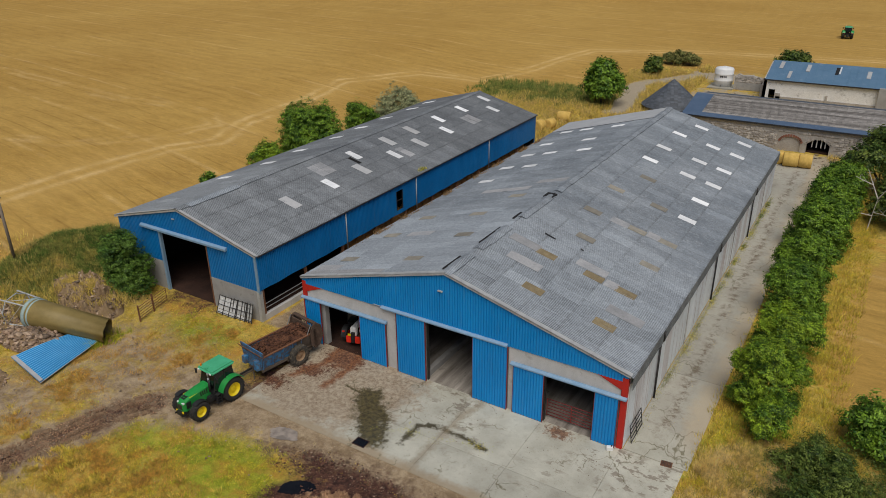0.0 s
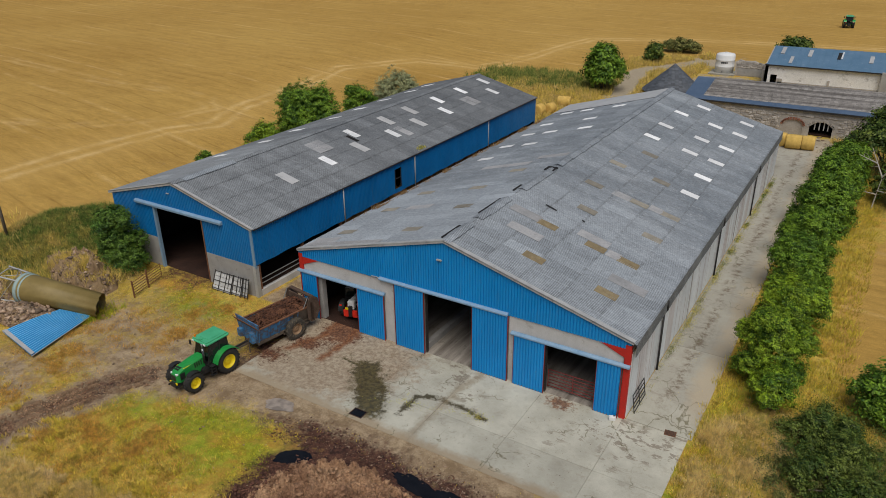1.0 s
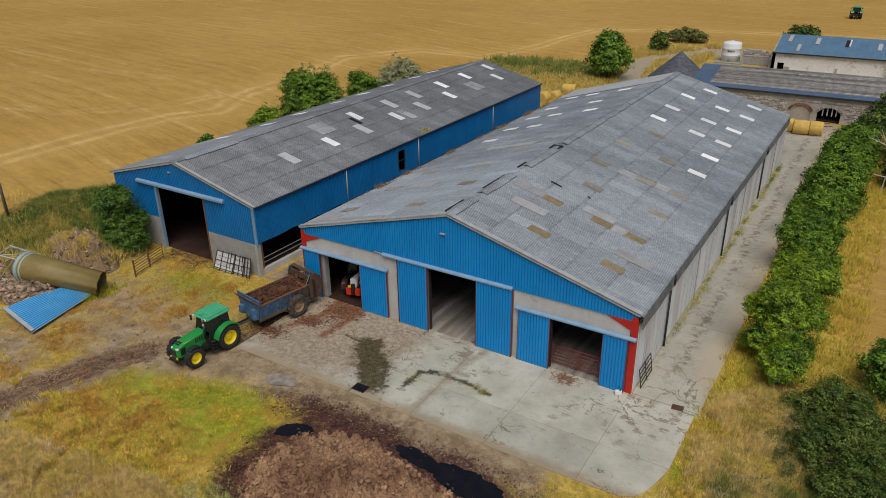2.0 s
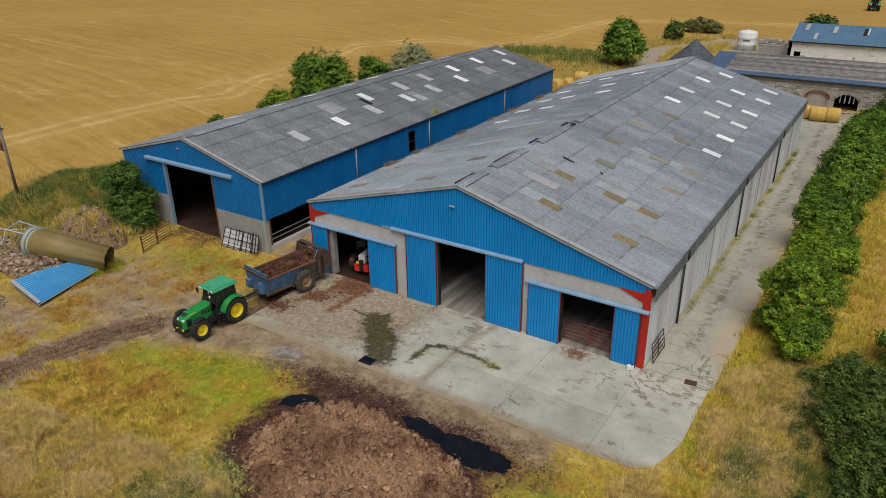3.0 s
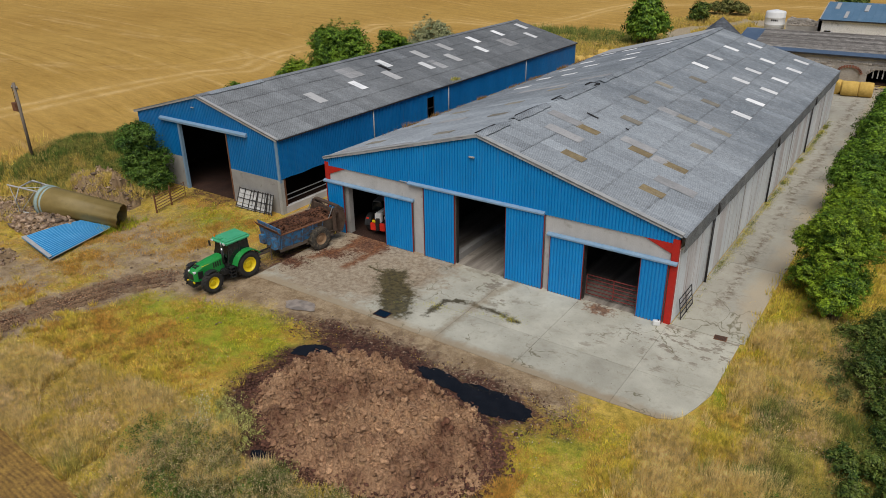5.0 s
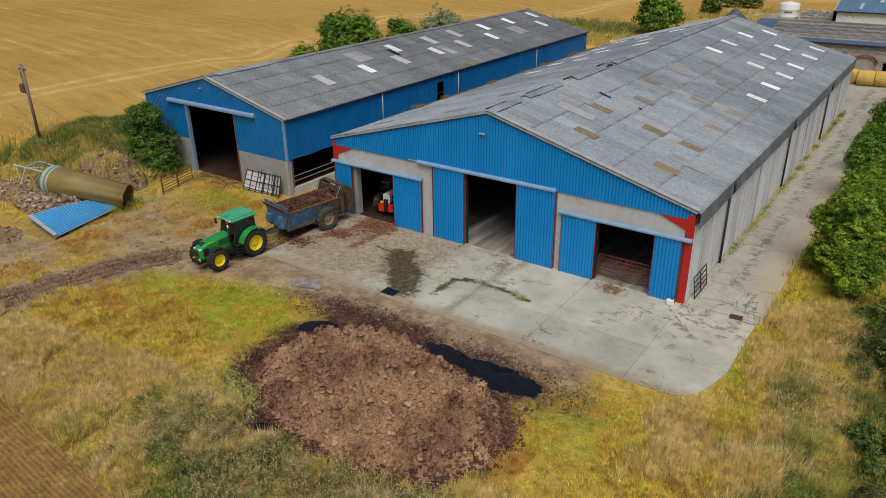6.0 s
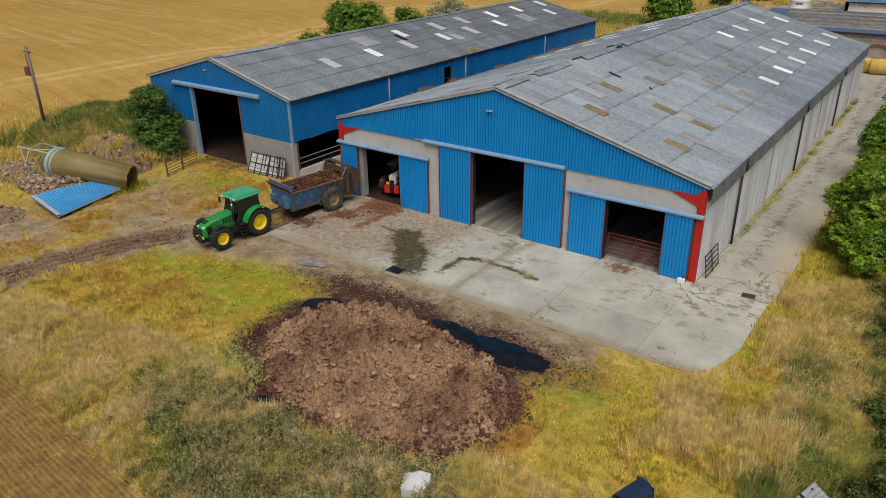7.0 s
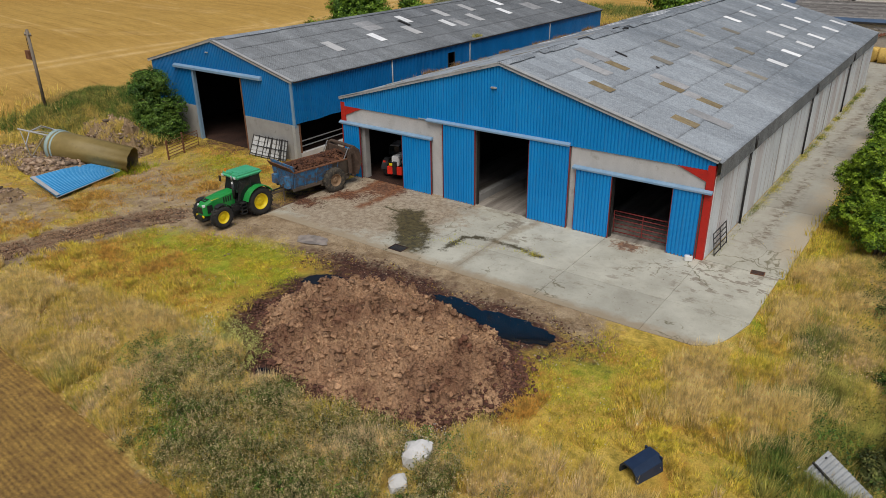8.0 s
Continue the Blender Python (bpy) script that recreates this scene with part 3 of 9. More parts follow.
M_BLUE_ROOF = surf("blue_steel_roof", (0.085, 0.17, 0.265), (0.115, 0.205, 0.31), 0.5, 15, 0.25, 0.45, dirt=(0.2, 0.27, 0.36))


# ---- ground ----
YARD = [(-80, -24.4), (-40, -24.6), (-23.6, -25.5), (-8, -26.5), (10, -27.8), (60, -29), (60, 10), (10.3, 12), (10.0, 25), (11.6, 36), (13, 40), (20, 46), (70, 50), (70, 108),
        (-20, 112), (-33, 106), (-38, 87), (-50, 80), (-50, 66), (-50.5, 9), (-55, 3.6), (-57.6, -1), (-57.0, -7.0), (-62, -9.5), (-80, -13)]


def inside(x, y, poly):
    hit = False
    for (ax, ay), (bx, by) in zip(poly, poly[1:] + poly[:1]):
        if (ay > y) != (by > y) and x < (bx - ax) * (y - ay) / (by - ay) + ax:
            hit = not hit
    return hit


def spot(x, y, cx, cy, rx, ry):
    return math.exp(-(((x - cx) / rx) ** 2 + ((y - cy) / ry) ** 2) * 0.7)


def along(x, y, pts, width):
    best = 1e9
    for (ax, ay), (bx, by) in zip(pts, pts[1:]):
        dx, dy = bx - ax, by - ay
        h = max(0, min(1, ((x - ax) * dx + (y - ay) * dy) / (dx * dx + dy * dy)))
        best = min(best, math.hypot(x - ax - h * dx, y - ay - h * dy))
    return max(0.0, 1.2 - 0.7 * best / width)


TRACK = [(-24, -10), (-27.5, -10.7), (-29.6, -12.0), (-31.0, -14.3), (-31.9, -17.5), (-32.7, -20.4), (-34.5, -24.6)]
POOLS = ((-7.6, -11.7, 2.2), (-4.8, -11.4, 2.4), (-15.4, -12.9, 1.5), (-11.6, -20.4, 1.3), (-19.1, -9.75, 1.7))
LANE = [(-27.5, 78), (-30, 95), (-21, 107), (0, 110.5), (50, 112)]


def tall_zone(x, y):
    """Where the grass is left to grow tall."""
    left = max(0.0, min(1.0, (-19.6 - y - 0.16 * max(0, -18 - x)) / 1.2)) if x < -2 else 0.0
    right = max(0.0, min(1.0, (x - 5.8) / 2.0)) if y > -9 else max(0.0, min(1.0, (-17.4 - y) / 3 + max(0, x - 5) * 0.3)) if x > -2.5 else 0.0
    return max(left, right) if x < 17 and -28 < y < 6 else 0.0


def soils(x, y):
    yard = 1.0 if inside(x, y, YARD) else 0.0
    green = max(spot(x, y, -34, -3.6, 3.2, 1.6), spot(x, y, -20.5, -14.2, 4.8, 2.6), 0.8 * spot(x, y, -28, -14.5, 4, 2), spot(x, y, 4.8, -3.5, 0.9, 5), 0.55 * spot(x, y, 0, -13.0, 4.5, 2.0),
                spot(x, y, -55, 1.5, 7, 4.5), 0.8 * spot(x, y, -40, 84, 14, 3), 0.8 * spot(x, y, 7, 0, 3, 12), 0.6 * spot(x, y, -14, -22, 6, 3))
    dirt = max(0.95 * spot(x, y, -27, -9, 6, 3), 0.8 * spot(x, y, -32.5, -11.5, 6, 3.5), along(x, y, [(-25, -9.3), (-14, -9.6), (-3, -9.3)], 1.9), along(x, y, TRACK, 2.2), 0.66 * spot(x, y, -36, -9, 7, 6), 0.8 * spot(x, y, -48, -6.5, 6, 5),
               0.75 * spot(x, y, -39, -17, 5, 4), 1.0 if -30.4 < x < -25.9 and 0 < y < 53 else 0, 0.9 * spot(x, y, -10, 84, 14, 6))
    pile = (abs(x + 9.5) / 6.7) ** 2.5 + (abs(y + 15.7) / 4.7) ** 2.5
    mud = max(max(0.0, min(1.0, 1.75 - pile)), 0.98 * spot(x, y, -12, -11.2, 6, 1.5), 1.0 * spot(x, y, -6, -11.5, 4.6, 1.5), 0.56 * along(x, y, TRACK[2:], 1.4), 0.7 * spot(x, y, -39, -0.5, 3.5, 1.6),
              0.8 * spot(x, y, -24.5, -5, 2.2, 3.0))
    gravel = max(along(x, y, LANE, 2.4), along(x, y, [(4, 52), (3.6, 66)], 3.0), 0.8 * spot(x, y, -14, 93, 8, 5))
    return yard, min(1, green), min(1, dirt), min(1, mud), min(1, gravel), tall_zone(x, y)


def axis_steps(lo, hi, step, far):
    core = list(np.arange(lo, hi + 1e-6, step))
    out, s = [], step
    a, b = lo, hi
    left, right = [], []
    while b < far:
        s *= 1.22
        a, b = a - s, b + s
        left.append(a), right.append(b)
    return left[::-1] + core + right


def make_ground():
    xs, ys = axis_steps(-66, 24, 0.6, 3000), axis_steps(-34, 74, 0.6, 3000)
    verts, layers = [], []
    for y in ys:
        for x in xs:
            z = gz(x, y)
            near = -64 < x < 22 and -33 < y < 70
            if near and not (-31 < x < 4.6 and -8.6 < y < 53) and not (-48 < x < -30 and -0.5 < y < 53):
                calm = min(1.0, min(math.hypot((x - px) / pr, (y - py) / 1.1) for px, py, pr in POOLS) - 0.8)
                z += -0.02 if calm <= 0 else 0.0
                bank = max(0.0, 1 - abs(y + 8.95) / 0.9) if -25 < x < 2 else 0.0
                calm = calm * (1 - bank)
                z += 0.055 * bank
                z += max(0.0, calm) * 0.10 * noise.noise((x * 0.35, y * 0.35, 0)) + max(0.0, calm) * (0.05 * noise.noise((x * 1.1, y * 1.1, 3)) - 0.03)
            verts.append((x, y, z))
            layers.append(soils(x, y) if -130 < x < 75 and -45 < y < 140 else (0.0,) * 6)
    w = len(xs)
    faces = [(j * w + i, j * w + i + 1, (j + 1) * w + i + 1, (j + 1) * w + i) for j in range(len(ys) - 1) for i in range(w - 1)]
    ob = soup("ground", verts, faces, M_GROUND)
    for k, nm in enumerate(("yard", "green", "dirt", "mud", "gravel", "thatch")):
        ob.data.attributes.new(nm, "FLOAT", "POINT").data.foreach_set("value", [l[k] for l in layers])
    ob.data.polygons.foreach_set("use_smooth", [True] * len(faces))
    return tagged(ob, "golden stubble field with dry grass and bare dirt in the farmyard", "ground", kind="structure")


make_ground()


# ---- sheets ----
def ribbed(spans, along_axis, plane, out, pitch=0.2, depth=0.035):
    """Profiled sheet standing upright: spans of (a0, a1, bottom(a), top(a)) along x or y; it faces to the side given by out (+1 or -1)."""
    bm = bmesh.new()
    for a0, a1, zb, zt in spans:
        steps = [a0]
        k = math.floor(a0 / pitch)
        while k * pitch < a1 + pitch:
            for f in (0.0, 0.03, 0.69, 0.72):
                a = (k + f) * pitch
                if a0 + 0.005 < a < a1 - 0.005:
                    steps.append(a)
            k += 1
        steps.append(a1)
        last = None
        for a in steps:
            f = (a / pitch) % 1.0
            d = depth if 0.02 < f < 0.70 else 0.0
            p = plane + out * d
            co = [(a, p, zb(a)), (a, p, zt(a))] if along_axis == "x" else [(p, a, zb(a)), (p, a, zt(a))]
            row = [bm.verts.new(c) for c in co]
            if last:
                bm.faces.new((last[0], row[0], row[1], last[1]))
            last = row
        # a thin back, so that the sheet has two sides and an edge
        q = plane - out * 0.02
        co = [(a0, q, zb(a0)), (a1, q, zb(a1)), (a1, q, zt(a1)), (a0, q, zt(a0))] if along_axis == "x" else [(q, a0, zb(a0)), (q, a1, zb(a1)), (q, a1, zt(a1)), (q, a0, zt(a0))]
    return bm


def flat(v):
    return lambda a: v


def sheet_mesh(name, length, width, material, waves=7, amp=0.027):
    """One corrugated roofing sheet; x runs down the slope, y along the eave."""
    bm = bmesh.new()
    n = waves * 2
    rows = []
    for x in (0.0, length):
        rows.append([bm.verts.new((x, width * i / n, (amp if i % 2 else -amp) + (0.03 if x else 0.0))) for i in range(n + 1)])
    for i in range(n):
        bm.faces.new((rows[0][i], rows[1][i], rows[1][i + 1], rows[0][i + 1]))
    for f in bm.faces:
        f.smooth = True
    return mesh_of(bm, name, material, True)


def slope_sheets(name, ridge_x, ridge_z, half, drop, y0, cols, width, rows, material, parent, sign, joined, seed):
    """Cover one slope with sheets, row by row, either as single pieces or joined."""
    theta = math.atan2(drop, half)
    total = math.hypot(half, drop)
    length = total / rows + 0.12
    rnd = random.Random(seed)
    base = Matrix.Translation((ridge_x, 0, ridge_z)) @ Matrix.Diagonal((sign, 1, 1, 1)) @ Matrix.Rotation(theta, 4, "Y")
    me = sheet_mesh(name, length, width, material)
    if not joined:
        for r in range(rows):
            for c in range(cols):
                piece(name, me, parent, base @ Matrix.Translation((r * total / rows, y0 + c * width, 0.03 + rnd.uniform(-0.006, 0.008))) @ Matrix.Rotation(rnd.uniform(-0.004, 0.004), 4, "Z"))
        return
    co = np.array([v.co[:] for v in me.vertices])
    fa = np.array([p.vertices[:] for p in me.polygons])
    vs, fs = [], []
    for r in range(rows):
        for c in range(cols):
            m = np.array(base @ Matrix.Translation((r * total / rows, y0 + c * width, 0.03 + rnd.uniform(-0.006, 0.008))))
            vs.append(co @ m[:3, :3].T + m[:3, 3])
            fs.append(fa + len(vs[0]) * (len(vs) - 1))
    ob = soup("sheet_roofing", np.concatenate(vs), np.concatenate(fs), material, parent)
    ob.data.polygons.foreach_set("use_smooth", [True] * len(ob.data.polygons))
    tagged(ob, kind="stuff")


def rooflight(name, material, parent, x, y, ridge_x, ridge_z, half, drop, length, width=1.02, lift=0.085, label=""):
    """A flat-profiled rooflight sheet lying on the slope, its middle at x, y on the plan."""
    theta = math.atan2(drop, half)
    sign = 1 if x > ridge_x else -1
    d = abs(x - ridge_x) / math.cos(theta) - length / 2
    bm = bmesh.new()
    n = 14
    rows = [[bm.verts.new((u, width * (i / n - 0.5), (0.016 if i % 2 else -0.016) + h)) for i in range(n + 1)] for u, h in ((0, 0.0), (length, 0.012))]
    for i in range(n):
        bm.faces.new((rows[0][i], rows[1][i], rows[1][i + 1], rows[0][i + 1]))
    m = Matrix.Translation((ridge_x, 0, ridge_z)) @ Matrix.Diagonal((sign, 1, 1, 1)) @ Matrix.Rotation(theta, 4, "Y") @ Matrix.Translation((d, y, lift))
    return part(name, bm, material, parent, label, m=m)


# ---- the wide shed ----
BX0, BX1, BY1, BRX, BRZ, BEZ = -25.75, 0.05, 52.5, -12.8, 9.04, 5.46
BHALF, BDROP = 13.0, 13.0 * (BRZ - BEZ) / 12.95


def broof(x):
    return BRZ - abs(x - BRX) * (BRZ - BEZ) / 12.95


def sliding_door(name, x0, x1, z1, parent):
    door = part(name, ribbed([(x0, x1, flat(0.06), flat(z1))], "x", -0.20, -1, 0.2, 0.045), M_BLUE, parent)
    part("door_edge", boxes((x0 - 0.03, x0 + 0.005, -0.26, -0.16, 0.04, z1)), M_EDGE, door)
    part("door_edge", boxes((x1 - 0.005, x1 + 0.03, -0.26, -0.16, 0.04, z1)), M_EDGE, door)
    part("door_bottom", boxes((x0, x1, -0.235, -0.17, 0.03, 0.10)), M_RUST, door)
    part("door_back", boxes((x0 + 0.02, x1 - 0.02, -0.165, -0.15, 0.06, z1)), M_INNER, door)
    return door


def wide_shed():
    shed = thing("cattle_shed", label="wide farm shed with blue gable, grey corrugated roof and sliding doors", category="barn", group="farm sheds")
    # walls
    gable = part("gable", ribbed([(BX0 + 0.02, BX1 - 0.02, flat(4.98), lambda x: broof(x) - 0.02)], "x", -0.05, -1, 0.2, 0.05), M_BLUE, shed, "bright blue profiled steel gable")
    part("gable_back", prism(bmesh.new(), [(BX0, 4.98), (BX1, 4.98), (BX1, BEZ - 0.05), (BRX, BRZ - 0.08), (BX0, BEZ - 0.05)], "y", -0.03, 0.12), M_INNER, shed)
    part("lintel_panel", boxes((-25.35, -17.86, -0.02, 0.2, 3.75, 5.0)), M_CONC_WALL, shed, "stained concrete panel over the byre door")
    part("lintel_panel", boxes((-7.45, -0.38, -0.02, 0.2, 3.75, 5.0)), M_CONC_WALL, shed, "pale concrete panel over the end door")
    part("lintel", boxes((-16.95, -7.95, 0.0, 0.2, 4.9, 5.0)), M_DARK, shed)
    part("pillar", boxes((-17.86, -16.9, -0.03, 0.3, -0.1, 5.0)), M_CONC_WALL, shed)
    part("pillar", boxes((-7.95, -7.45, -0.03, 0.3, -0.1, 5.0)), M_CONC_WALL, shed)
    part("pillar", boxes((-23.98, -23.72, 0.02, 0.45, -0.1, 3.75)), M_CONC_GREY, shed)
    for a, b in ((-25.35, -23.98), (-20.1, -17.86), (-16.9, -14.5), (-10.5, -7.95), (-7.45, -5.45), (-1.8, -0.38)):
        part("front_wall", boxes((a, b, 0.03, 0.22, -0.1, 3.76 if a < -17.9 or a > -7.6 else 4.92)), M_CONC_GREY, shed)
    for x0, x1, s in ((BX0, BX0 + 0.38, 1), (BX1 - 0.38, BX1, -1)):
        post = part("corner_post", boxes((x0, x1, -0.12, 0.2, -0.1, 5.25)), M_RED, shed, "red painted steel corner post", 0.015)
        xa = x1 if s > 0 else x0
        part("gusset", prism(bmesh.new(), [(xa, 4.98), (xa + s * 1.55, 4.98), (xa, 4.35)], "y", -0.09, -0.03), M_RED, post)
    # hanging rails and sliding doors
    for x0, x1, z in ((-25.85, -17.75, 3.74), (-18.15, -8.0, 4.96), (-7.75, 0.08, 3.74)):
        bm = prism(bmesh.new(), [(-0.32, z + 0.02), (-0.04, z + 0.02), (-0.04, z + 0.21), (-0.14, z + 0.21), (-0.32, z + 0.12)], "x", x0, x1)
        part("door_rail", bm, M_RAIL, shed, "pale blue sheet cover over the sliding-door track", 0.012)
    part("broken_rail", boxes((-18.9, -18.1, -0.12, -0.06, 5.02, 5.08)), M_TRIM, shed)
    for x0, x1, z1 in ((-25.5, -24.0, 3.75), (-20.2, -17.85, 3.75), (-16.85, -14.42, 4.96), (-10.58, -7.98, 4.96), (-7.5, -5.35, 3.75), (-1.9, -0.4, 3.75)):
        sliding_door("sliding_door", x0, x1, z1, shed)
    for x in (-14.38, -10.62, -5.32, -1.94, -20.24):
        part("door_jamb", boxes((x - 0.02, x + 0.02, 0.0, 0.24, 0.0, 3.74 if x < -17 or x > -7 else 4.9)), M_DARK, shed)
    part("lamp", boxes((-13.35, -12.95, -0.22, -0.09, 7.62, 7.72)), M_TRIM, shed, "small floodlight high on the gable", 0.02)
    # long sides and back
    pitch = 1.62
    n = int(BY1 / pitch)
    bm = boxes((0.0, 0.05, 0.0, pitch - 0.03, 0.0, 4.62))
    bmesh.ops.bevel(bm, geom=bm.edges[:], offset=0.012, segments=1, affect="EDGES")
    me = mesh_of(bm, "side_panel", M_SIDE)
    side = part("side_wall", boxes((-0.12, 0.015, 0.2, BY1, -0.1, 5.3)), M_CONC_GREY, shed)
    rnd = random.Random(5)
    for i in range(n + 1):
        piece("side_panel", me, side, Matrix.Translation((0.02 + rnd.uniform(-0.008, 0.008), 0.12 + i * pitch * 0.992, 0.0)))
    part("fascia", ribbed([(-0.1, BY1, lambda a: 4.55 + 0.03 * math.sin(a * 1.7), flat(5.47))], "y", 0.29, 1, 0.15, 0.04), M_FASCIA, shed, "dark grey corrugated strip under the eave")
    for y in (6.2, 14.2, 22.6, 30.4, 38.4, 46.3):
        if y in (6.2, 22.6, 38.4):
            bm = rods(0.07, ((0.2, y, 0.0), (0.2, y, 4.6), ), ((0.2, y, 4.55), (0.38, y, 4.75)), ((0.38, y, 4.72), (0.38, y, 5.4)))
            part("downpipe", bm, M_DARK, shed, smooth=True)
        else:
            part("side_post", boxes((0.05, 0.12, y - 0.06, y + 0.06, 0, 4.6)), M_CONC_GREY, shed)
    part("far_side_wall", boxes((BX0, BX0 + 0.15, 0.2, BY1, -0.1, 5.3)), M_CONC_GREY, shed)
    # black sheets added inside the walls so the doorways stay dark
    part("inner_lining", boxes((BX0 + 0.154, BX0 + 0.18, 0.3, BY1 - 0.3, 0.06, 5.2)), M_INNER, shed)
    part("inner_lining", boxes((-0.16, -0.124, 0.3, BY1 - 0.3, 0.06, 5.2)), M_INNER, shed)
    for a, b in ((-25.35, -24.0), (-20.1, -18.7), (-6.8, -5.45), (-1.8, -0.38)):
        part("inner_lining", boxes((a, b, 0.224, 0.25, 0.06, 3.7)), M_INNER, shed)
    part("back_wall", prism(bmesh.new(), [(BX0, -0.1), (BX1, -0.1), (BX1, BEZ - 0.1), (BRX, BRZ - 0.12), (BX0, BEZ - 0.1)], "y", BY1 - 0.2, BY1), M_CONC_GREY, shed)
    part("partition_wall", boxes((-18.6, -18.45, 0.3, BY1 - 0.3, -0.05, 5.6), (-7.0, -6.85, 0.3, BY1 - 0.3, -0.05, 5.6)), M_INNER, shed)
    part("shed_floor", boxes((-18.5, BX1 - 0.1, -0.015, BY1 - 0.2, -0.12, 0.03)), M_FLOOR_IN, shed, "worn concrete floor with straw dust")
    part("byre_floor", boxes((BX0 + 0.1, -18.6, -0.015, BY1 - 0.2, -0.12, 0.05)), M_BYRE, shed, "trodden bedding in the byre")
    part("feed_kerb", boxes((-14.9, -14.5, 0.4, 40, 0.03, 0.5)), M_CONC_GREY, shed)
    # steel frames inside
    for y in (5.2, 10.4, 15.6, 20.8, 26.0):
        bm = boxes((-18.7, -18.5, y - 0.1, y + 0.1, 0, 7.2), (-7.1, -6.9, y - 0.1, y + 0.1, 0, 7.2))
        part("stanchion", bm, M_RUST, shed)
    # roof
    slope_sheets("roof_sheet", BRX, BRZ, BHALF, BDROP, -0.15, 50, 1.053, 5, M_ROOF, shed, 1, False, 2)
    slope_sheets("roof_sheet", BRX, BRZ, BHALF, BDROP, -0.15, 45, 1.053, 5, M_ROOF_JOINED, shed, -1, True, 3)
    # added black underside: keeps daylight out and the inside dark
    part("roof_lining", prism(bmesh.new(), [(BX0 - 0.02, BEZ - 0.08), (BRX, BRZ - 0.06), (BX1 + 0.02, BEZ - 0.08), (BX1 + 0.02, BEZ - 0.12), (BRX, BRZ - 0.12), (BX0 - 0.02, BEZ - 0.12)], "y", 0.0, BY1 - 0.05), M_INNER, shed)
    theta = math.atan2(BDROP, BHALF)
    bm = boxes((0.0, math.hypot(BHALF, BDROP) + 0.05, 47.1, BY1 + 0.1, 0.10, 0.13))
    part("new_roof_sheet", bm, M_ROOF_NEW, shed, "paler newer sheets on the last bay", m=Matrix.Translation((BRX, 0, BRZ)) @ Matrix.Diagonal((-1, 1, 1, 1)) @ Matrix.Rotation(theta, 4, "Y"))
    rl = (BRX, BRZ, BHALF, BDROP)
    for x, y in ((-9.4, 44.5), (-8.2, 49.7), (-9.4, 38.5), (-5.7, 44.8), (-3.3, 49.9), (-9.4, 33.7), (-5.7, 38.8), (-3.1, 45), (-5.6, 33.8), (-3.2, 39), (-3.1, 34), (-3.1, 28.9), (-3, 24),
                 (-23.4, 45.9), (-20.8, 45.8), (-16.7, 45.2), (-18, 39.3), (-23.3, 39.7), (-23.3, 34.7), (-20.6, 34.5), (-16.5, 34), (-23.3, 29.5), (-20.5, 29.2), (-23, 24.4)):
        rooflight("rooflight", M_SKYLIGHT, shed, x, y, *rl, 1.55, 0.86, label="white translucent rooflight sheet")
    for x, y in ((-8.1, 28.9), (-9.4, 23.7), (-5.5, 23.9), (-9.3, 17.7), (-5.5, 17.9), (-3, 18.1), (-8, 12.9), (-9.1, 8), (-3, 13.3), (-5.5, 8.2), (-3.1, 8.2), (-2.9, 3.4), (-7.9, 3.2),
                 (-16.3, 17.8), (-17.6, 13.1), (-15.9, 7.8), (-17.3, 2.9), (-22.7, 13.1), (-23.4, 8.7), (-23.6, 3.3)):
        rooflight("old_rooflight", M_SKYLIGHT_OLD if y < 10 and x > -12 else M_SKYLIGHT_FADED, shed, x, y, *rl, 1.5, 0.84, label="brown algae-stained old rooflight sheet")
    for x, y, l in ((-7.0, 17.9, 1.5), (-4.2, 18.2, 1.1), (-6.0, 9.2, 2.4), (-10.9, 8.2, 2.4), (-4.2, 8.3, 1.0), (-9.8, 5.8, 2.6), (-2.2, 5.5, 2.6), (-20.5, 8.7, 2.4), (-18.6, 20.2, 5.0), (-24.4, 0.55, 2.4), (-22.0, 0.55, 2.4), (-19.6, 0.5, 2.4), (-24.3, 1.6, 2.4), (-14.8, 22.0, 3.0)):
        rooflight("pale_sheet", M_PALE, shed, x, y, *rl, l, lift=0.078)
    # ridge caps in lengths, some slipped or gone
    ridge = part("ridge", boxes((BRX - 0.05, BRX + 0.05, 0, BY1, BRZ - 0.1, BRZ + 0.01)), M_DARK, shed)
    cap = prism(bmesh.new(), [(-0.42, -0.08), (0, 0.06), (0.42, -0.08), (0.42, -0.05), (0, 0.095), (-0.42, -0.05)], "y", 0, 1.16)
    bmesh.ops.recalc_face_normals(cap, faces=cap.faces[:])
    me = mesh_of(cap, "ridge_cap", M_ROOF)
    for i in range(46):
        y = -0.15 + i * 1.145
        if 16.2 < y < 17.6 or 2.9 < y < 4.2 or 8.9 < y < 10.3:
            continue
        piece("ridge_cap", me, ridge, Matrix.Translation((BRX + rnd.uniform(-0.04, 0.04), y, BRZ + 0.06 + rnd.uniform(-0.01, 0.03))) @ Matrix.Rotation(rnd.uniform(-0.03, 0.03), 4, "Z") @ Matrix.Rotation(rnd.uniform(-0.05, 0.05), 4, "Y"))
    # raised black boxes stand in for the shade inside ridge openings
    for y0, y1 in ((0.6, 2.9), (5.6, 8.9), (11.0, 12.4)):
        part("ridge_gap", boxes((BRX - 0.62, BRX - 0.44, y0, y1, BRZ - 0.22, BRZ - 0.02)), M_INNER, ridge)
    part("ridge_hole", boxes((BRX - 0.5, BRX + 0.35, 16.5, 17.5, BRZ - 0.05, BRZ + 0.075)), M_INNER, ridge)
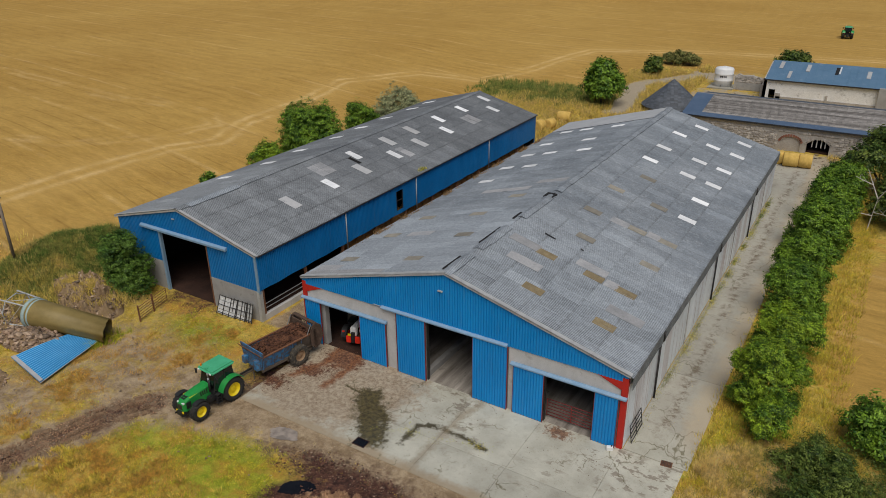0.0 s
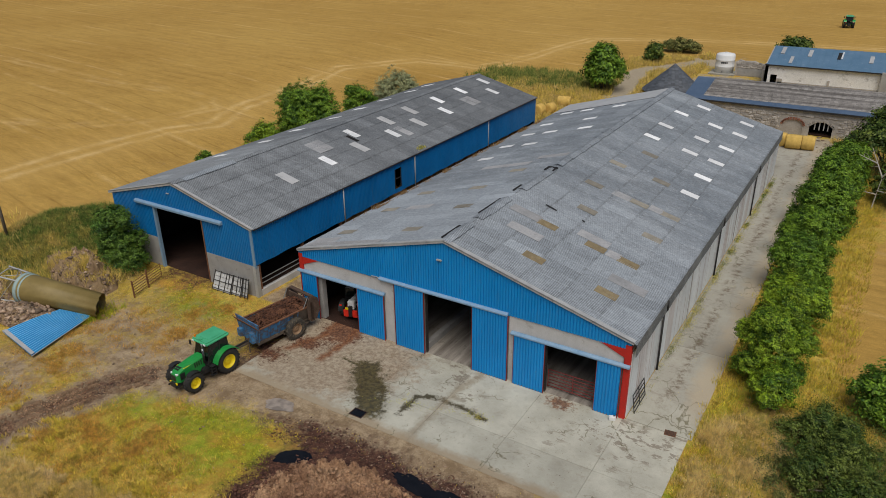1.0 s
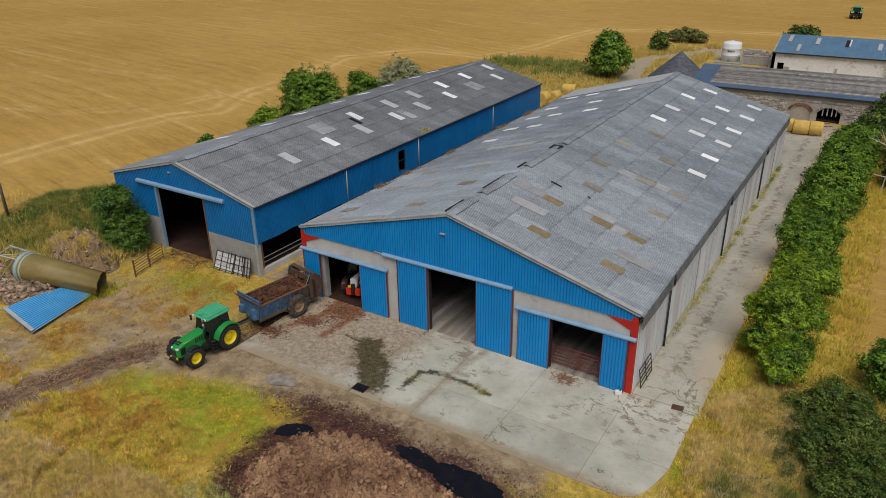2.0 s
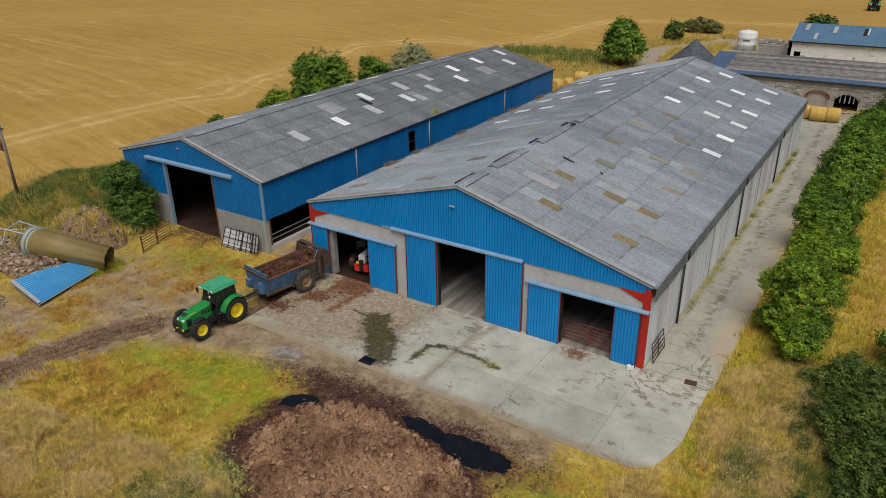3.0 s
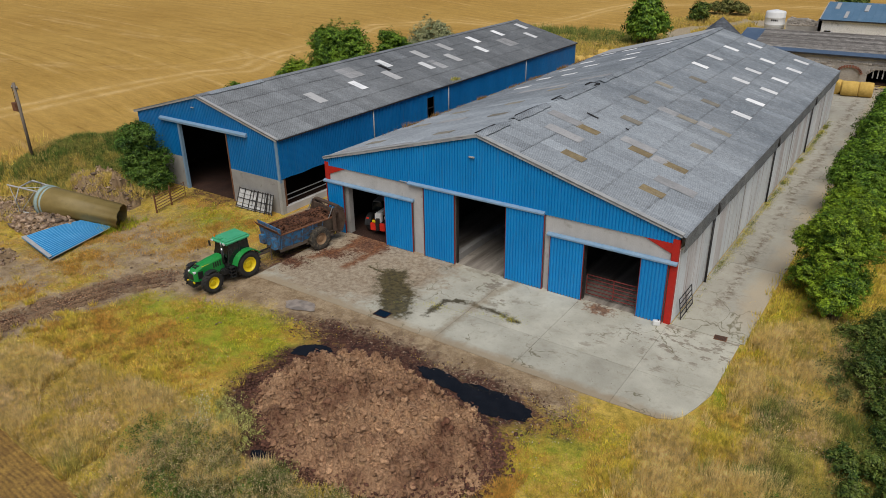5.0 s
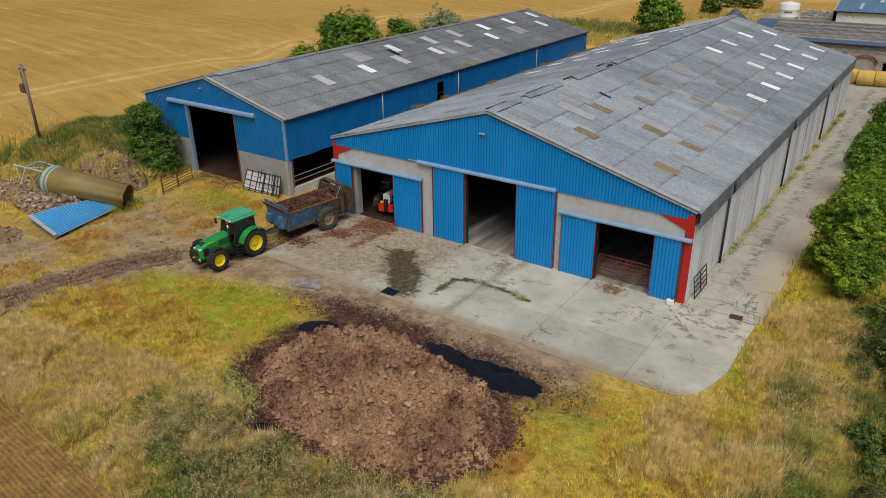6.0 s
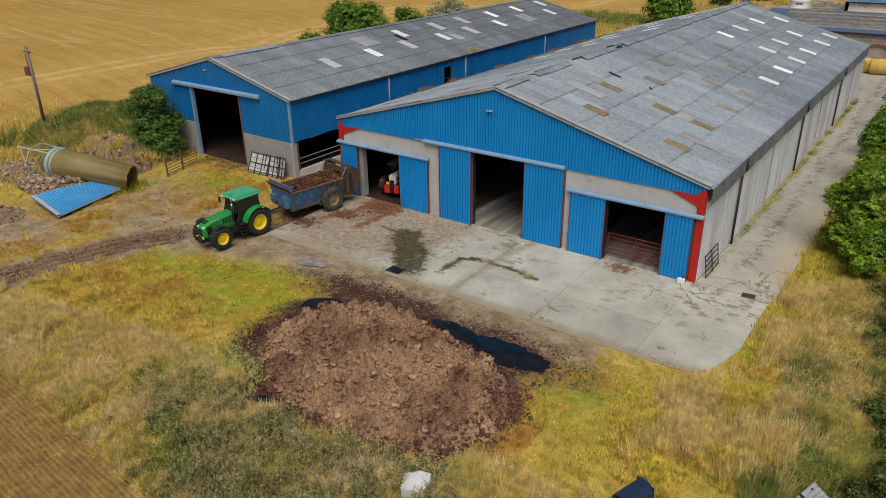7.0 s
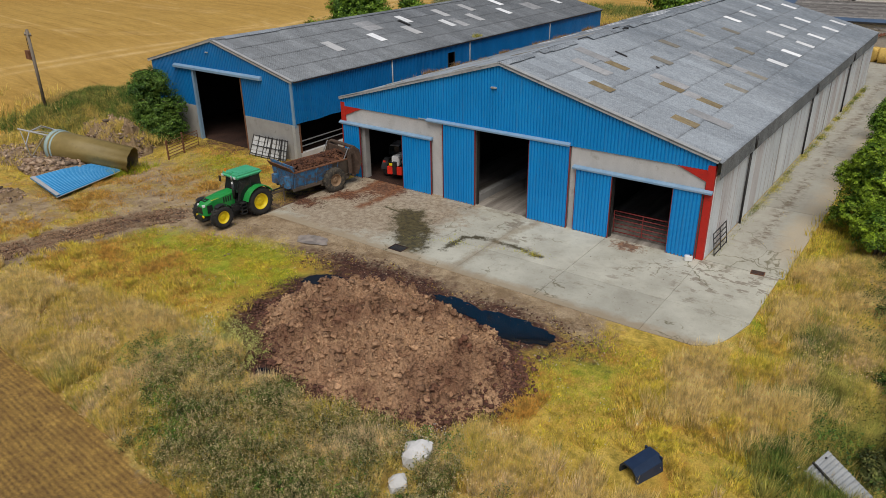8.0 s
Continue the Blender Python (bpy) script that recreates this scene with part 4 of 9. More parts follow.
    # barge boards along the gable
    for s in (-1, 1):
        for k in range(5):
            bm = boxes((k * 2.68, k * 2.68 + 2.72, -0.22, 0.12, 0.06 + 0.006 * (k % 2), 0.15), (k * 2.68, k * 2.68 + 2.72, -0.22, -0.18, -0.05, 0.1))
            part("barge_board", bm, M_BARGE, shed, m=Matrix.Translation((BRX, 0, BRZ)) @ Matrix.Diagonal((s, 1, 1, 1)) @ Matrix.Rotation(theta + rnd.uniform(-0.002, 0.002), 4, "Y"))
    for p, q, r in (((-10.4, 10.6), (-9.5, 10.5), 0.05), ((-7.6, 10.9), (-7.35, 10.8), 0.04)):
        part("slipped_strip", rods(r, ((p[0], p[1], broof(p[0]) + 0.12), (q[0], q[1], broof(q[0]) + 0.12)), seg=5), M_DARK, shed)
    # tube gate inside the end door
    gate = part("tube_gate", rods(0.03, *[((-5.3, 0.5, z), (-1.95, 0.5, z)) for z in (0.25, 0.5, 0.75, 1.0, 1.25, 1.5)], seg=6), M_EDGE, shed, "dull red tubular gate across the doorway", smooth=True)
    for x in (-5.3, -3.6, -1.95):
        part("gate_bar", rods(0.03, ((x, 0.5, 0.2), (x, 0.5, 1.5)), seg=6), M_EDGE, gate)
    return shed


wide_shed()


# ---- the narrow shed ----
LX0, LX1, LY1, LRX, LRZ, LEZ = -47.9, -30.65, 52.4, -39.4, 8.32, 6.06
LHALF, LDROP = 8.85, 8.85 * (LRZ - LEZ) / 8.75


def lroof(x):
    return LRZ - abs(x - LRX) * (LRZ - LEZ) / 8.75


def narrow_shed():
    shed = thing("stock_shed", label="long blue steel shed with grey corrugated roof and open door", category="barn", group="farm sheds")
    d0, d1, dz = -42.3, -36.35, 5.8
    top = lambda x: lroof(x) - 0.02
    part("gable", ribbed([(LX0, d0, flat(2.78), top), (d0, d1, flat(dz), top), (d1, LX1, flat(2.78), top)], "x", -0.03, -1, 0.2, 0.045), M_BLUE_LEFT, shed, "blue profiled steel gable")
    part("gable_back", prism(bmesh.new(), [(LX0, dz), (LX1, dz), (LX1, LEZ - 0.05), (LRX, LRZ - 0.1), (LX0, LEZ - 0.05)], "y", 0.0, 0.1), M_INNER, shed)
    # black backing added behind the gable for the dark of the doorway
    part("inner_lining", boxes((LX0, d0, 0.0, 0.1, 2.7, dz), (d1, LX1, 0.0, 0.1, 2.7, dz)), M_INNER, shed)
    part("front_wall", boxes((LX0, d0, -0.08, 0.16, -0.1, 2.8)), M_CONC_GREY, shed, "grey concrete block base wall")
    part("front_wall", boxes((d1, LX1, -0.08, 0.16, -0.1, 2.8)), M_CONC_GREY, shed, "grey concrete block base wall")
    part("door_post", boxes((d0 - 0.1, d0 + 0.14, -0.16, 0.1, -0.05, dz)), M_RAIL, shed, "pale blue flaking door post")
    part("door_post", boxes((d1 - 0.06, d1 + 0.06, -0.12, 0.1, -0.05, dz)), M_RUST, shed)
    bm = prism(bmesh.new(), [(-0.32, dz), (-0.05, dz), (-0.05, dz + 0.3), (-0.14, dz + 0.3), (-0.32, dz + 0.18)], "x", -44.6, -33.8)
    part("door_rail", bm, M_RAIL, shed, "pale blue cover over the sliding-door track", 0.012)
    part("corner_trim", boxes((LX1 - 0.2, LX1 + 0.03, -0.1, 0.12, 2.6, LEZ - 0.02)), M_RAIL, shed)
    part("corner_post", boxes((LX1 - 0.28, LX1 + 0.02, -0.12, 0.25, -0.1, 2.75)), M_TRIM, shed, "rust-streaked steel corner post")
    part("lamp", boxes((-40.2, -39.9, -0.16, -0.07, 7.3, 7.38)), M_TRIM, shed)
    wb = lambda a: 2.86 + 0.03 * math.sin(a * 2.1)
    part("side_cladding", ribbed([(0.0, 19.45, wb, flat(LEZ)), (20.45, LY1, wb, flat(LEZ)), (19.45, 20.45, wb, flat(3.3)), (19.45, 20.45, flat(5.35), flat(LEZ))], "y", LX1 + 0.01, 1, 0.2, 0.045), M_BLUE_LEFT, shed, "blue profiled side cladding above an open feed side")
    # added black backing behind the cladding, darkens the open feed side
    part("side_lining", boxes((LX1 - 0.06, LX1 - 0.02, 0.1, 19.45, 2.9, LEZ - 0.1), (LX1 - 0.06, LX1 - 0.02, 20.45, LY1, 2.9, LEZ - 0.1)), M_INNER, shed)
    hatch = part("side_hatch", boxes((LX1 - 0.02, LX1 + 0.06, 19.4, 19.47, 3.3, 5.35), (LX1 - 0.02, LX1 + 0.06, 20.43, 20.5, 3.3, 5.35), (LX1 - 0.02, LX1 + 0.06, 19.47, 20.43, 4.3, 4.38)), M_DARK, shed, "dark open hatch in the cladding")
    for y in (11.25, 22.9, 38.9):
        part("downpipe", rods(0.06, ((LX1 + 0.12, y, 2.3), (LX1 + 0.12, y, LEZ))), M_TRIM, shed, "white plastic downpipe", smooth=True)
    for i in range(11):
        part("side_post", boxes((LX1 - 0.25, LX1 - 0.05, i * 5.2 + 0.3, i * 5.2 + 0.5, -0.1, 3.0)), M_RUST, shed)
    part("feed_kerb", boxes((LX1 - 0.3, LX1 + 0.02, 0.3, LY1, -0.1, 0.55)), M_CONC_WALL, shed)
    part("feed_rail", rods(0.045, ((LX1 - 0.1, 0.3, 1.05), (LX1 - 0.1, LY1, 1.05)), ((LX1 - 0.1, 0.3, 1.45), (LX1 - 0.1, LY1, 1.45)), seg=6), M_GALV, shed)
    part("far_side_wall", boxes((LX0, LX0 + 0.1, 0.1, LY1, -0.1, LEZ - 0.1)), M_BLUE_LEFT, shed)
    # added black sheets on the far walls deepen the inside shade
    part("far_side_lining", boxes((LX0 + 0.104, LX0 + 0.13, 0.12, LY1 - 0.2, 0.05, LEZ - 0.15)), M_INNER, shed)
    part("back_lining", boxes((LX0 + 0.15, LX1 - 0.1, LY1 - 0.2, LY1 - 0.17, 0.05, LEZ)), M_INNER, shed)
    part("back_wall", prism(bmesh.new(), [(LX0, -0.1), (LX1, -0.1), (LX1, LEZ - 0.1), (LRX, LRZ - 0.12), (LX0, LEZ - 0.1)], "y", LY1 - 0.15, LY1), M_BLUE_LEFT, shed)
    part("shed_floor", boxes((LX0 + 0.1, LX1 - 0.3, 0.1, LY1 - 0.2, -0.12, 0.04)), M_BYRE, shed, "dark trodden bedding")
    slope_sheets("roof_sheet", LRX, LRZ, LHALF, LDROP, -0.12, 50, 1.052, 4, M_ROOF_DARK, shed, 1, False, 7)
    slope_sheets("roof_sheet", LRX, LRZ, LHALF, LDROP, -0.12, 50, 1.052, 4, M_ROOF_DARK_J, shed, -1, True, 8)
    # added black roof underside, blocks light from above
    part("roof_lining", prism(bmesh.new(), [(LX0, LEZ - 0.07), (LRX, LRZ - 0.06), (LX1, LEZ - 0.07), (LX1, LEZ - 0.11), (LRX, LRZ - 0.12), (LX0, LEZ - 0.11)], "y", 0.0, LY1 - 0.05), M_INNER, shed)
    rl = (LRX, LRZ, LHALF, LDROP)
    for x, y in ((-37.6, 50.3), (-37.4, 43.9), (-35, 48.1), (-37.3, 38.1), (-34.9, 36.1), (-34.7, 25), (-37.1, 21), (-34.6, 14.1), (-46.1, 11.2), (-45.1, 16.5), (-45.6, 21.9), (-45.1, 27.8), (-45.6, 33.3), (-46, 39), (-45.5, 44.5), (-45.7, 49)):
        rooflight("rooflight", M_SKYLIGHT, shed, x, y, *rl, 1.85, 0.88, label="white translucent rooflight sheet")
    for x, y, l in ((-37.3, 32.1, 2.1), (-37.1, 27.1, 2.1), (-34.8, 30.1, 2.1), (-34.7, 19.2, 2.1), (-34.5, 8.4, 2.1)):
        rooflight("grey_rooflight", M_SKYLIGHT_GREY, shed, x, y, *rl, l)
    for x, y in ((-37, 15.2), (-37, 16.25), (-34.9, 41.5), (-34.9, 42.6), (-34.4, 26.6)):
        rooflight("pale_sheet", M_PALE, shed, x, y, *rl, 2.2, lift=0.076)
    # no real opening: a black sheet on the slope paints the hole's shade
    rooflight("roof_hole", M_INNER, shed, -36.3, 20.1, *rl, 1.5, 0.45, lift=0.08, label="black sheet drawn for the shaded gap under a slipped rooflight")
    ridge = part("ridge", boxes((LRX - 0.05, LRX + 0.05, 0, LY1, LRZ - 0.1, LRZ + 0.01)), M_DARK, shed)
    cap = prism(bmesh.new(), [(-0.36, -0.06), (0, 0.05), (0.36, -0.06), (0.36, -0.03), (0, 0.085), (-0.36, -0.03)], "y", 0, 1.17)
    bmesh.ops.recalc_face_normals(cap, faces=cap.faces[:])
    me = mesh_of(cap, "ridge_cap", M_ROOF_DARK)
    cap = prism(bmesh.new(), [(-0.5, -0.08), (0, 0.06), (0.5, -0.08), (0.5, -0.05), (0, 0.10), (-0.5, -0.05)], "y", 0, 1.17)
    bmesh.ops.recalc_face_normals(cap, faces=cap.faces[:])
    wide = mesh_of(cap, "ridge_cap", M_ROOF)
    rnd = random.Random(4)
    for i in range(46):
        piece("ridge_cap", wide if 1 <= i < 6 else me, ridge, Matrix.Translation((LRX + rnd.uniform(-0.02, 0.02), -0.12 + i * 1.142, LRZ + 0.055)) @ Matrix.Rotation(rnd.uniform(-0.01, 0.01), 4, "Z"))
    theta = math.atan2(LDROP, LHALF)
    for s in (-1, 1):
        part("barge_board", boxes((0, 9.2, -0.18, 0.1, 0.02, 0.1), (0, 9.2, -0.18, -0.14, -0.12, 0.08)), M_TRIM, shed, m=Matrix.Translation((LRX, 0, LRZ)) @ Matrix.Diagonal((s, 1, 1, 1)) @ Matrix.Rotation(theta, 4, "Y"))
    part("gutter", boxes((LX1 + 0.16, LX1 + 0.28, 0, LY1, LEZ - 0.1, LEZ - 0.02)), M_DARK, shed)
    return shed


narrow_shed()


# ---- yard concrete ----
def slab_row(parent, xs, ys, seed):
    rnd = random.Random(seed)
    for x0, x1 in zip(xs, xs[1:]):
        for y0, y1 in zip(ys, ys[1:]):
            bm = bmesh.new()
            j = 0.008
            lo, hi = [], []
            outer = x1 == 3.9 and y0 == -8.55
            worn = [(x1 - 1.6, y0 + 0.1), (x1 - 1.0, y0 + 0.4), (x1 - 0.6, y0 + 0.95), (x1 - 0.3, y0 + 1.9)] if outer else [(x1 - j, y0 + j)]
            for x, y in ((x0 + j, y0 + j), *worn, (x1 - j, y1 - j), (x0 + j, y1 - j)):
                z = gz(x, y) + 0.05 + rnd.uniform(-0.004, 0.004)
                lo.append(bm.verts.new((x, y, z - 0.2))), hi.append(bm.verts.new((x, y, z)))
            bm.faces.new(hi)
            for i in range(len(lo)):
                k = (i + 1) % len(lo)
                bm.faces.new((lo[i], lo[k], hi[k], hi[i]))
            part("concrete_slab", bm, M_CONCRETE, parent)


apron = thing("pavement", kind="structure", label="pale worn concrete apron with cracks, muck and weeds", category="pavement")
slab_row(apron, [-24.6, -14.9, -10.35, -5.4, 0.0, 3.9], [-8.55, -5.3, -0.02], 1)
lane = thing("road", kind="structure", label="narrow concrete lane beside the shed with weeds in its joints", category="road")
slab_row(lane, [0.12, 4.1], [0.02, 10, 20, 30, 40, 50, 58, 66], 2)
slab_row(lane, [-6.5, -3.0, 0.3], [53.0, 58, 62.5, 67], 3)


# ---- plants ----
RNG = np.random.default_rng(11)
M_BARK = surf("bark", (0.09, 0.07, 0.05), (0.15, 0.12, 0.09), 4, 30, 0.5, 0.9, bump=0.7, dist=0.03)
M_DEADWOOD = surf("dead_wood", (0.38, 0.35, 0.31), (0.5, 0.47, 0.42), 4, 30, 0.4, 0.9)
M_LEAF = leaf_material("hedge_leaf", (0.011, 0.042, 0.006), (0.125, 0.26, 0.026), (0.25, 0.40, 0.033), through_light=0.13, up=0.05)
M_LEAF_LIGHT = leaf_material("young_leaf", (0.012, 0.044, 0.006), (0.135, 0.27, 0.022), (0.36, 0.50, 0.03), through_light=0.13, up=0.05)
M_LEAF_DARK = leaf_material("dark_leaf", (0.010, 0.030, 0.007), (0.09, 0.165, 0.026), (0.20, 0.25, 0.045), through_light=0.15, up=0.05)
M_LEAF_OLIVE = leaf_material("olive_leaf", (0.02, 0.035, 0.008), (0.16, 0.19, 0.045), (0.28, 0.26, 0.08), up=0.1)
M_LEAF_PALE = leaf_material("willow_leaf", (0.24, 0.29, 0.14), (0.44, 0.48, 0.27), (0.48, 0.47, 0.25))
M_STRAW = leaf_material("dry_grass", (0.42, 0.28, 0.06), (0.95, 0.70, 0.28), (0.70, 0.54, 0.08), 0.8, 0.35, 0.65, dull=0.7)
M_GOLD = leaf_material("golden_grass", (0.58, 0.38, 0.06), (0.98, 0.70, 0.20), (0.70, 0.60, 0.06), 0.8, 0.4, 0.75, dull=0.7)
M_SAGE = leaf_material("pale_green_grass", (0.20, 0.22, 0.03), (0.55, 0.53, 0.14), (0.70, 0.56, 0.14), 0.8, 0.35, 0.65, dull=0.7)
M_STRAW_PINK = leaf_material("seeding_grass", (0.46, 0.30, 0.14), (0.95, 0.75, 0.47), (0.82, 0.60, 0.27), 0.8, 0.35, 0.6, dull=0.7)
M_TURF = leaf_material("turf", (0.48, 0.33, 0.05), (0.95, 0.68, 0.15), (0.64, 0.56, 0.05), 0.8, 0.4, 0.8, dull=0.8)
M_TURF_GREEN = leaf_material("green_turf", (0.18, 0.25, 0.012), (0.47, 0.51, 0.03), (0.68, 0.55, 0.05), 0.8, 0.35, 0.75, dull=0.8)
M_WEED = leaf_material("grey_weed", (0.02, 0.034, 0.008), (0.20, 0.235, 0.06), (0.34, 0.31, 0.10), 0.8, 0.12, 0.05)
M_WEED_HEAD = leaf_material("weed_seed_head", (0.26, 0.24, 0.10), (0.58, 0.50, 0.27), (0.66, 0.47, 0.24), 0.9, 0.2, 0.3)
M_STRAW_PALE = leaf_material("bleached_straw", (0.60, 0.42, 0.14), (0.98, 0.78, 0.38), (0.82, 0.62, 0.20), 0.85, 0.4, 0.7, dull=0.8)
M_REED = leaf_material("reed", (0.03, 0.085, 0.01), (0.17, 0.27, 0.045), (0.40, 0.35, 0.09), 0.7, 0.2, 0.3)
M_ELDER = leaf_material("elder_leaf", (0.008, 0.034, 0.006), (0.10, 0.215, 0.03), (0.17, 0.28, 0.04), through_light=0.15, up=0.0)
M_BROWN = leaf_material("dead_weed", (0.17, 0.10, 0.045), (0.40, 0.25, 0.11), (0.30, 0.18, 0.07), 0.9, 0.2, 0.5)
M_FLOWER = surf("white_petal", (0.72, 0.72, 0.62), (0.8, 0.8, 0.72), 5, 20, 0.2, 0.7)
M_FLOWER_Y = leaf_material("yellow_green_flower", (0.24, 0.30, 0.05), (0.60, 0.62, 0.22), (0.62, 0.58, 0.2), 0.8, 0.25, 0.5)


def crown(name, clumps, n, size, material, parent, seed, flat_leaf=0.34):
    """Leaves as small folded diamonds on the shells of overlapping lumps, thinner inside, with gaps and stray shoots."""
    rng = np.random.default_rng(seed)
    c = np.array(clumps, float)
    w = c[:, 3] ** 2
    each = 12
    k = n // each
    n = k * each
    pick = rng.choice(len(c), k, p=w / w.sum())
    d = rng.normal(size=(k, 3))
    d /= np.linalg.norm(d, axis=1)[:, None]
    d[:, 2] = np.where(d[:, 2] < -0.55, -d[:, 2], d[:, 2])
    lump = np.array([0.84 + 0.40 * noise.noise((v[0] * 2.6 + p * 3.1, v[1] * 2.6, v[2] * 2.6)) + 0.3 * noise.noise((v[0] * 6 + p, v[1] * 6, v[2] * 6)) for v, p in zip(d, pick)])
    r = c[pick, 3] * lump * (1 - 0.38 * rng.random(k) ** 2.4) + (rng.random(k) < 0.06) * rng.random(k) * 0.3 * c[pick, 3] * 0.5
    d, centre = np.repeat(d, each, 0), np.repeat(c[pick, :3] + d * r[:, None], each, 0)
    # a spray of leaves round each twig end
    p = centre + rng.normal(size=(n, 3)) * size * 1.25 * np.array([1, 1, 0.6])
    keep = p[:, 2] > 0.12 + 0.5 * rng.random(n)
    p, d, n = p[keep], d[keep], int(keep.sum())
    nrm = d + rng.normal(size=(n, 3)) * flat_leaf + np.array([0, 0, 0.35])
    nrm /= np.linalg.norm(nrm, axis=1)[:, None]
    t = np.cross(nrm, rng.normal(size=(n, 3)))
    t /= np.linalg.norm(t, axis=1)[:, None]
    b = np.cross(nrm, t)
    s = size * (0.6 + 0.8 * rng.random(n))[:, None]
    quad = np.stack([p - t * s, p - b * s * 0.5 + nrm * s * 0.12, p + t * s, p + b * s * 0.5 + nrm * s * 0.12], 1)
    return soup(name, quad.reshape(-1, 3), np.arange(n * 4).reshape(-1, 4), material, parent)


def bush(kind, at, clumps, n, size, material, label, seed, stems=4, category="bush", group="", trunk=0.0):
    ob = thing(kind, (at[0], at[1], gz(*at)), 0, label, category, group)
    rnd = random.Random(seed)
    bm = bmesh.new()
    if trunk:
        rod(bm, (0, 0, -0.2), (0.1, 0.05, trunk * 2.2), trunk, 8, trunk * 0.5)
    for i in range(stems):
        cx, cy, cz, r = clumps[i % len(clumps)]
        a = Vector((rnd.uniform(-0.3, 0.3), rnd.uniform(-0.3, 0.3), trunk * 2 - 0.1))
        b = Vector((cx + rnd.uniform(-r, r) * 0.4, cy + rnd.uniform(-r, r) * 0.4, cz + r * rnd.uniform(0.1, 0.6)))
        m = a.lerp(b, 0.5) + Vector((rnd.uniform(-0.3, 0.3), rnd.uniform(-0.3, 0.3), 0.2))
        rod(bm, a, m, 0.10, 6, 0.07), rod(bm, m, b, 0.07, 6, 0.02)
    part("trunk", bm, M_BARK, ob, smooth=True)
    crown("crown", clumps, n, size, material, ob, seed)
    return ob


def lobes(rx, ry, h, k, seed, low=0.8):
    """Lumps that fill a rounded shrub of the given half-widths and height."""
    rnd = random.Random(seed)
    out = [(0, 0, h * 0.42, min(rx, ry, h * 0.5) * 0.95), (0, 0, h * 0.66, min(rx, ry) * 0.66)]
    for i in range(k):
        a = 2 * math.pi * (i + rnd.random() * 0.6) / k
        f = rnd.uniform(0.48, 0.66)
        z = rnd.uniform(low, h * 0.62)
        r = rnd.uniform(0.30, 0.46) * min(rx, ry)
        out.append((math.cos(a) * rx * f, math.sin(a) * ry * f, max(z, r * 0.8), r))
    for i in range(k // 2):
        a = rnd.uniform(0, 6.28)
        out.append((math.cos(a) * rx * 0.46, math.sin(a) * ry * 0.46, h * rnd.uniform(0.66, 0.80), rnd.uniform(0.28, 0.38) * min(rx, ry)))
    return out


def scrub(rx, ry, h, k, seed):
    """Uneven thicket: many small lumps of differing height spread over an oval."""
    rnd = random.Random(seed)
    out = []
    for i in range(k):
        a, f = rnd.uniform(0, 6.283), rnd.random() ** 0.5
        r = rnd.uniform(0.22, 0.44) * min(rx, ry) * (1.1 - 0.3 * f)
        z = max(r * 0.7, h * (1 - 0.55 * f) * rnd.uniform(0.35, 0.9))
        out.append((math.cos(a) * rx * f, math.sin(a) * ry * f, z, r))
        if z > 1.7 * r:
            out.append((math.cos(a) * rx * f * 0.9, math.sin(a) * ry * f * 0.9, z * 0.5, r))
    return out


HEDGE = "hedge shrubs beside the lane"
for i, (x, y, rx, ry, h, mt, lab) in enumerate((
        (6.7, 8.7, 3.0, 3.2, 5.8, M_LEAF_LIGHT, "rounded dense green hedge shrub at the end of the row"),
        (6.9, 16.2, 2.9, 3.4, 5.0, M_LEAF_LIGHT, "yellow-green hedge shrub in the row along the lane"),
        (6.5, 23.0, 3.0, 3.6, 5.4, M_LEAF, "bright green hedge shrub in the row along the lane"),
        (6.4, 30.2, 3.1, 3.9, 5.2, M_LEAF, "mid-green hedge shrub in the row along the lane"),
        (6.5, 38.0, 3.1, 4.2, 5.6, M_LEAF, "dark green hedge shrub in the row along the lane"),
        (6.8, 46.0, 3.2, 4.2, 5.7, M_LEAF, "dark green tall hedge shrub in the row along the lane"),
        (7.3, 53.5, 3.0, 3.6, 5.2, M_LEAF, "dense green hedge shrub at the far end of the lane"))):
    bush("hedge_shrub", (x, y), lobes(rx * 0.98, ry * 0.70, h * (1.04, 0.9, 1.0, 0.93, 1.02, 0.94, 1.0)[i], 11, 20 + i), 84000 - 8000 * i, 0.062 + 0.010 * i, mt, lab, 40 + i, 6, "shrub", HEDGE)
bush("shrub", (7.4, 5.6), lobes(1.6, 1.5, 3.2, 7, 61), 15000, 0.065, M_LEAF_LIGHT, "low light green shrub in front of the hedge", 61, 4, "shrub")
bush("shrub", (10.6, 2.6), scrub(2.3, 2.8, 2.3, 24, 62), 26000, 0.062, M_LEAF_DARK, "dark green overgrown shrub among rough grass", 62, 5, "shrub")
bush("shrub", (12.3, -0.4), scrub(2.8, 2.9, 3.2, 28, 81), 34000, 0.062, M_LEAF_DARK, "tall dark thorn shrub among rough grass", 81, 5, "shrub")
bush("shrub", (9.8, -1.4), scrub(1.5, 2.0, 1.2, 16, 82), 11000, 0.055, M_LEAF_OLIVE, "low olive bramble clump among rough grass", 82, 4, "shrub")
bush("shrub", (13.8, -4.2), scrub(3.2, 3.4, 2.5, 28, 63), 34000, 0.07, M_LEAF_DARK, "dark bramble shrub at the edge of the rough grass", 63, 5, "shrub")
bush("shrub", (13.5, 8.0), lobes(2.6, 2.6, 3.0, 7, 68), 14000, 0.11, M_LEAF, "green shrub beside the small stubble field", 68, 5, "shrub")
bush("shrub", (11.2, -7.6), scrub(1.9, 2.9, 1.7, 22, 83), 22000, 0.06, M_LEAF_DARK, "dark bramble shrub in the tall grass", 83, 4, "shrub")
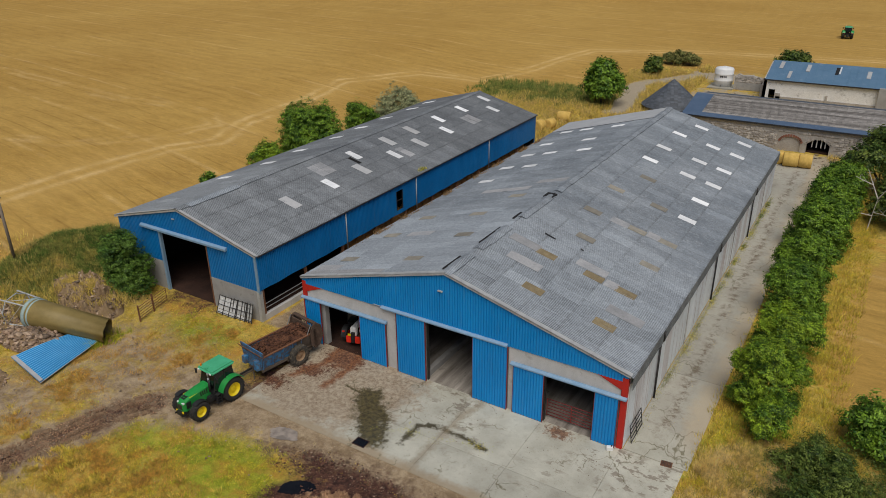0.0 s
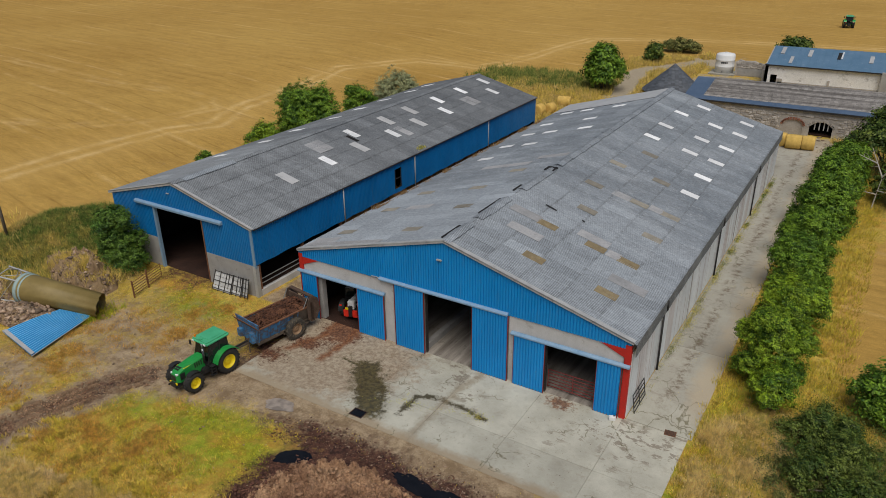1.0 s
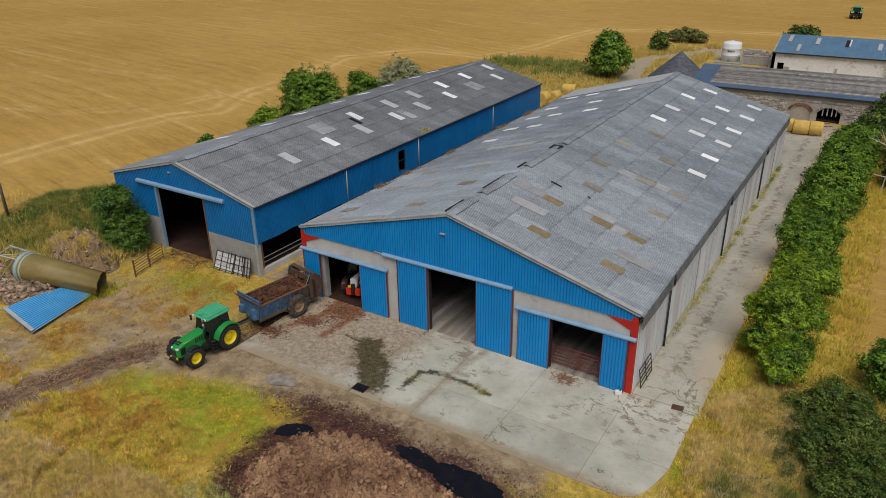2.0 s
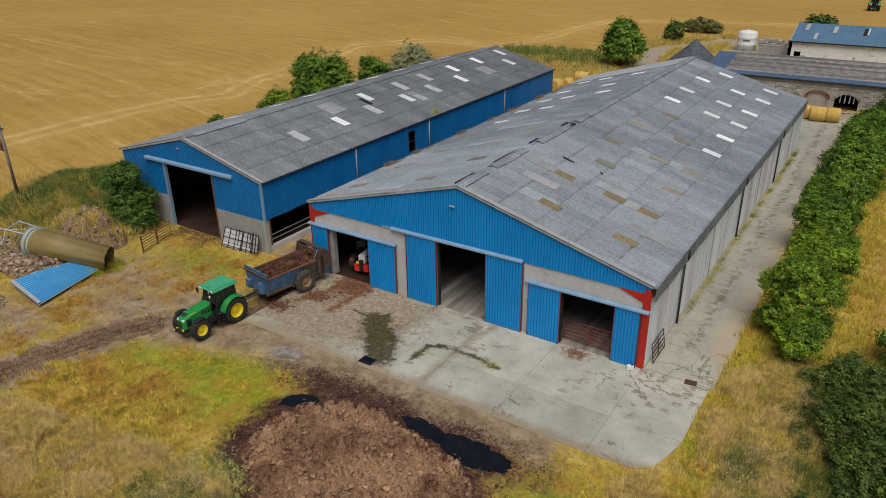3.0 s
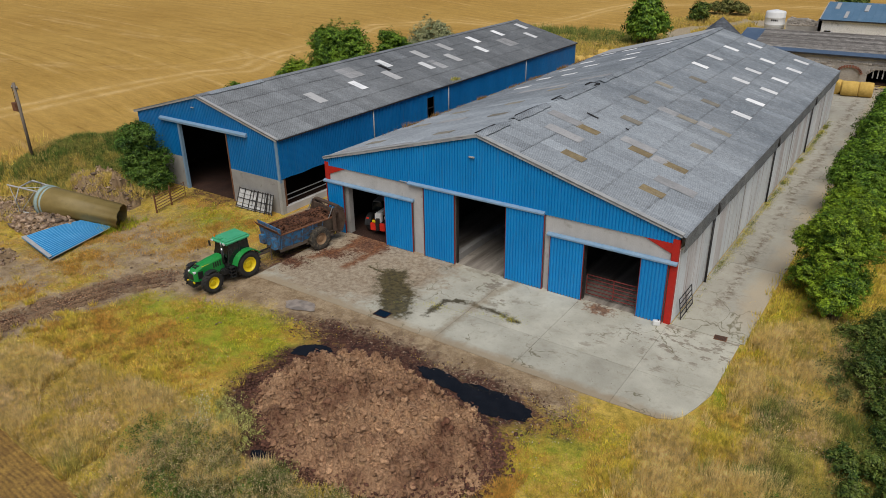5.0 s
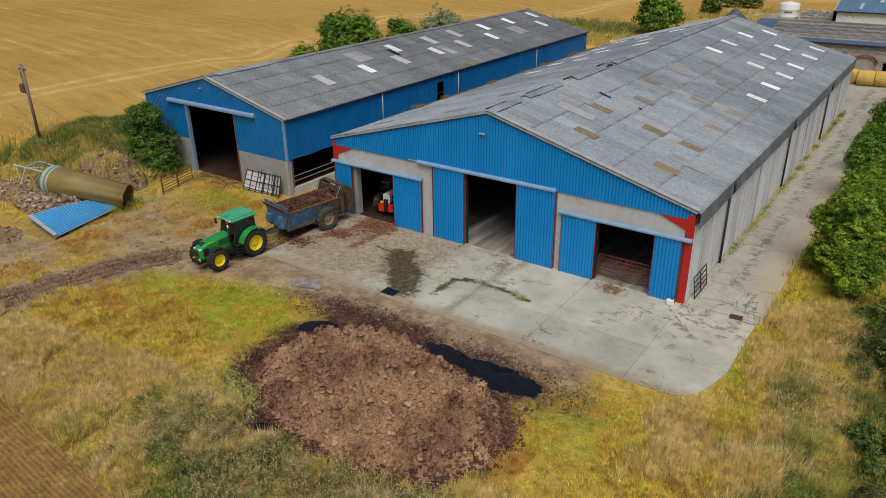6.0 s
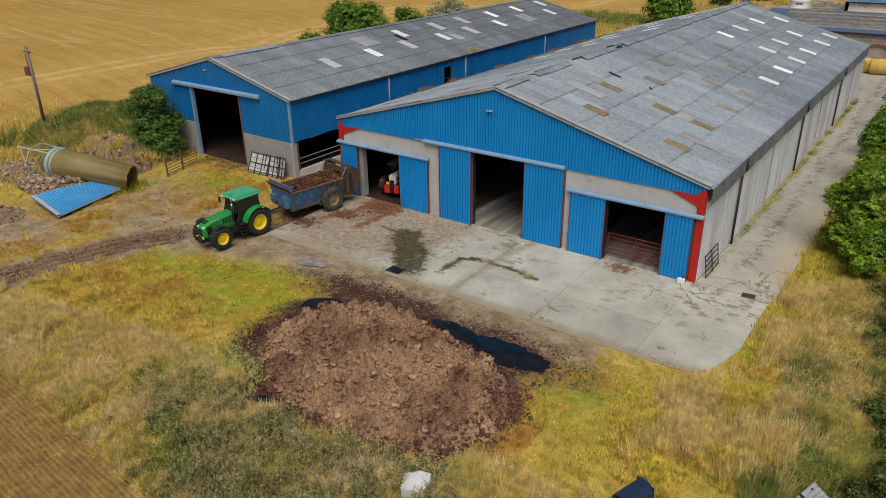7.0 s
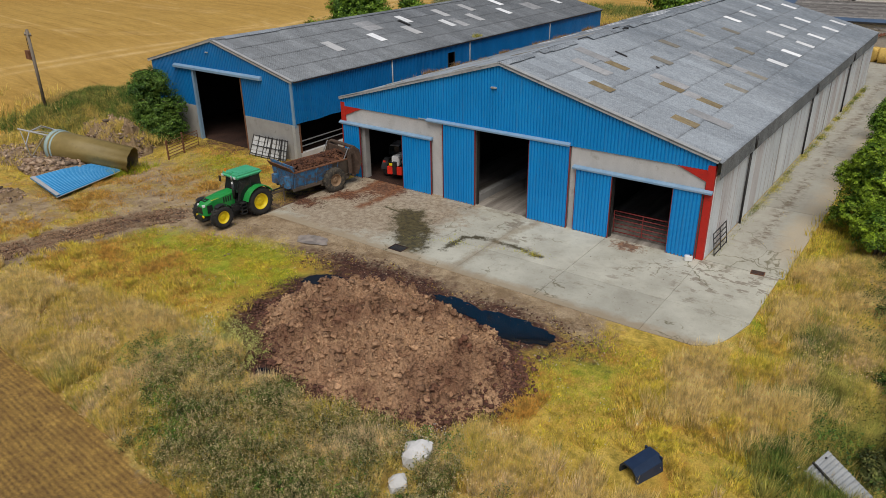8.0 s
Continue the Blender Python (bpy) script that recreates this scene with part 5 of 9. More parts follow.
bush("shrub", (11.2, -12.4), scrub(1.7, 2.2, 1.3, 18, 84), 15000, 0.06, M_LEAF_OLIVE, "olive bramble shrub in the tall grass", 84, 4, "shrub")
bush("shrub", (15.0, -10.5), scrub(2.6, 2.9, 1.8, 18, 78), 18000, 0.09, M_LEAF_DARK, "low dark bramble shrub in the rough grass", 78, 4, "shrub")
bush("shrub", (13.2, -15.5), scrub(1.9, 2.1, 1.2, 14, 79), 11000, 0.085, M_LEAF_DARK, "low dark bramble patch in the rough grass", 79, 4, "shrub")
bush("tree", (11.2, 58.5), [(0, 0, 4.6, 2.9), (-2.0, -1.5, 4.2, 2.2), (2.0, 1, 5.2, 2.4), (-1.2, 1.8, 5.6, 2.0), (1.6, -2.6, 3.4, 2.0), (4.2, -1.5, 4.2, 2.4), (-3.4, 1.0, 3.0, 1.6)], 17000, 0.19, M_LEAF_DARK, "dark broad tree overhanging the stone barn", 64, 7, "tree", trunk=0.28)
bush("tree", (14.6, 49.0), [(0, 0, 3.4, 2.8), (-1.8, 1.5, 3.6, 2.0), (1.8, 0, 4.0, 2.4), (-1.0, -2.0, 2.4, 1.9), (-3.0, 0.2, 1.9, 1.6)], 14000, 0.18, M_LEAF_DARK, "dark green tree beside the hedge", 65, 6, "tree", trunk=0.25)
bush("elder_bush", (-44.9, -2.2), lobes(2.7, 2.2, 7.0, 11, 66, 1.0) + [(0, 0, 1.3, 2.2), (-1, 0.3, 0.9, 1.5), (1.1, 0.2, 0.9, 1.5), (0, -0.6, 1.0, 1.6)], 42000, 0.085, M_ELDER, "tall green elder bush against the shed corner", 66, 6)
bush("bush", (-53.2, 32.3), lobes(4.9, 4.9, 8.2, 20, 67), 56000, 0.12, M_LEAF, "large dark green bush behind the blue shed", 67, 6)
bush("bush", (-52.6, 42.0), lobes(2.7, 2.8, 7.4, 10, 69), 22000, 0.13, M_LEAF, "round green bush behind the blue shed", 69, 4)
bush("bush", (-52.3, 23.4), lobes(2.6, 2.6, 6.3, 10, 70), 20000, 0.11, M_LEAF_LIGHT, "low bright green bush behind the blue shed", 70, 4)
bush("bush", (-51.6, 13.6), lobes(1.4, 1.3, 6.2, 6, 71), 7000, 0.12, M_LEAF, "small green bush behind the blue shed", 71, 4)
bush("willow", (-53.0, 51.3), lobes(4.6, 4.6, 6.3, 15, 72), 22000, 0.12, M_LEAF_PALE, "pale grey-green willow scrub behind the shed", 72, 5)
bush("tree", (-31.2, 80.0), [(0, 0, 4.2, 3.0), (0, 0, 5.6, 2.2), (-1.6, 0, 3.2, 2.0), (1.6, 0.4, 3.4, 2.0), (0.4, -1.4, 2.6, 1.8), (0.3, 0, 6.4, 1.2)], 14000, 0.25, M_LEAF, "round full green tree beside the farm track", 73, 6, "tree", trunk=0.2)
bush("bush", (-29.8, 103.2), lobes(1.7, 1.6, 3.6, 6, 74), 4000, 0.26, M_LEAF_DARK, "small dark bush beside the track", 74, 3)
bush("bramble", (-27.5, 114.0), lobes(5.5, 2.4, 1.9, 12, 75), 14000, 0.16, M_WEED, "brown-green bramble bank beside the track", 75, 3)
bush("bush", (-6.4, 113.0), lobes(3.4, 2.4, 4.3, 9, 76), 8000, 0.3, M_LEAF_DARK, "dark bush behind the whitewashed barn", 76, 4)

# bare pale branches by the dark tree
snag = thing("dead_tree", (10.6, 46.5, 0), 0, "bare bleached dead branches among the dark trees", "tree")
rnd = random.Random(9)
for a, b in (((0, 0, 0), (0.3, 0.6, 3.4)), ((0.3, 0.6, 3.4), (-1.2, 2.2, 6.0)), ((0.3, 0.6, 3.4), (1.4, 0.2, 5.6)), ((-0.4, 1.3, 4.6), (-2.2, 1.6, 5.2)), ((0.8, 0.4, 4.4), (2.3, -1.2, 4.2)), ((0.15, 0.3, 2.0), (1.9, -1.6, 2.4)), ((0.15, 0.3, 1.6), (-1.5, -1.0, 2.2))):
    bm = bmesh.new()
    rod(bm, a, b, 0.075, 6, 0.02)
    for k in range(5):
        s = Vector(a).lerp(Vector(b), 0.35 + 0.13 * k)
        rod(bm, s, s + Vector((rnd.uniform(-0.8, 0.8), rnd.uniform(-0.8, 0.8), rnd.uniform(0.0, 0.8))), 0.025, 4, 0.006)
    part("branch", bm, M_DEADWOOD, snag)


def thin_out(rng, n, x0, x1, y0, y1, dens, apart):
    """Scattered places by density; with a spacing, each cell of a fine grid takes one at most."""
    pts, cells, tries = [], set(), 0
    while len(pts) < n and tries < 400 * n:
        tries += 1
        x, y = rng.uniform(x0, x1), rng.uniform(y0, y1)
        if rng.random() < dens(x, y):
            if apart:
                cell = (math.floor(x / apart), math.floor(y / apart + 0.5 * (math.floor(x / apart) % 2)))
                if cell in cells:
                    continue
                cells.add(cell)
            pts.append((x, y))
    return pts


def tufts(name, label, n, sampler, height, blades, spread, width, material, seed, lean=0.7, category="grass", apart=0.0, ground=gz):
    """Grass as tufts of narrow blades; the sampler returns how likely a tuft is at each x, y of a box."""
    rng = np.random.default_rng(seed)
    x0, x1, y0, y1, dens = sampler
    xs, ys = zip(*thin_out(rng, n, x0, x1, y0, y1, dens, apart))
    x, y = np.repeat(xs, blades), np.repeat(ys, blades)
    m = len(x)
    tall = np.repeat([0.55 + 0.9 * max(0, 0.5 + noise.noise((a * 0.5, b * 0.5, seed))) for a, b in zip(xs, ys)], blades)
    h = rng.uniform(height[0], height[1], m) * tall
    a = rng.uniform(0, 2 * np.pi, m)
    q = rng.random(m) ** 0.6 * spread
    bx, by = x + np.cos(a) * q, y + np.sin(a) * q
    bz = np.array([ground(u, v) for u, v in zip(bx, by)]) - 0.05
    turn = np.repeat(rng.uniform(0, 2 * np.pi, len(xs)), blades) * 0.25 + a * 0.75 + rng.normal(0, 0.5, m)
    side = rng.uniform(0, 2 * np.pi, m)
    sx, sy = np.cos(side) * width / 2, np.sin(side) * width / 2
    tip = np.stack([bx + np.cos(turn) * h * lean * rng.random(m) + 0.12 * h, by + np.sin(turn) * h * lean * rng.random(m), bz + h], 1)
    tri = np.stack([np.stack([bx - sx, by - sy, bz], 1), np.stack([bx + sx, by + sy, bz], 1), tip], 1)
    ob = soup(name, tri.reshape(-1, 3), np.arange(m * 3).reshape(-1, 3), material)
    return tagged(ob, label, category, kind="stuff")


def on_concrete(x, y):
    return -24.8 < x < 4.1 and -8.95 < y < 0 and not (x > 1.2 and x - 1.2 - 8.65 - y > 1.75) or 0 < x < 4.2 and y > 0


def in_shed(x, y):
    return (-48.2 < x < -30.2 and -0.2 < y < 52.6) or (-26 < x < 0.3 and -0.2 < y < 53)


def in_pile(x, y, grow=1.0):
    return (abs(x + 8.9) / (6.9 * grow)) ** 2.5 + (abs(y + 15.9) / (4.75 * grow)) ** 2.5 < 1


def clear(x, y):
    if spot(x, y, 3.4, -17.1, 1.2, 1.0) > 0.5 or along(x, y, TRACK[2:], 1.25) > 0.62:
        return False
    return inside(x, y, YARD) and not on_concrete(x, y) and not in_shed(x, y) and not in_pile(x, y) and all(math.hypot((x - px) / pr, (y - py) / 0.9) > 1 for px, py, pr in POOLS)


def patch(x, y, s, cut):
    return 1.0 if noise.noise((x * s, y * s, 7.7)) > cut else 0.08


BLOCK_GAPS = ((-2.85, -21.5), (-2.65, -22.7))


def weed_bed(x, y):
    if not clear(x, y):
        return 0
    if min(math.hypot(x - bx, (y - by) / 1.5) for bx, by in BLOCK_GAPS) < 0.62:
        return 0
    return max(spot(x, y, -7.2, -23.3, 2.8, 1.5), spot(x, y, -3.9, -23.6, 2.2, 1.3), 0.9 * spot(x, y, -9.7, -22.2, 1.5, 0.9), 0.8 * spot(x, y, -13.4, -22.4, 1.1, 0.7), 0.7 * spot(x, y, -5.0, -21.2, 1.6, 0.6)) * patch(x, y, 0.9, -0.02)


def tall_front(x, y):
    if not clear(x, y) or on_concrete(x, y - 0.6):
        return 0
    if spot(x, y, 8.7, -14.9, 1.0, 0.7) > 0.5 or spot(x, y, 3.4, -17.3, 1.1, 0.9) > 0.5:
        return 0
    if min(math.hypot(x - bx, (y - by) / 1.4) for bx, by in BLOCK_GAPS) < 0.55:
        return 0
    return tall_zone(x, y) * patch(x, y, 0.45, -0.18 if x > -13 else -0.4) * (1 - 0.8 * min(1, 1.3 * weed_bed(x, y)))


def turf(x, y):
    if not clear(x, y):
        return 0
    g = soils(x, y)
    return max(0.03, 1.0 - 1.3 * max(g[2], g[3], g[4])) * patch(x, y, 0.6, -0.25)


def turf_green(x, y):
    return soils(x, y)[1] * 0.9 if clear(x, y) and max(soils(x, y)[2:5]) < 0.6 else 0


tufts("rough_grass", "tall dry straw-coloured rough grass going to seed", 6800, (-40, 16, -27.5, 8, tall_front), (0.25, 0.62), 84, 0.18, 0.027, M_STRAW, 1, 0.65, apart=0.21)
tufts("grass_clump", "large pale clumps of dry grass", 1500, (-40, 16, -27, 8, lambda x, y: tall_front(x, y) * patch(x, y, 0.9, 0.05)), (0.35, 0.75), 64, 0.23, 0.028, M_GOLD, 21, 0.6)
tufts("green_grass", "green grass growing through the dry stems", 3000, (-40, 16, -27, 8, lambda x, y: tall_front(x, y) * patch(x, y, 0.38, 0.1)), (0.25, 0.6), 34, 0.18, 0.028, M_SAGE, 22, 0.7)
tufts("seeding_grass", "pinkish seeding grass heads above the rough grass", 5200, (-38, 15, -26.5, 4, lambda x, y: tall_front(x, y) * patch(x, y, 0.3, 0.05)), (0.35, 0.7), 30, 0.16, 0.028, M_STRAW_PINK, 2, 0.55)
tufts("grass_clump", "scattered golden grass clumps in the yard grass", 2600, (-40, 14, -21, 4, lambda x, y: (max(0.9 * spot(x, y, 4.0, -11.5, 4.5, 4.0) * max(0.0, min(1.0, (x - 0.5) / 2.5)), 0.8 * spot(x, y, 7, -4, 2.2, 6), 0.5 * spot(x, y, -24, -19.5, 6, 1.6), 0.35 * spot(x, y, -6, -20.3, 5, 0.8)) if clear(x, y) else 0) * patch(x, y, 0.9, 0.0)), (0.15, 0.45), 34, 0.25, 0.04, M_GOLD, 23, 0.9)
tufts("green_grass", "tall green grass beside the brambles", 900, (5, 15, -16, 2, lambda x, y: max(spot(x, y, 10, -10, 2.5, 3.5), 0.6 * spot(x, y, 11, -4, 2, 4)) * patch(x, y, 0.5, -0.1)), (0.4, 0.75), 44, 0.25, 0.03, M_SAGE, 24, 0.6)
tufts("pale_straw", "bleached tall straw grass standing in dense stands", 3600, (-34, 12, -27, 4, lambda x, y: (max(spot(x, y, -24.5, -22.6, 5.5, 1.7), spot(x, y, -18.0, -21.0, 2.2, 1.0), 0.8 * spot(x, y, -11.2, -22.0, 1.3, 0.9), 0.9 * spot(x, y, 0.6, -20.4, 2.6, 1.3), 0.6 * spot(x, y, 7.0, -1.6, 1.2, 2.4), 0.3 * spot(x, y, 4.6, -10.8, 2.2, 1.6)) if tall_front(x, y) > 0.3 or x > 2 and clear(x, y) else 0) * patch(x, y, 0.7, -0.15)), (0.4, 0.78), 44, 0.22, 0.026, M_STRAW_PALE, 27, 0.5, apart=0.2)
tufts("green_grass", "grey-green coarse grass at the foot of the brambles", 1500, (6, 12, -16, 1, lambda x, y: max(spot(x, y, 8.6, -9.5, 1.6, 4.5), 0.7 * spot(x, y, 9.2, -3.6, 1.2, 2.5)) * patch(x, y, 0.6, -0.1) if clear(x, y) else 0), (0.3, 0.65), 40, 0.24, 0.03, M_REED, 28, 0.7)
tufts("turf", "short worn yellowing grass in the yard", 30000, (-62, 14, -26, 5, turf), (0.04, 0.14), 8, 0.24, 0.032, M_TURF, 3, 1.0)
tufts("green_turf", "short green grass patches in the yard", 9000, (-62, 12, -24, 10, turf_green), (0.06, 0.15), 10, 0.24, 0.032, M_TURF_GREEN, 4, 0.9)
M_RUSSET = leaf_material("russet_grass", (0.46, 0.24, 0.045), (0.80, 0.48, 0.13), (0.62, 0.34, 0.06), 0.8, 0.35, 0.75, dull=0.7)
tufts("russet_turf", "russet dry grass between the dirt patches", 5200, (-50, -1, -26, 2, lambda x, y: max(spot(x, y, -36.5, -12.0, 3.2, 2.6), 0.8 * spot(x, y, -33, -9, 2.5, 4.0), 0.8 * spot(x, y, -31.5, -2.4, 1.6, 0.9), 0.7 * spot(x, y, -30, -18.5, 7, 2.0), 0.8 * spot(x, y, -0.6, -16.5, 2.0, 2.2), 0.6 * spot(x, y, -24, -17, 3, 1.6)) * patch(x, y, 0.7, -0.1) * max(0.0, 1.0 - 1.3 * max(soils(x, y)[2:4])) if clear(x, y) else 0), (0.08, 0.26), 10, 0.22, 0.03, M_RUSSET, 25, 0.9)
tufts("reed", "green reedy grass bank behind the elder bush", 7000, (-60, -45, -9, 9, lambda x, y: 0 if in_shed(x, y) or not inside(x, y, YARD) else max(spot(x, y, -53.5, -0.6, 4.6, 3.6), 0.8 * spot(x, y, -56.2, -5.5, 2.4, 2.6))), (0.3, 0.7), 12, 0.35, 0.05, M_REED, 5)
tufts("field_edge_grass", "dry uncut grass along the edge of the stubble", 5200, (-66, -44, -24, 66, lambda x, y: (1.0 if -52.5 < x < -48.4 and y > 5 else 0.8 * spot(x, y, -53.5, -10, 5, 3.0) if y < 5 else 0) * patch(x, y, 0.4, -0.2)), (0.35, 0.8), 8, 0.4, 0.07, M_STRAW, 6)
tufts("bank_grass", "dry straw grass standing among the reeds of the bank", 1500, (-58, -46, -9, 6, lambda x, y: (max(spot(x, y, -53.0, -5.5, 3.6, 1.8), 0.7 * spot(x, y, -50.0, -2.4, 2.0, 1.6), 0.25 * spot(x, y, -54, 1, 4, 3)) if inside(x, y, YARD) and not in_shed(x, y) else 0) * patch(x, y, 0.6, -0.05)), (0.3, 0.75), 16, 0.3, 0.035, M_STRAW, 26, 0.6)
tufts("far_grass", "brown and yellow uncut grass behind the sheds", 7000, (-62, -20, 56, 116, lambda x, y: 0 if not inside(x, y, YARD) or along(x, y, LANE, 1.8) > 0.5 else patch(x, y, 0.25, -0.3)), (0.5, 1.1), 8, 0.5, 0.10, M_STRAW, 7)
tufts("far_reed", "green uncut grass strip along the field edge", 2600, (-56, -30, 76, 90, lambda x, y: spot(x, y, -42, 83, 9, 3.5)), (0.5, 1.1), 8, 0.5, 0.10, M_REED, 8)
tufts("verge_grass", "dry grass verge below the hedge", 3800, (3.9, 11.5, -6, 58, lambda x, y: 0.9 if (4.3 < x < 5.6 or x > 8.6) else 0.3), (0.2, 0.6), 8, 0.3, 0.05, M_TURF, 9)
tufts("wall_weed", "yellow-green weeds along the foot of the shed wall", 3800, (0.26, 0.85, 0.3, 52, lambda x, y: (0.9 if x < 0.5 else 0.15) * patch(x, y * 0.4, 0.7, -0.35)), (0.05, 0.22), 7, 0.13, 0.03, M_SAGE, 10)
tufts("wall_weed", "green weeds along the foot of the shed wall", 2000, (0.26, 0.8, 0.3, 52, lambda x, y: (0.9 if x < 0.5 else 0.12) * patch(x, y * 0.5, 0.7, -0.1)), (0.05, 0.24), 7, 0.13, 0.03, M_REED, 16)
tufts("gap_weed", "tall dead brown weeds between the two sheds", 2600, (-30.4, -26.2, 0.5, 53, lambda x, y: (1.0 if x < -29.2 and y > 10 else 0.3 if y > 7 else 0.0)), (0.9, 1.9), 9, 0.4, 0.09, M_BROWN, 12)
tufts("drain_weed", "weeds rooted in the broken drain channel", 260, (-16, -6.5, -7, -3.6, lambda x, y: max(spot(x, y, -11.7, -5.5, 0.8, 0.35), spot(x, y, -7.7, -4.4, 0.7, 0.3), 0.7 * along(x, y, [(-15.2, -6.6), (-11.7, -5.4), (-7.6, -4.3)], 0.10) ** 4)), (0.05, 0.2), 7, 0.14, 0.035, M_TURF_GREEN, 13)
tufts("lane_weed", "dry weeds and grass in the cracks of the lane", 700, (0.4, 4.1, 0, 54, lambda x, y: max(0.9 if abs(x - 2.1) < 0.12 and noise.noise((y * 0.4, 1, 1)) > 0 else 0, 0.8 if abs(x - 4.0) < 0.2 else 0, 0.7 if abs((y + 0.0) % 5) < 0.12 and noise.noise((x, y, 4)) > 0 else 0)), (0.03, 0.14), 6, 0.16, 0.035, M_TURF, 14)
tufts("roof_moss", "moss and dry grass rooted along the roof eave", 420, (-25.75, -25.35, 6, 44, lambda x, y: 0.9 * patch(y, 3.0, 0.8, 0.0)), (0.1, 0.4), 7, 0.16, 0.04, M_BROWN, 18, 0.7, ground=lambda x, y: broof(x) + 0.06)
tufts("roof_moss", "yellow moss cushion on the narrow shed eave", 26, (-31.0, -30.75, 24.0, 25.2, lambda x, y: 1.0), (0.08, 0.25), 14, 0.2, 0.04, M_SAGE, 19, 0.7, ground=lambda x, y: lroof(x) + 0.05)
tufts("silo_weed", "green weeds round the broken end of the silo", 90, (-41, -38.6, -10.2, -6.6, lambda x, y: max(spot(x, y, -39.3, -8.1, 0.5, 0.9), spot(x, y, -40.6, -9.6, 1.0, 0.3))), (0.25, 0.6), 12, 0.22, 0.05, M_TURF_GREEN, 20, 0.7)
tufts("barn_weed", "uncut dry grass before the stone barn", 1300, (-16, 22, 56, 69, lambda x, y: 0.9 if (y > 67.4 and (x > 4.6 or x < -6)) or x > 6 else 0.06 if y > 68 else 0), (0.3, 0.8), 8, 0.4, 0.08, M_STRAW, 15)


def weeds(name, label, n, sampler, size, leaves, leaf, material, seed, squash=1.0, apart=0.0):
    """Knee-high broad-leaved weeds: a mound of small leaves for each plant, no two nearer than apart."""
    rng = np.random.default_rng(seed)
    x0, x1, y0, y1, dens = sampler
    pts = thin_out(rng, n, x0, x1, y0, y1, dens, apart)
    pts = [(x, y, gz(x, y)) for x, y in pts]
    n = len(pts)
    c = np.repeat(np.array(pts), leaves, 0)
    m = len(c)
    s = np.repeat(rng.uniform(size[0], size[1], n), leaves)
    d = rng.normal(size=(m, 3))
    d /= np.linalg.norm(d, axis=1)[:, None]
    d[:, 2] = np.abs(d[:, 2]) * 1.5 * squash
    p = c + d * (s * rng.random(m) ** 0.25)[:, None]
    nrm = d + rng.normal(size=(m, 3)) * 0.45
    t = np.cross(nrm, rng.normal(size=(m, 3)))
    t /= np.linalg.norm(t, axis=1)[:, None]
    b = np.cross(nrm / np.linalg.norm(nrm, axis=1)[:, None], t)
    l = (leaf * rng.uniform(0.6, 1.4, m))[:, None]
    quad = np.stack([p - t * l, p - b * l * 0.4, p + t * l, p + b * l * 0.4], 1)
    return tagged(soup(name, quad.reshape(-1, 3), np.arange(m * 4).reshape(-1, 4), material), label, "weeds", kind="stuff")


def spires(label, head_label, n, sampler, height, stems, material, head_material, seed, apart):
    """Upright weeds: stems clothed in small leaves, each ending in a narrow head of seeds."""
    rng = np.random.default_rng(seed)
    x0, x1, y0, y1, dens = sampler
    pts = np.array([(x, y, gz(x, y)) for x, y in thin_out(rng, n, x0, x1, y0, y1, dens, apart)])
    foot = np.repeat(pts, stems, 0)
    k = len(foot)
    foot[:, :2] += rng.normal(0, 0.16, (k, 2))
    tall = np.repeat(rng.uniform(height[0], height[1], len(pts)), stems) * rng.uniform(0.7, 1.15, k)
    lean = np.concatenate([rng.normal(0, 0.16, (k, 2)), np.ones((k, 1))], 1) * tall[:, None]
    for name, text, each, lo, hi, wide, leaf, mt in (("weed_bed", label, 26, 0.12, 0.86, 0.085, 0.042, material), ("seed_spike", head_label, 9, 0.80, 1.06, 0.030, 0.026, head_material)):
        m = k * each
        u = rng.uniform(lo, hi, m)
        p = np.repeat(foot, each, 0) + np.repeat(lean, each, 0) * u[:, None] + rng.normal(0, 1, (m, 3)) * np.array([1, 1, 0.3]) * (wide * (1.25 - 0.6 * u))[:, None]
        nrm = rng.normal(size=(m, 3)) + np.array([0, 0, 0.9])
        nrm /= np.linalg.norm(nrm, axis=1)[:, None]
        t = np.cross(nrm, rng.normal(size=(m, 3)))
        t /= np.linalg.norm(t, axis=1)[:, None]
        b = np.cross(nrm, t)
        l = (leaf * rng.uniform(0.6, 1.4, m))[:, None]
        quad = np.stack([p - t * l, p - b * l * 0.42, p + t * l, p + b * l * 0.42], 1)
        tagged(soup(name, quad.reshape(-1, 3), np.arange(m * 4).reshape(-1, 4), mt), text, "weeds", kind="stuff")


spires("dark olive leafy weeds standing between the dry grass", "beige seed spikes on top of the knee-high weeds", 900, (-18, 2, -27, -18, weed_bed), (0.32, 1.05), 10, M_WEED, M_WEED_HEAD, 31, 0.27)
weeds("nettle_patch", "dark green nettles among the dry grass", 420, (-22, 16, -26.5, 5, lambda x, y: max(spot(x, y, -15.4, -22.4, 0.9, 0.6), 0.9 * spot(x, y, -14.4, -21.7, 0.7, 0.5), spot(x, y, -12.7, -24.1, 0.6, 0.4), 0.9 * spot(x, y, -10.9, -25.1, 0.6, 0.4), 0.8 * spot(x, y, 8.6, -12.4, 0.7, 0.5), 0.5 * spot(x, y, -2.3, -20.3, 0.6, 0.4), 0.10 * weed_bed(x, y)) if clear(x, y) else 0), (0.22, 0.5), 90, 0.05, M_ELDER, 32, 1.3, apart=0.24)
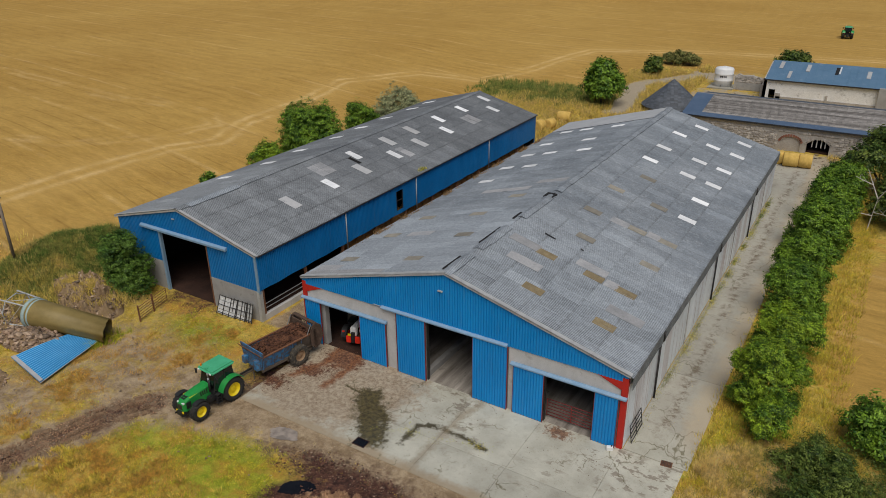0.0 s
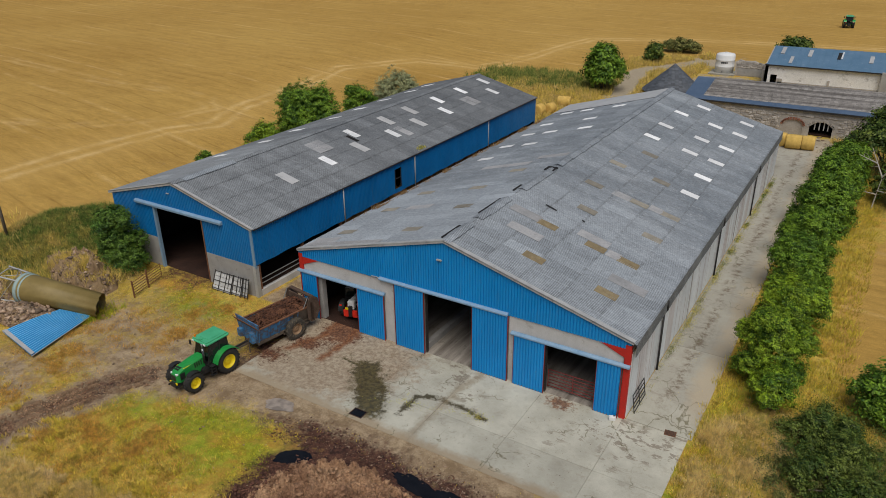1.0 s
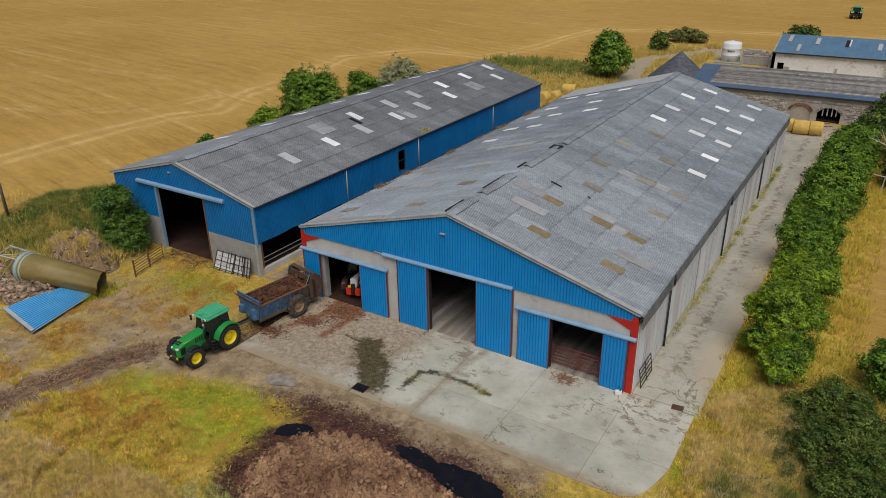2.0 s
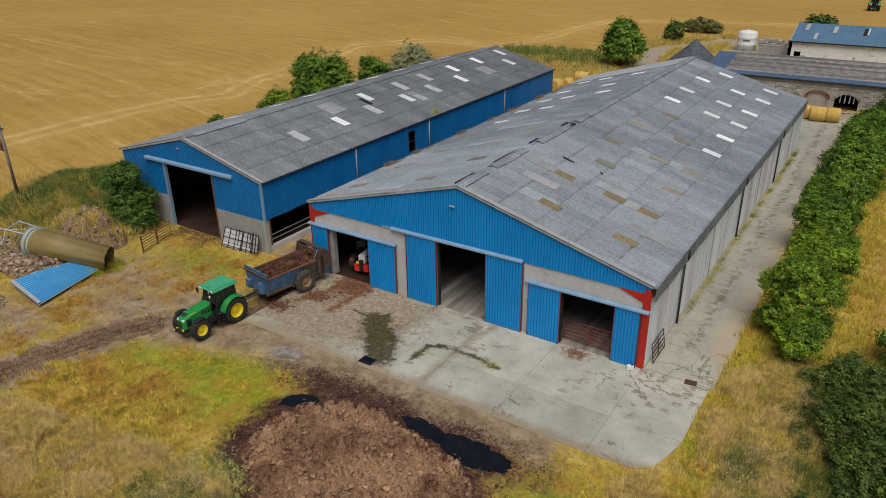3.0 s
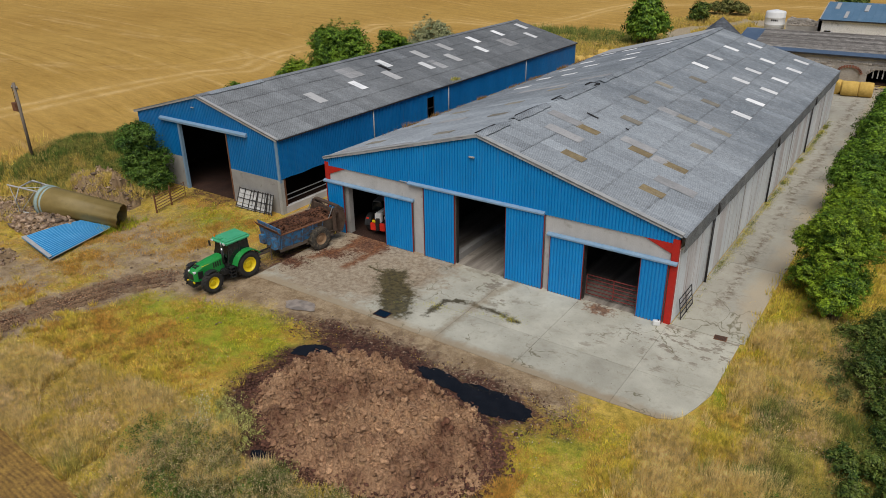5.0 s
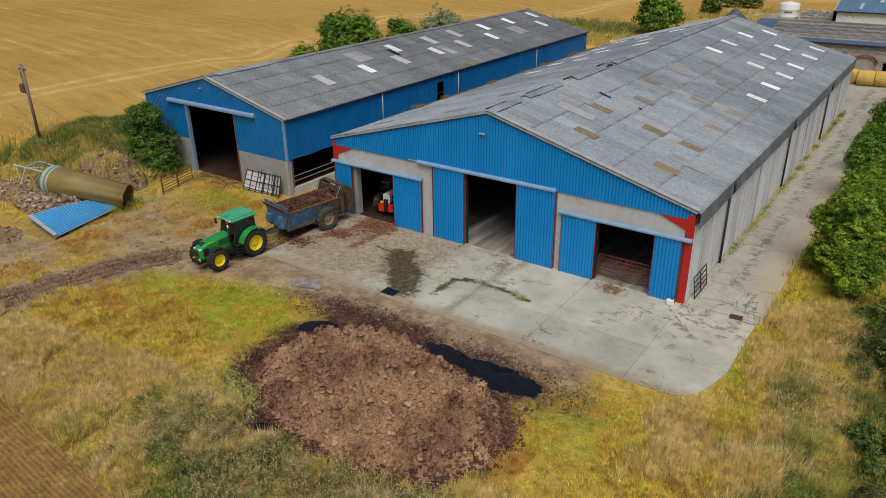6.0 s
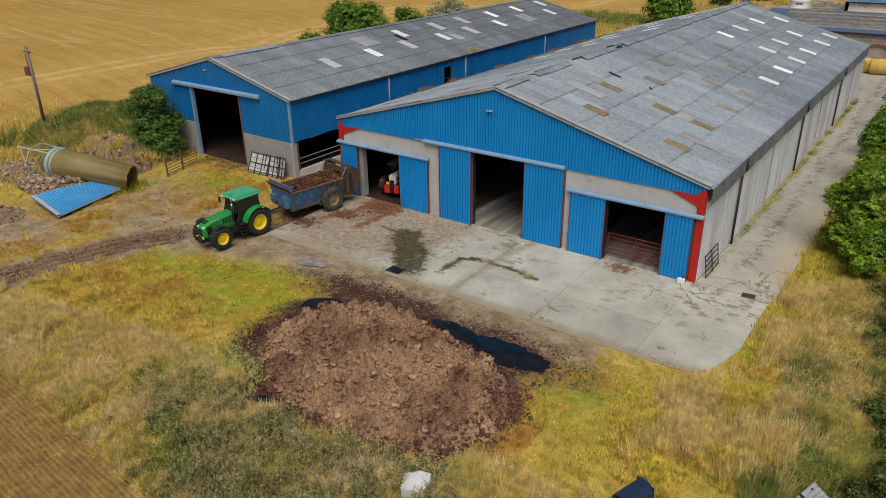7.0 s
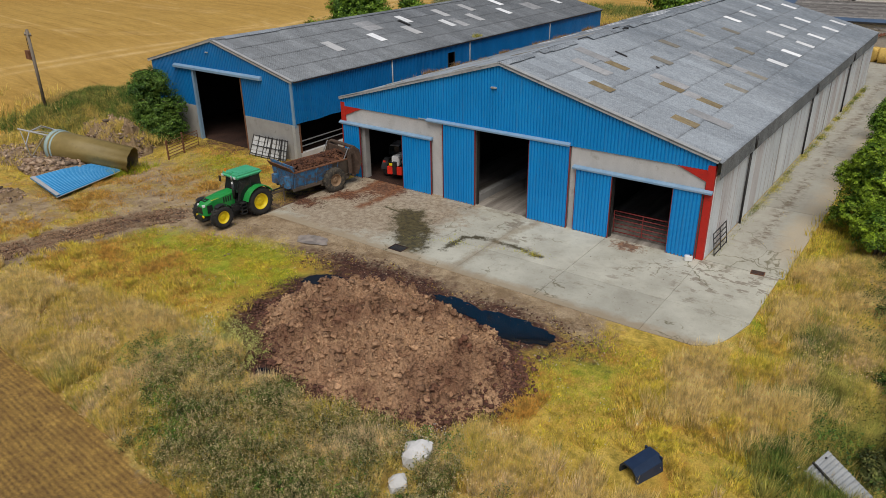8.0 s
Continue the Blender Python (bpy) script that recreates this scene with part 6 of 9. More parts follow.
weeds("bramble_patch", "dark green brambles at the edge of the rough grass", 1100, (8, 18, -16, 7, lambda x, y: max(0.9 * spot(x, y, 11.8, 0.8, 2.6, 3.6), max(0.0, min(1.0, (x - 9.9) / 2.0)) * patch(x, y, 0.5, -0.1))), (0.45, 1.0), 130, 0.055, M_LEAF_DARK, 37)
weeds("seed_head", "pale seed heads standing above the dry grass", 3000, (-40, 16, -27, 8, lambda x, y: tall_front(x, y) * patch(x, y, 0.5, -0.05)), (0.3, 0.62), 13, 0.04, M_STRAW_PINK, 35)
weeds("seed_head", "golden seed heads standing above the dry grass", 4200, (-40, 16, -27, 8, lambda x, y: tall_front(x, y) * patch(x, y, 0.7, 0.0)), (0.25, 0.55), 14, 0.035, M_STRAW, 36)
weeds("flower_patch", "pale yellow-green flowering weeds beside the muck heap", 260, (-17, -9, -22, -17, lambda x, y: max(spot(x, y, -14.6, -19.6, 1.3, 0.8), 0.8 * spot(x, y, -9.8, -20.8, 0.7, 0.4))), (0.15, 0.35), 60, 0.034, M_FLOWER_Y, 33)
weeds("daisy", "small white daisies scattered through the grass", 1100, (-26, 8, -24, -11, lambda x, y: (max(spot(x, y, -14.2, -19.6, 1.8, 1.0), 0.03 * patch(x, y, 0.9, 0.25), spot(x, y, -3, -20, 1.6, 0.8)) if clear(x, y) and max(soils(x, y)[2:4]) < 0.35 else 0)), (0.25, 0.5), 3, 0.03, M_FLOWER, 34)


# ---- stones, clods and heaps ----
def lumps(name, pts, material, seed, flat_by=0.7, parent=None, fine=1, ragged=0.26):
    """Broken lumps: jittered many-sided stones, one for each (x, y, z, size)."""
    rng = np.random.default_rng(seed)
    bm = bmesh.new()
    bmesh.ops.create_icosphere(bm, subdivisions=fine, radius=1)
    co = np.array([v.co[:] for v in bm.verts])
    fa = np.array([[v.index for v in f.verts] for f in bm.faces])
    bm.free()
    pts = np.asarray(pts, float)
    k = len(co)
    j = co[None] * (1 + rng.normal(0, ragged, (len(pts), k, 1)))
    j = j * (pts[:, 3, None, None] * rng.uniform(0.6, 1.25, (len(pts), 1, 3)) * np.array([1, 1, flat_by]))
    a = rng.uniform(0, 6.28, len(pts))
    c, s = np.cos(a)[:, None], np.sin(a)[:, None]
    j = np.stack([j[..., 0] * c - j[..., 1] * s, j[..., 0] * s + j[..., 1] * c, j[..., 2]], -1) + pts[:, None, :3]
    f = fa[None] + (np.arange(len(pts)) * k)[:, None, None]
    return soup(name, j.reshape(-1, 3), f.reshape(-1, 3), material, parent)


M_MUCK = surf("farmyard_muck", (0.155, 0.068, 0.04), (0.52, 0.325, 0.185), 0.5, 10, 1.5, 0.95, bump=1.0, dist=0.12, dirt=(0.50, 0.34, 0.17), dirt_lo=0.58)
M_CLOD = surf("muck_clod", (0.15, 0.064, 0.037), (0.55, 0.34, 0.195), 0.5, 14, 1.2, 0.95, bump=1.0, dist=0.06, rand="island", spread=0.5)
M_MUCK_DARK = surf("wet_muck", (0.05, 0.018, 0.012), (0.17, 0.075, 0.046), 2.0, 14, 0.6, 0.75, bump=0.8, dist=0.04, rand="island", spread=0.7)
M_RUBBLE = surf("field_stone", (0.16, 0.095, 0.06), (0.40, 0.30, 0.215), 2.2, 12, 0.8, 0.9, rand="island", spread=1.2)
M_EARTH = surf("tipped_earth", (0.18, 0.115, 0.062), (0.32, 0.225, 0.125), 1.0, 10, 0.6, 0.95, bump=0.9, dist=0.06, dirt=(0.33, 0.255, 0.15))


def heap_height(u, v, seed):
    """A rough dome over the unit disc."""
    r = (abs(u) ** 2.5 + abs(v) ** 2.5) ** 0.4
    r *= 1 + 0.12 * noise.noise((u * 1.6, v * 1.6, seed))
    return max(0.0, 1 - r ** 2.2)


def heap(kind, label, category, centre, half, turn, height, material, clods, clod_size, clod_material, seed, grid=(150, 100), rough=0.16, big=0):
    cx, cy = centre
    ob = thing(kind, (cx, cy, gz(cx, cy)), turn, label, category)
    nx, ny = grid
    vs = []
    def top(u, v):
        x, y = u * half[0], v * half[1]
        h = heap_height(u, v, seed)
        k = min(1, h * 4)
        lump = rough * noise.fractal((x * 1.1, y * 1.1, seed), 0.6, 2.1, 6) + rough * 0.8 * abs(noise.noise((x * 2.2, y * 2.2, seed + 3))) + rough * 0.7 * (0.5 - noise.voronoi((x * 2.1 + 0.6 * noise.noise((x * 3, y * 3, 1)), y * 2.1, seed))[0][0]) + rough * 0.5 * (0.5 - noise.voronoi((x * 4.6, y * 4.6 + 0.5 * noise.noise((x * 6, y * 6, 2)), seed + 2))[0][0])
        return height * h ** 0.85 + k * lump - (0.12 if h <= 0 else 0.02)
    for j in range(ny + 1):
        for i in range(nx + 1):
            u, v = (i / nx * 2 - 1) * 1.12, (j / ny * 2 - 1) * 1.12
            vs.append((u * half[0], v * half[1], top(u, v)))
    w = nx + 1
    fs = [(j * w + i, j * w + i + 1, (j + 1) * w + i + 1, (j + 1) * w + i) for j in range(ny) for i in range(nx)]
    body = soup("heap_body", vs, fs, material, ob)
    body.data.polygons.foreach_set("use_smooth", [True] * len(fs))
    rng = np.random.default_rng(seed)
    pts = []
    for _ in range(clods):
        a, r = rng.uniform(0, 6.28), rng.random() ** 0.5 * 1.05
        u, v = math.cos(a) * r, math.sin(a) * r
        pts.append((u * half[0], v * half[1], max(0, top(u, v)) + 0.01, clod_size * (0.4 + 1.6 * rng.random() ** 3)))
    tagged(lumps("clod", pts, clod_material, seed, 0.7, ob, 1, 0.26 if big else 0.4), kind="stuff")
    if big:
        # large matted clumps half sunk in the top, and wet dark crumbs round the foot
        pts, wet = [], []
        for _ in range(big):
            a, r = rng.uniform(0, 6.28), rng.random() ** 0.5 * 0.99
            u, v = math.cos(a) * r, math.sin(a) * r
            q = 0.05 + 0.13 * rng.random() ** 3.0
            pts.append((u * half[0], v * half[1], max(0, top(u, v)) + q * rng.uniform(-0.35, 0.0), q))
        tagged(lumps("clump", pts, clod_material, seed + 1, 0.6, ob, 2, 0.36), kind="stuff")
        for _ in range(int(big * 1.6)):
            a, r = rng.uniform(0, 6.28), rng.normal(0.99, 0.06)
            u, v = math.copysign(abs(math.cos(a)) ** 0.8, math.cos(a)) * r, math.copysign(abs(math.sin(a)) ** 0.8, math.sin(a)) * r
            q = 0.03 + 0.1 * rng.random() ** 3
            wet.append((u * half[0], v * half[1], max(0, top(u, v)) + q * 0.2, q))
        tagged(lumps("wet_crumb", wet, M_MUCK_DARK, seed + 2, 0.6, ob), kind="stuff")
    return ob


heap("muck_heap", "broad heap of crumbly brown farmyard muck", "muck heap", (-8.75, -16.0), (6.5, 4.1), -7, 1.3, M_MUCK, 20000, 0.034, M_CLOD, 3, (460, 310), 0.52, 3000)
heap("rubble_heap", "heap of broken stones beside the fallen silo", "rubble", (-44.6, -11.6), (3.0, 1.5), 10, 0.8, M_EARTH, 800, 0.15, M_RUBBLE, 5, (60, 40), 0.3)
heap("rubble_heap", "mound of tipped earth, stones and dead brush", "rubble", (-46.8, -5.2), (4.6, 2.4), -15, 1.6, M_EARTH, 800, 0.10, M_RUBBLE, 6, (120, 70), 0.7)
heap("rubble_heap", "low spread of grey stones beside the silo legs", "rubble", (-50.5, -11.0), (3.4, 2.0), 0, 0.5, M_EARTH, 600, 0.13, M_RUBBLE, 8, (60, 40))
heap("rubble_heap", "low earth and stone spill beside the blue sheet", "rubble", (-43.2, -17.0), (2.6, 1.6), 20, 0.3, M_EARTH, 400, 0.09, M_RUBBLE, 9, (50, 34))
tufts("brush", "dry straw and brush on the earth mound", 500, (-52, -42.5, -8, -2.6, lambda x, y: spot(x, y, -46.8, -4.6, 2.6, 1.5)), (0.3, 0.7), 14, 0.5, 0.035, M_STRAW, 17, 0.9, ground=lambda x, y: gz(x, y) + 1.75 * spot(x, y, -46.8, -5.2, 3.6, 1.9))


def strew(name, label, n, dens, area, size, material, seed, lift=0.05):
    rng = np.random.default_rng(seed)
    pts = []
    while len(pts) < n:
        x, y = rng.uniform(area[0], area[1]), rng.uniform(area[2], area[3])
        if rng.random() < dens(x, y):
            pts.append((x, y, gz(x, y) + lift, size * (0.3 + 1.2 * rng.random() ** 3)))
    return tagged(lumps(name, pts, material, seed, 0.22), label, "muck", kind="stuff")


strew("muck_spill", "dark muck dropped on the concrete by the spreader", 2600, lambda x, y: max(spot(x, y, -24.0, -5.7, 0.9, 0.6), spot(x, y, -22.6, -3.4, 1.2, 0.5), 0.8 * spot(x, y, -21.4, -0.9, 1.2, 0.6)), (-26, -17, -8, 0.6), 0.034, M_MUCK_DARK, 51, 0.055)
strew("muck_crumb", "brown crumbs of muck trodden over the yard", 1500, lambda x, y: max(0.9 * spot(x, y, -21, -3, 3.0, 2.6), 0.25 * spot(x, y, -18, -5, 4, 3), 0.12 if y > -8 else 0, 0.6 * spot(x, y, -3.8, -0.6, 1.6, 0.6)), (-25, 0, -8.4, 0.2), 0.022, M_MUCK_DARK, 52)
strew("stone_scatter", "small stones strewn over the muddy ground", 1800, lambda x, y: max(soils(x, y)[2], soils(x, y)[3]) * 0.6 if not on_concrete(x, y) and not in_shed(x, y) and all(math.hypot((x - px) / pr, (y - py) / 1.1) > 1 for px, py, pr in POOLS) else 0, (-48, 4, -24, -2), 0.06, M_RUBBLE, 53, 0.02)


strew("rut_clod", "dark clods churned up along the wheel ruts", 2600, lambda x, y: max(0.0, along(x, y, TRACK[2:], 1.3) - 0.3) * patch(x, y, 0.8, -0.1), (-40, -26, -27, -10), 0.06, M_CLOD, 55, 0.0)


strew("muck_crust", "dark crumbs of muck on the wet mud by the heap", 3600, lambda x, y: (max(0.0, soils(x, y)[3] - 0.25) if not in_pile(x, y, 0.97) else 0) * (0.0 if min(math.hypot((x - px) / pr, (y - py) / 0.75) for px, py, pr in POOLS) < 0.9 else 1.0), (-18, -1, -21, -9.4), 0.055, M_MUCK_DARK, 56, 0.0)
strew("grit", "pale grit and small stones in the mud behind the heap", 1700, lambda x, y: max(spot(x, y, -6, -10.6, 4.5, 0.5), spot(x, y, -3.2, -12.4, 1.2, 0.6), 0.5 * spot(x, y, -12, -10.8, 5, 0.7)), (-18, 0, -13.6, -9.0), 0.04, M_RUBBLE, 57, 0.005)


def tread_prints():
    """Ridges of dried mud pressed up by tyre lugs, in rows along the track."""
    rng = np.random.default_rng(58)
    vs, fs = [], []
    for (ax, ay), (bx, by) in zip(TRACK[2:], TRACK[3:]):
        way = Vector((bx - ax, by - ay, 0))
        ln = way.length
        way.normalize()
        side = Vector((-way.y, way.x, 0))
        for rut in (-1.0, -0.45, 0.35, 0.95):
            for k in range(int(ln / 0.17)):
                if rng.random() < 0.2:
                    continue
                for s in (-1, 1):
                    c = Vector((ax, ay, 0)) + way * (k * 0.17 + rng.uniform(-0.03, 0.03)) + side * (rut + s * 0.13 + rng.uniform(-0.03, 0.03))
                    a = (way * 0.6 + side * s).normalized() * rng.uniform(0.12, 0.17)
                    b = Vector((-a.y, a.x, 0)).normalized() * 0.035
                    z = gz(c.x, c.y) + 0.0
                    n = len(vs)
                    for d in (-a - b, a - b, a + b, -a + b):
                        vs.append((c.x + d.x, c.y + d.y, z - 0.06))
                    for d in (-a * 0.9, a * 0.9):
                        vs.append((c.x + d.x, c.y + d.y, z + rng.uniform(0.05, 0.09)))
                    fs += [(n, n + 1, n + 5, n + 4), (n + 2, n + 3, n + 4, n + 5)]
    return tagged(soup("tread_print", vs, fs, M_RUT), "ridged tyre prints in the dried mud of the track", "tyre tracks", kind="stuff")


M_RUT = surf("rutted_earth", (0.13, 0.075, 0.042), (0.27, 0.175, 0.105), 1.2, 14, 0.6, 0.95, rand="island", spread=0.5)
tread_prints()


# ---- puddles ----
def liquid_material(name, col, rough):
    n = Net(name)
    n.bump(n.noise(6, 3), 0.04, 0.01)
    return n.done(n.mix(n.ramp(n.noise(1.5, 4), 0.4, 0.6), col, tuple(c * 1.6 for c in col)), n.ramp(n.noise(2, 4), 0.3 - rough, 3.0), 0, 0.5)


M_SLURRY = liquid_material("black_slurry", (0.006, 0.006, 0.007), 0.0)
M_PUDDLE = liquid_material("grey_puddle", (0.22, 0.185, 0.155), 0.0)


def puddle(label, cx, cy, rx, ry, turn, material, seed, z=0.03):
    bm = bmesh.new()
    mid = bm.verts.new((0, 0, 0))
    ring = []
    for i in range(56):
        a = 2 * math.pi * i / 56
        r = 1 + 0.30 * noise.noise((math.cos(a) * 1.3, math.sin(a) * 1.3, seed)) + 0.18 * noise.noise((math.cos(a) * 4, math.sin(a) * 4, seed + 9)) + 0.10 * noise.noise((math.cos(a) * 11, math.sin(a) * 11, seed + 4))
        ring.append(bm.verts.new((math.cos(a) * rx * r, math.sin(a) * ry * r, 0)))
    for i in range(56):
        bm.faces.new((mid, ring[i], ring[(i + 1) % 56]))
    ob = part("puddle", bm, material, m=pose(cx, cy, gz(cx, cy) + z, 0.0, 0.0, turn))
    return tagged(ob, label, "puddle", kind="structure")


puddle("black slurry pool seeping from the muck heap", -7.5, -11.35, 1.95, 0.5, -9, M_SLURRY, 2, 0.02)
puddle("black slurry pool seeping from the muck heap", -4.7, -11.55, 1.95, 0.95, -2, M_SLURRY, 12, 0.02)
puddle("small black slurry pool behind the muck heap", -15.25, -13.0, 1.15, 0.55, 35, M_SLURRY, 5, 0.02)
puddle("small dark pool at the foot of the muck heap", -11.0, -20.3, 0.75, 0.45, 10, M_SLURRY, 7, 0.02)
puddle("shallow grey puddle on the dirt", -19.2, -9.75, 1.12, 0.56, 8, M_PUDDLE, 6, 0.03)


# ---- vehicles ----
M_GREEN = surf("tractor_green", (0.016, 0.25, 0.045), (0.024, 0.31, 0.065), 1.5, 30, 0.2, 0.35, spec=0.5, dirt=(0.08, 0.15, 0.06), dirt_lo=0.64)
# tractor green made paler: the sky's sheen on the cab roof, in colour
M_GREEN_SHEEN = surf("tractor_green_sky_sheen", (0.06, 0.38, 0.18), (0.085, 0.46, 0.24), 1.5, 30, 0.2, 0.35, spec=0.5)
M_YELLOW = surf("yellow_rim", (0.78, 0.58, 0.01), (0.85, 0.66, 0.015), 2, 30, 0.15, 0.45, dirt=(0.45, 0.33, 0.08), dirt_lo=0.66)
M_RUBBER = surf("tyre_rubber", (0.018, 0.018, 0.018), (0.04, 0.037, 0.033), 2, 30, 0.5, 0.85, dirt=(0.12, 0.10, 0.07), dirt_lo=0.62)
M_RUBBER_MUDDY = surf("muddy_tyre", (0.035, 0.032, 0.028), (0.08, 0.068, 0.052), 2, 30, 0.5, 0.9, dirt=(0.19, 0.15, 0.10), dirt_lo=0.5)
M_BLACK = surf("black_plastic", (0.015, 0.015, 0.016), (0.03, 0.03, 0.03), 2, 40, 0.3, 0.5)
M_LAMP = surf("clear_lamp", (0.75, 0.76, 0.78), (0.85, 0.85, 0.85), 3, 30, 0.1, 0.15)
M_ORANGE = surf("orange_beacon", (0.8, 0.20, 0.01), (0.85, 0.25, 0.01), 3, 30, 0.1, 0.3)
M_CHROME = surf("exhaust_steel", (0.32, 0.31, 0.30), (0.45, 0.44, 0.42), 3, 30, 0.2, 0.35, 0.8)
M_TRAILER_BLUE = surf("worn_blue_paint", (0.03, 0.17, 0.38), (0.07, 0.25, 0.46), 1.6, 18, 0.4, 0.7, dirt=(0.12, 0.08, 0.055), dirt_lo=0.42)
M_TRAILER_DIRTY = surf("muck_caked_steel", (0.065, 0.047, 0.034), (0.16, 0.125, 0.095), 1.6, 18, 0.5, 0.9, dirt=(0.10, 0.065, 0.04))
M_LOAD = surf("fresh_dung", (0.045, 0.015, 0.008), (0.145, 0.06, 0.028), 2.5, 14, 0.8, 0.85, bump=0.8, dist=0.05, rand="island", spread=0.8, dirt=(0.22, 0.13, 0.055), dirt_lo=0.62)
M_RUST_DARK = surf("dark_rusty_steel", (0.05, 0.03, 0.02), (0.13, 0.085, 0.06), 2.0, 18, 0.5, 0.9, dirt=(0.17, 0.13, 0.10))
M_RIM_DIRTY = surf("dirty_ochre_rim", (0.24, 0.15, 0.085), (0.34, 0.22, 0.125), 2.5, 25, 0.4, 0.8, dirt=(0.13, 0.09, 0.06))
M_WHITE = surf("white_paint", (0.72, 0.72, 0.70), (0.80, 0.80, 0.79), 1.5, 25, 0.15, 0.4, dirt=(0.5, 0.47, 0.42), dirt_lo=0.66)
M_BRIGHT_RED = surf("bright_red_paint", (0.70, 0.03, 0.015), (0.78, 0.04, 0.02), 2, 25, 0.2, 0.4)


def glass_material():
    n = Net("tinted_cab_glass")
    n.b.inputs["Transmission Weight"].default_value = 0.12
    n.b.inputs["IOR"].default_value = 1.45
    return n.done((0.012, 0.018, 0.017), 0.04, 0, 0.5)


M_GLASS = glass_material()


def wheel(parent, at, radius, width, rim_r, tyre_m, rim_m, lugs=20, side=1):
    """A farm wheel that turns about x: lugged tyre, dished rim, hub and bolts."""
    w, sh = width / 2, radius * 0.93
    tyre = part("tyre", lathe(bmesh.new(), [(rim_r, -w * 0.8), (rim_r * 1.12, -w * 0.96), (sh * 0.93, -w), (sh, -w * 0.8), (sh + 0.012, 0), (sh, w * 0.8), (sh * 0.93, w), (rim_r * 1.12, w * 0.96), (rim_r, w * 0.8)], "x", 40), tyre_m, parent, smooth=True, m=Matrix.Translation(at))
    bm = bmesh.new()
    for i in range(lugs * 2):
        s = 1 if i % 2 else -1
        a = math.pi * i / lugs
        pts = []
        for x, da in ((0.0, 0.0), (s * w * 0.98, 0.20)):
            for r in (sh - 0.02, radius if x == 0.0 else radius * 0.985):
                for d in (-0.04, 0.04):
                    ang = a + da + d
                    pts.append(bm.verts.new((x, math.cos(ang) * r, math.sin(ang) * r)))
        for f in ((0, 1, 3, 2), (4, 6, 7, 5), (0, 4, 5, 1), (2, 3, 7, 6), (0, 2, 6, 4), (1, 5, 7, 3)):
            bm.faces.new([pts[k] for k in f])
    part("tread", bm, tyre_m, tyre)
    o = w * side
    rim = part("rim", lathe(bmesh.new(), [(rim_r + 0.015, o * 0.82), (rim_r, o * 0.86), (rim_r * 0.93, o * 0.8), (rim_r * 0.88, o * 0.35), (rim_r * 0.5, o * 0.22), (rim_r * 0.42, o * 0.45), (rim_r * 0.2, o * 0.5), (0.001, o * 0.5), (0.001, -o * 0.5), (rim_r * 0.9, -o * 0.5), (rim_r + 0.015, -o * 0.82)], "x", 32), rim_m, tyre, smooth=True)
    for i in range(8):
        a = 2 * math.pi * i / 8
        c = (o * 0.3, math.cos(a) * rim_r * 0.33, math.sin(a) * rim_r * 0.33)
        part("wheel_bolt", rod(bmesh.new(), c, (o * 0.56, c[1], c[2]), 0.025, 6), rim_m, tyre)
    return tyre


def fender(parent, name, cx, w, cy, cz, r, a0, a1, material, thick=0.05):
    bm = bmesh.new()
    n, rows = 12, []
    for i in range(n + 1):
        a = radians(a0 + (a1 - a0) * i / n)
        c, s = math.cos(a), math.sin(a)
        rows.append([bm.verts.new((cx + dx, cy + c * rr, cz + s * rr)) for dx in (-w / 2, w / 2) for rr in (r, r + thick)])
    for p, q in zip(rows, rows[1:]):
        for k in ((0, 1), (1, 3), (3, 2), (2, 0)):
            bm.faces.new((p[k[0]], p[k[1]], q[k[1]], q[k[0]]))
    for row in (rows[0], rows[-1]):
        bm.faces.new((row[0], row[1], row[3], row[2]))
    return part(name, bm, material, parent)


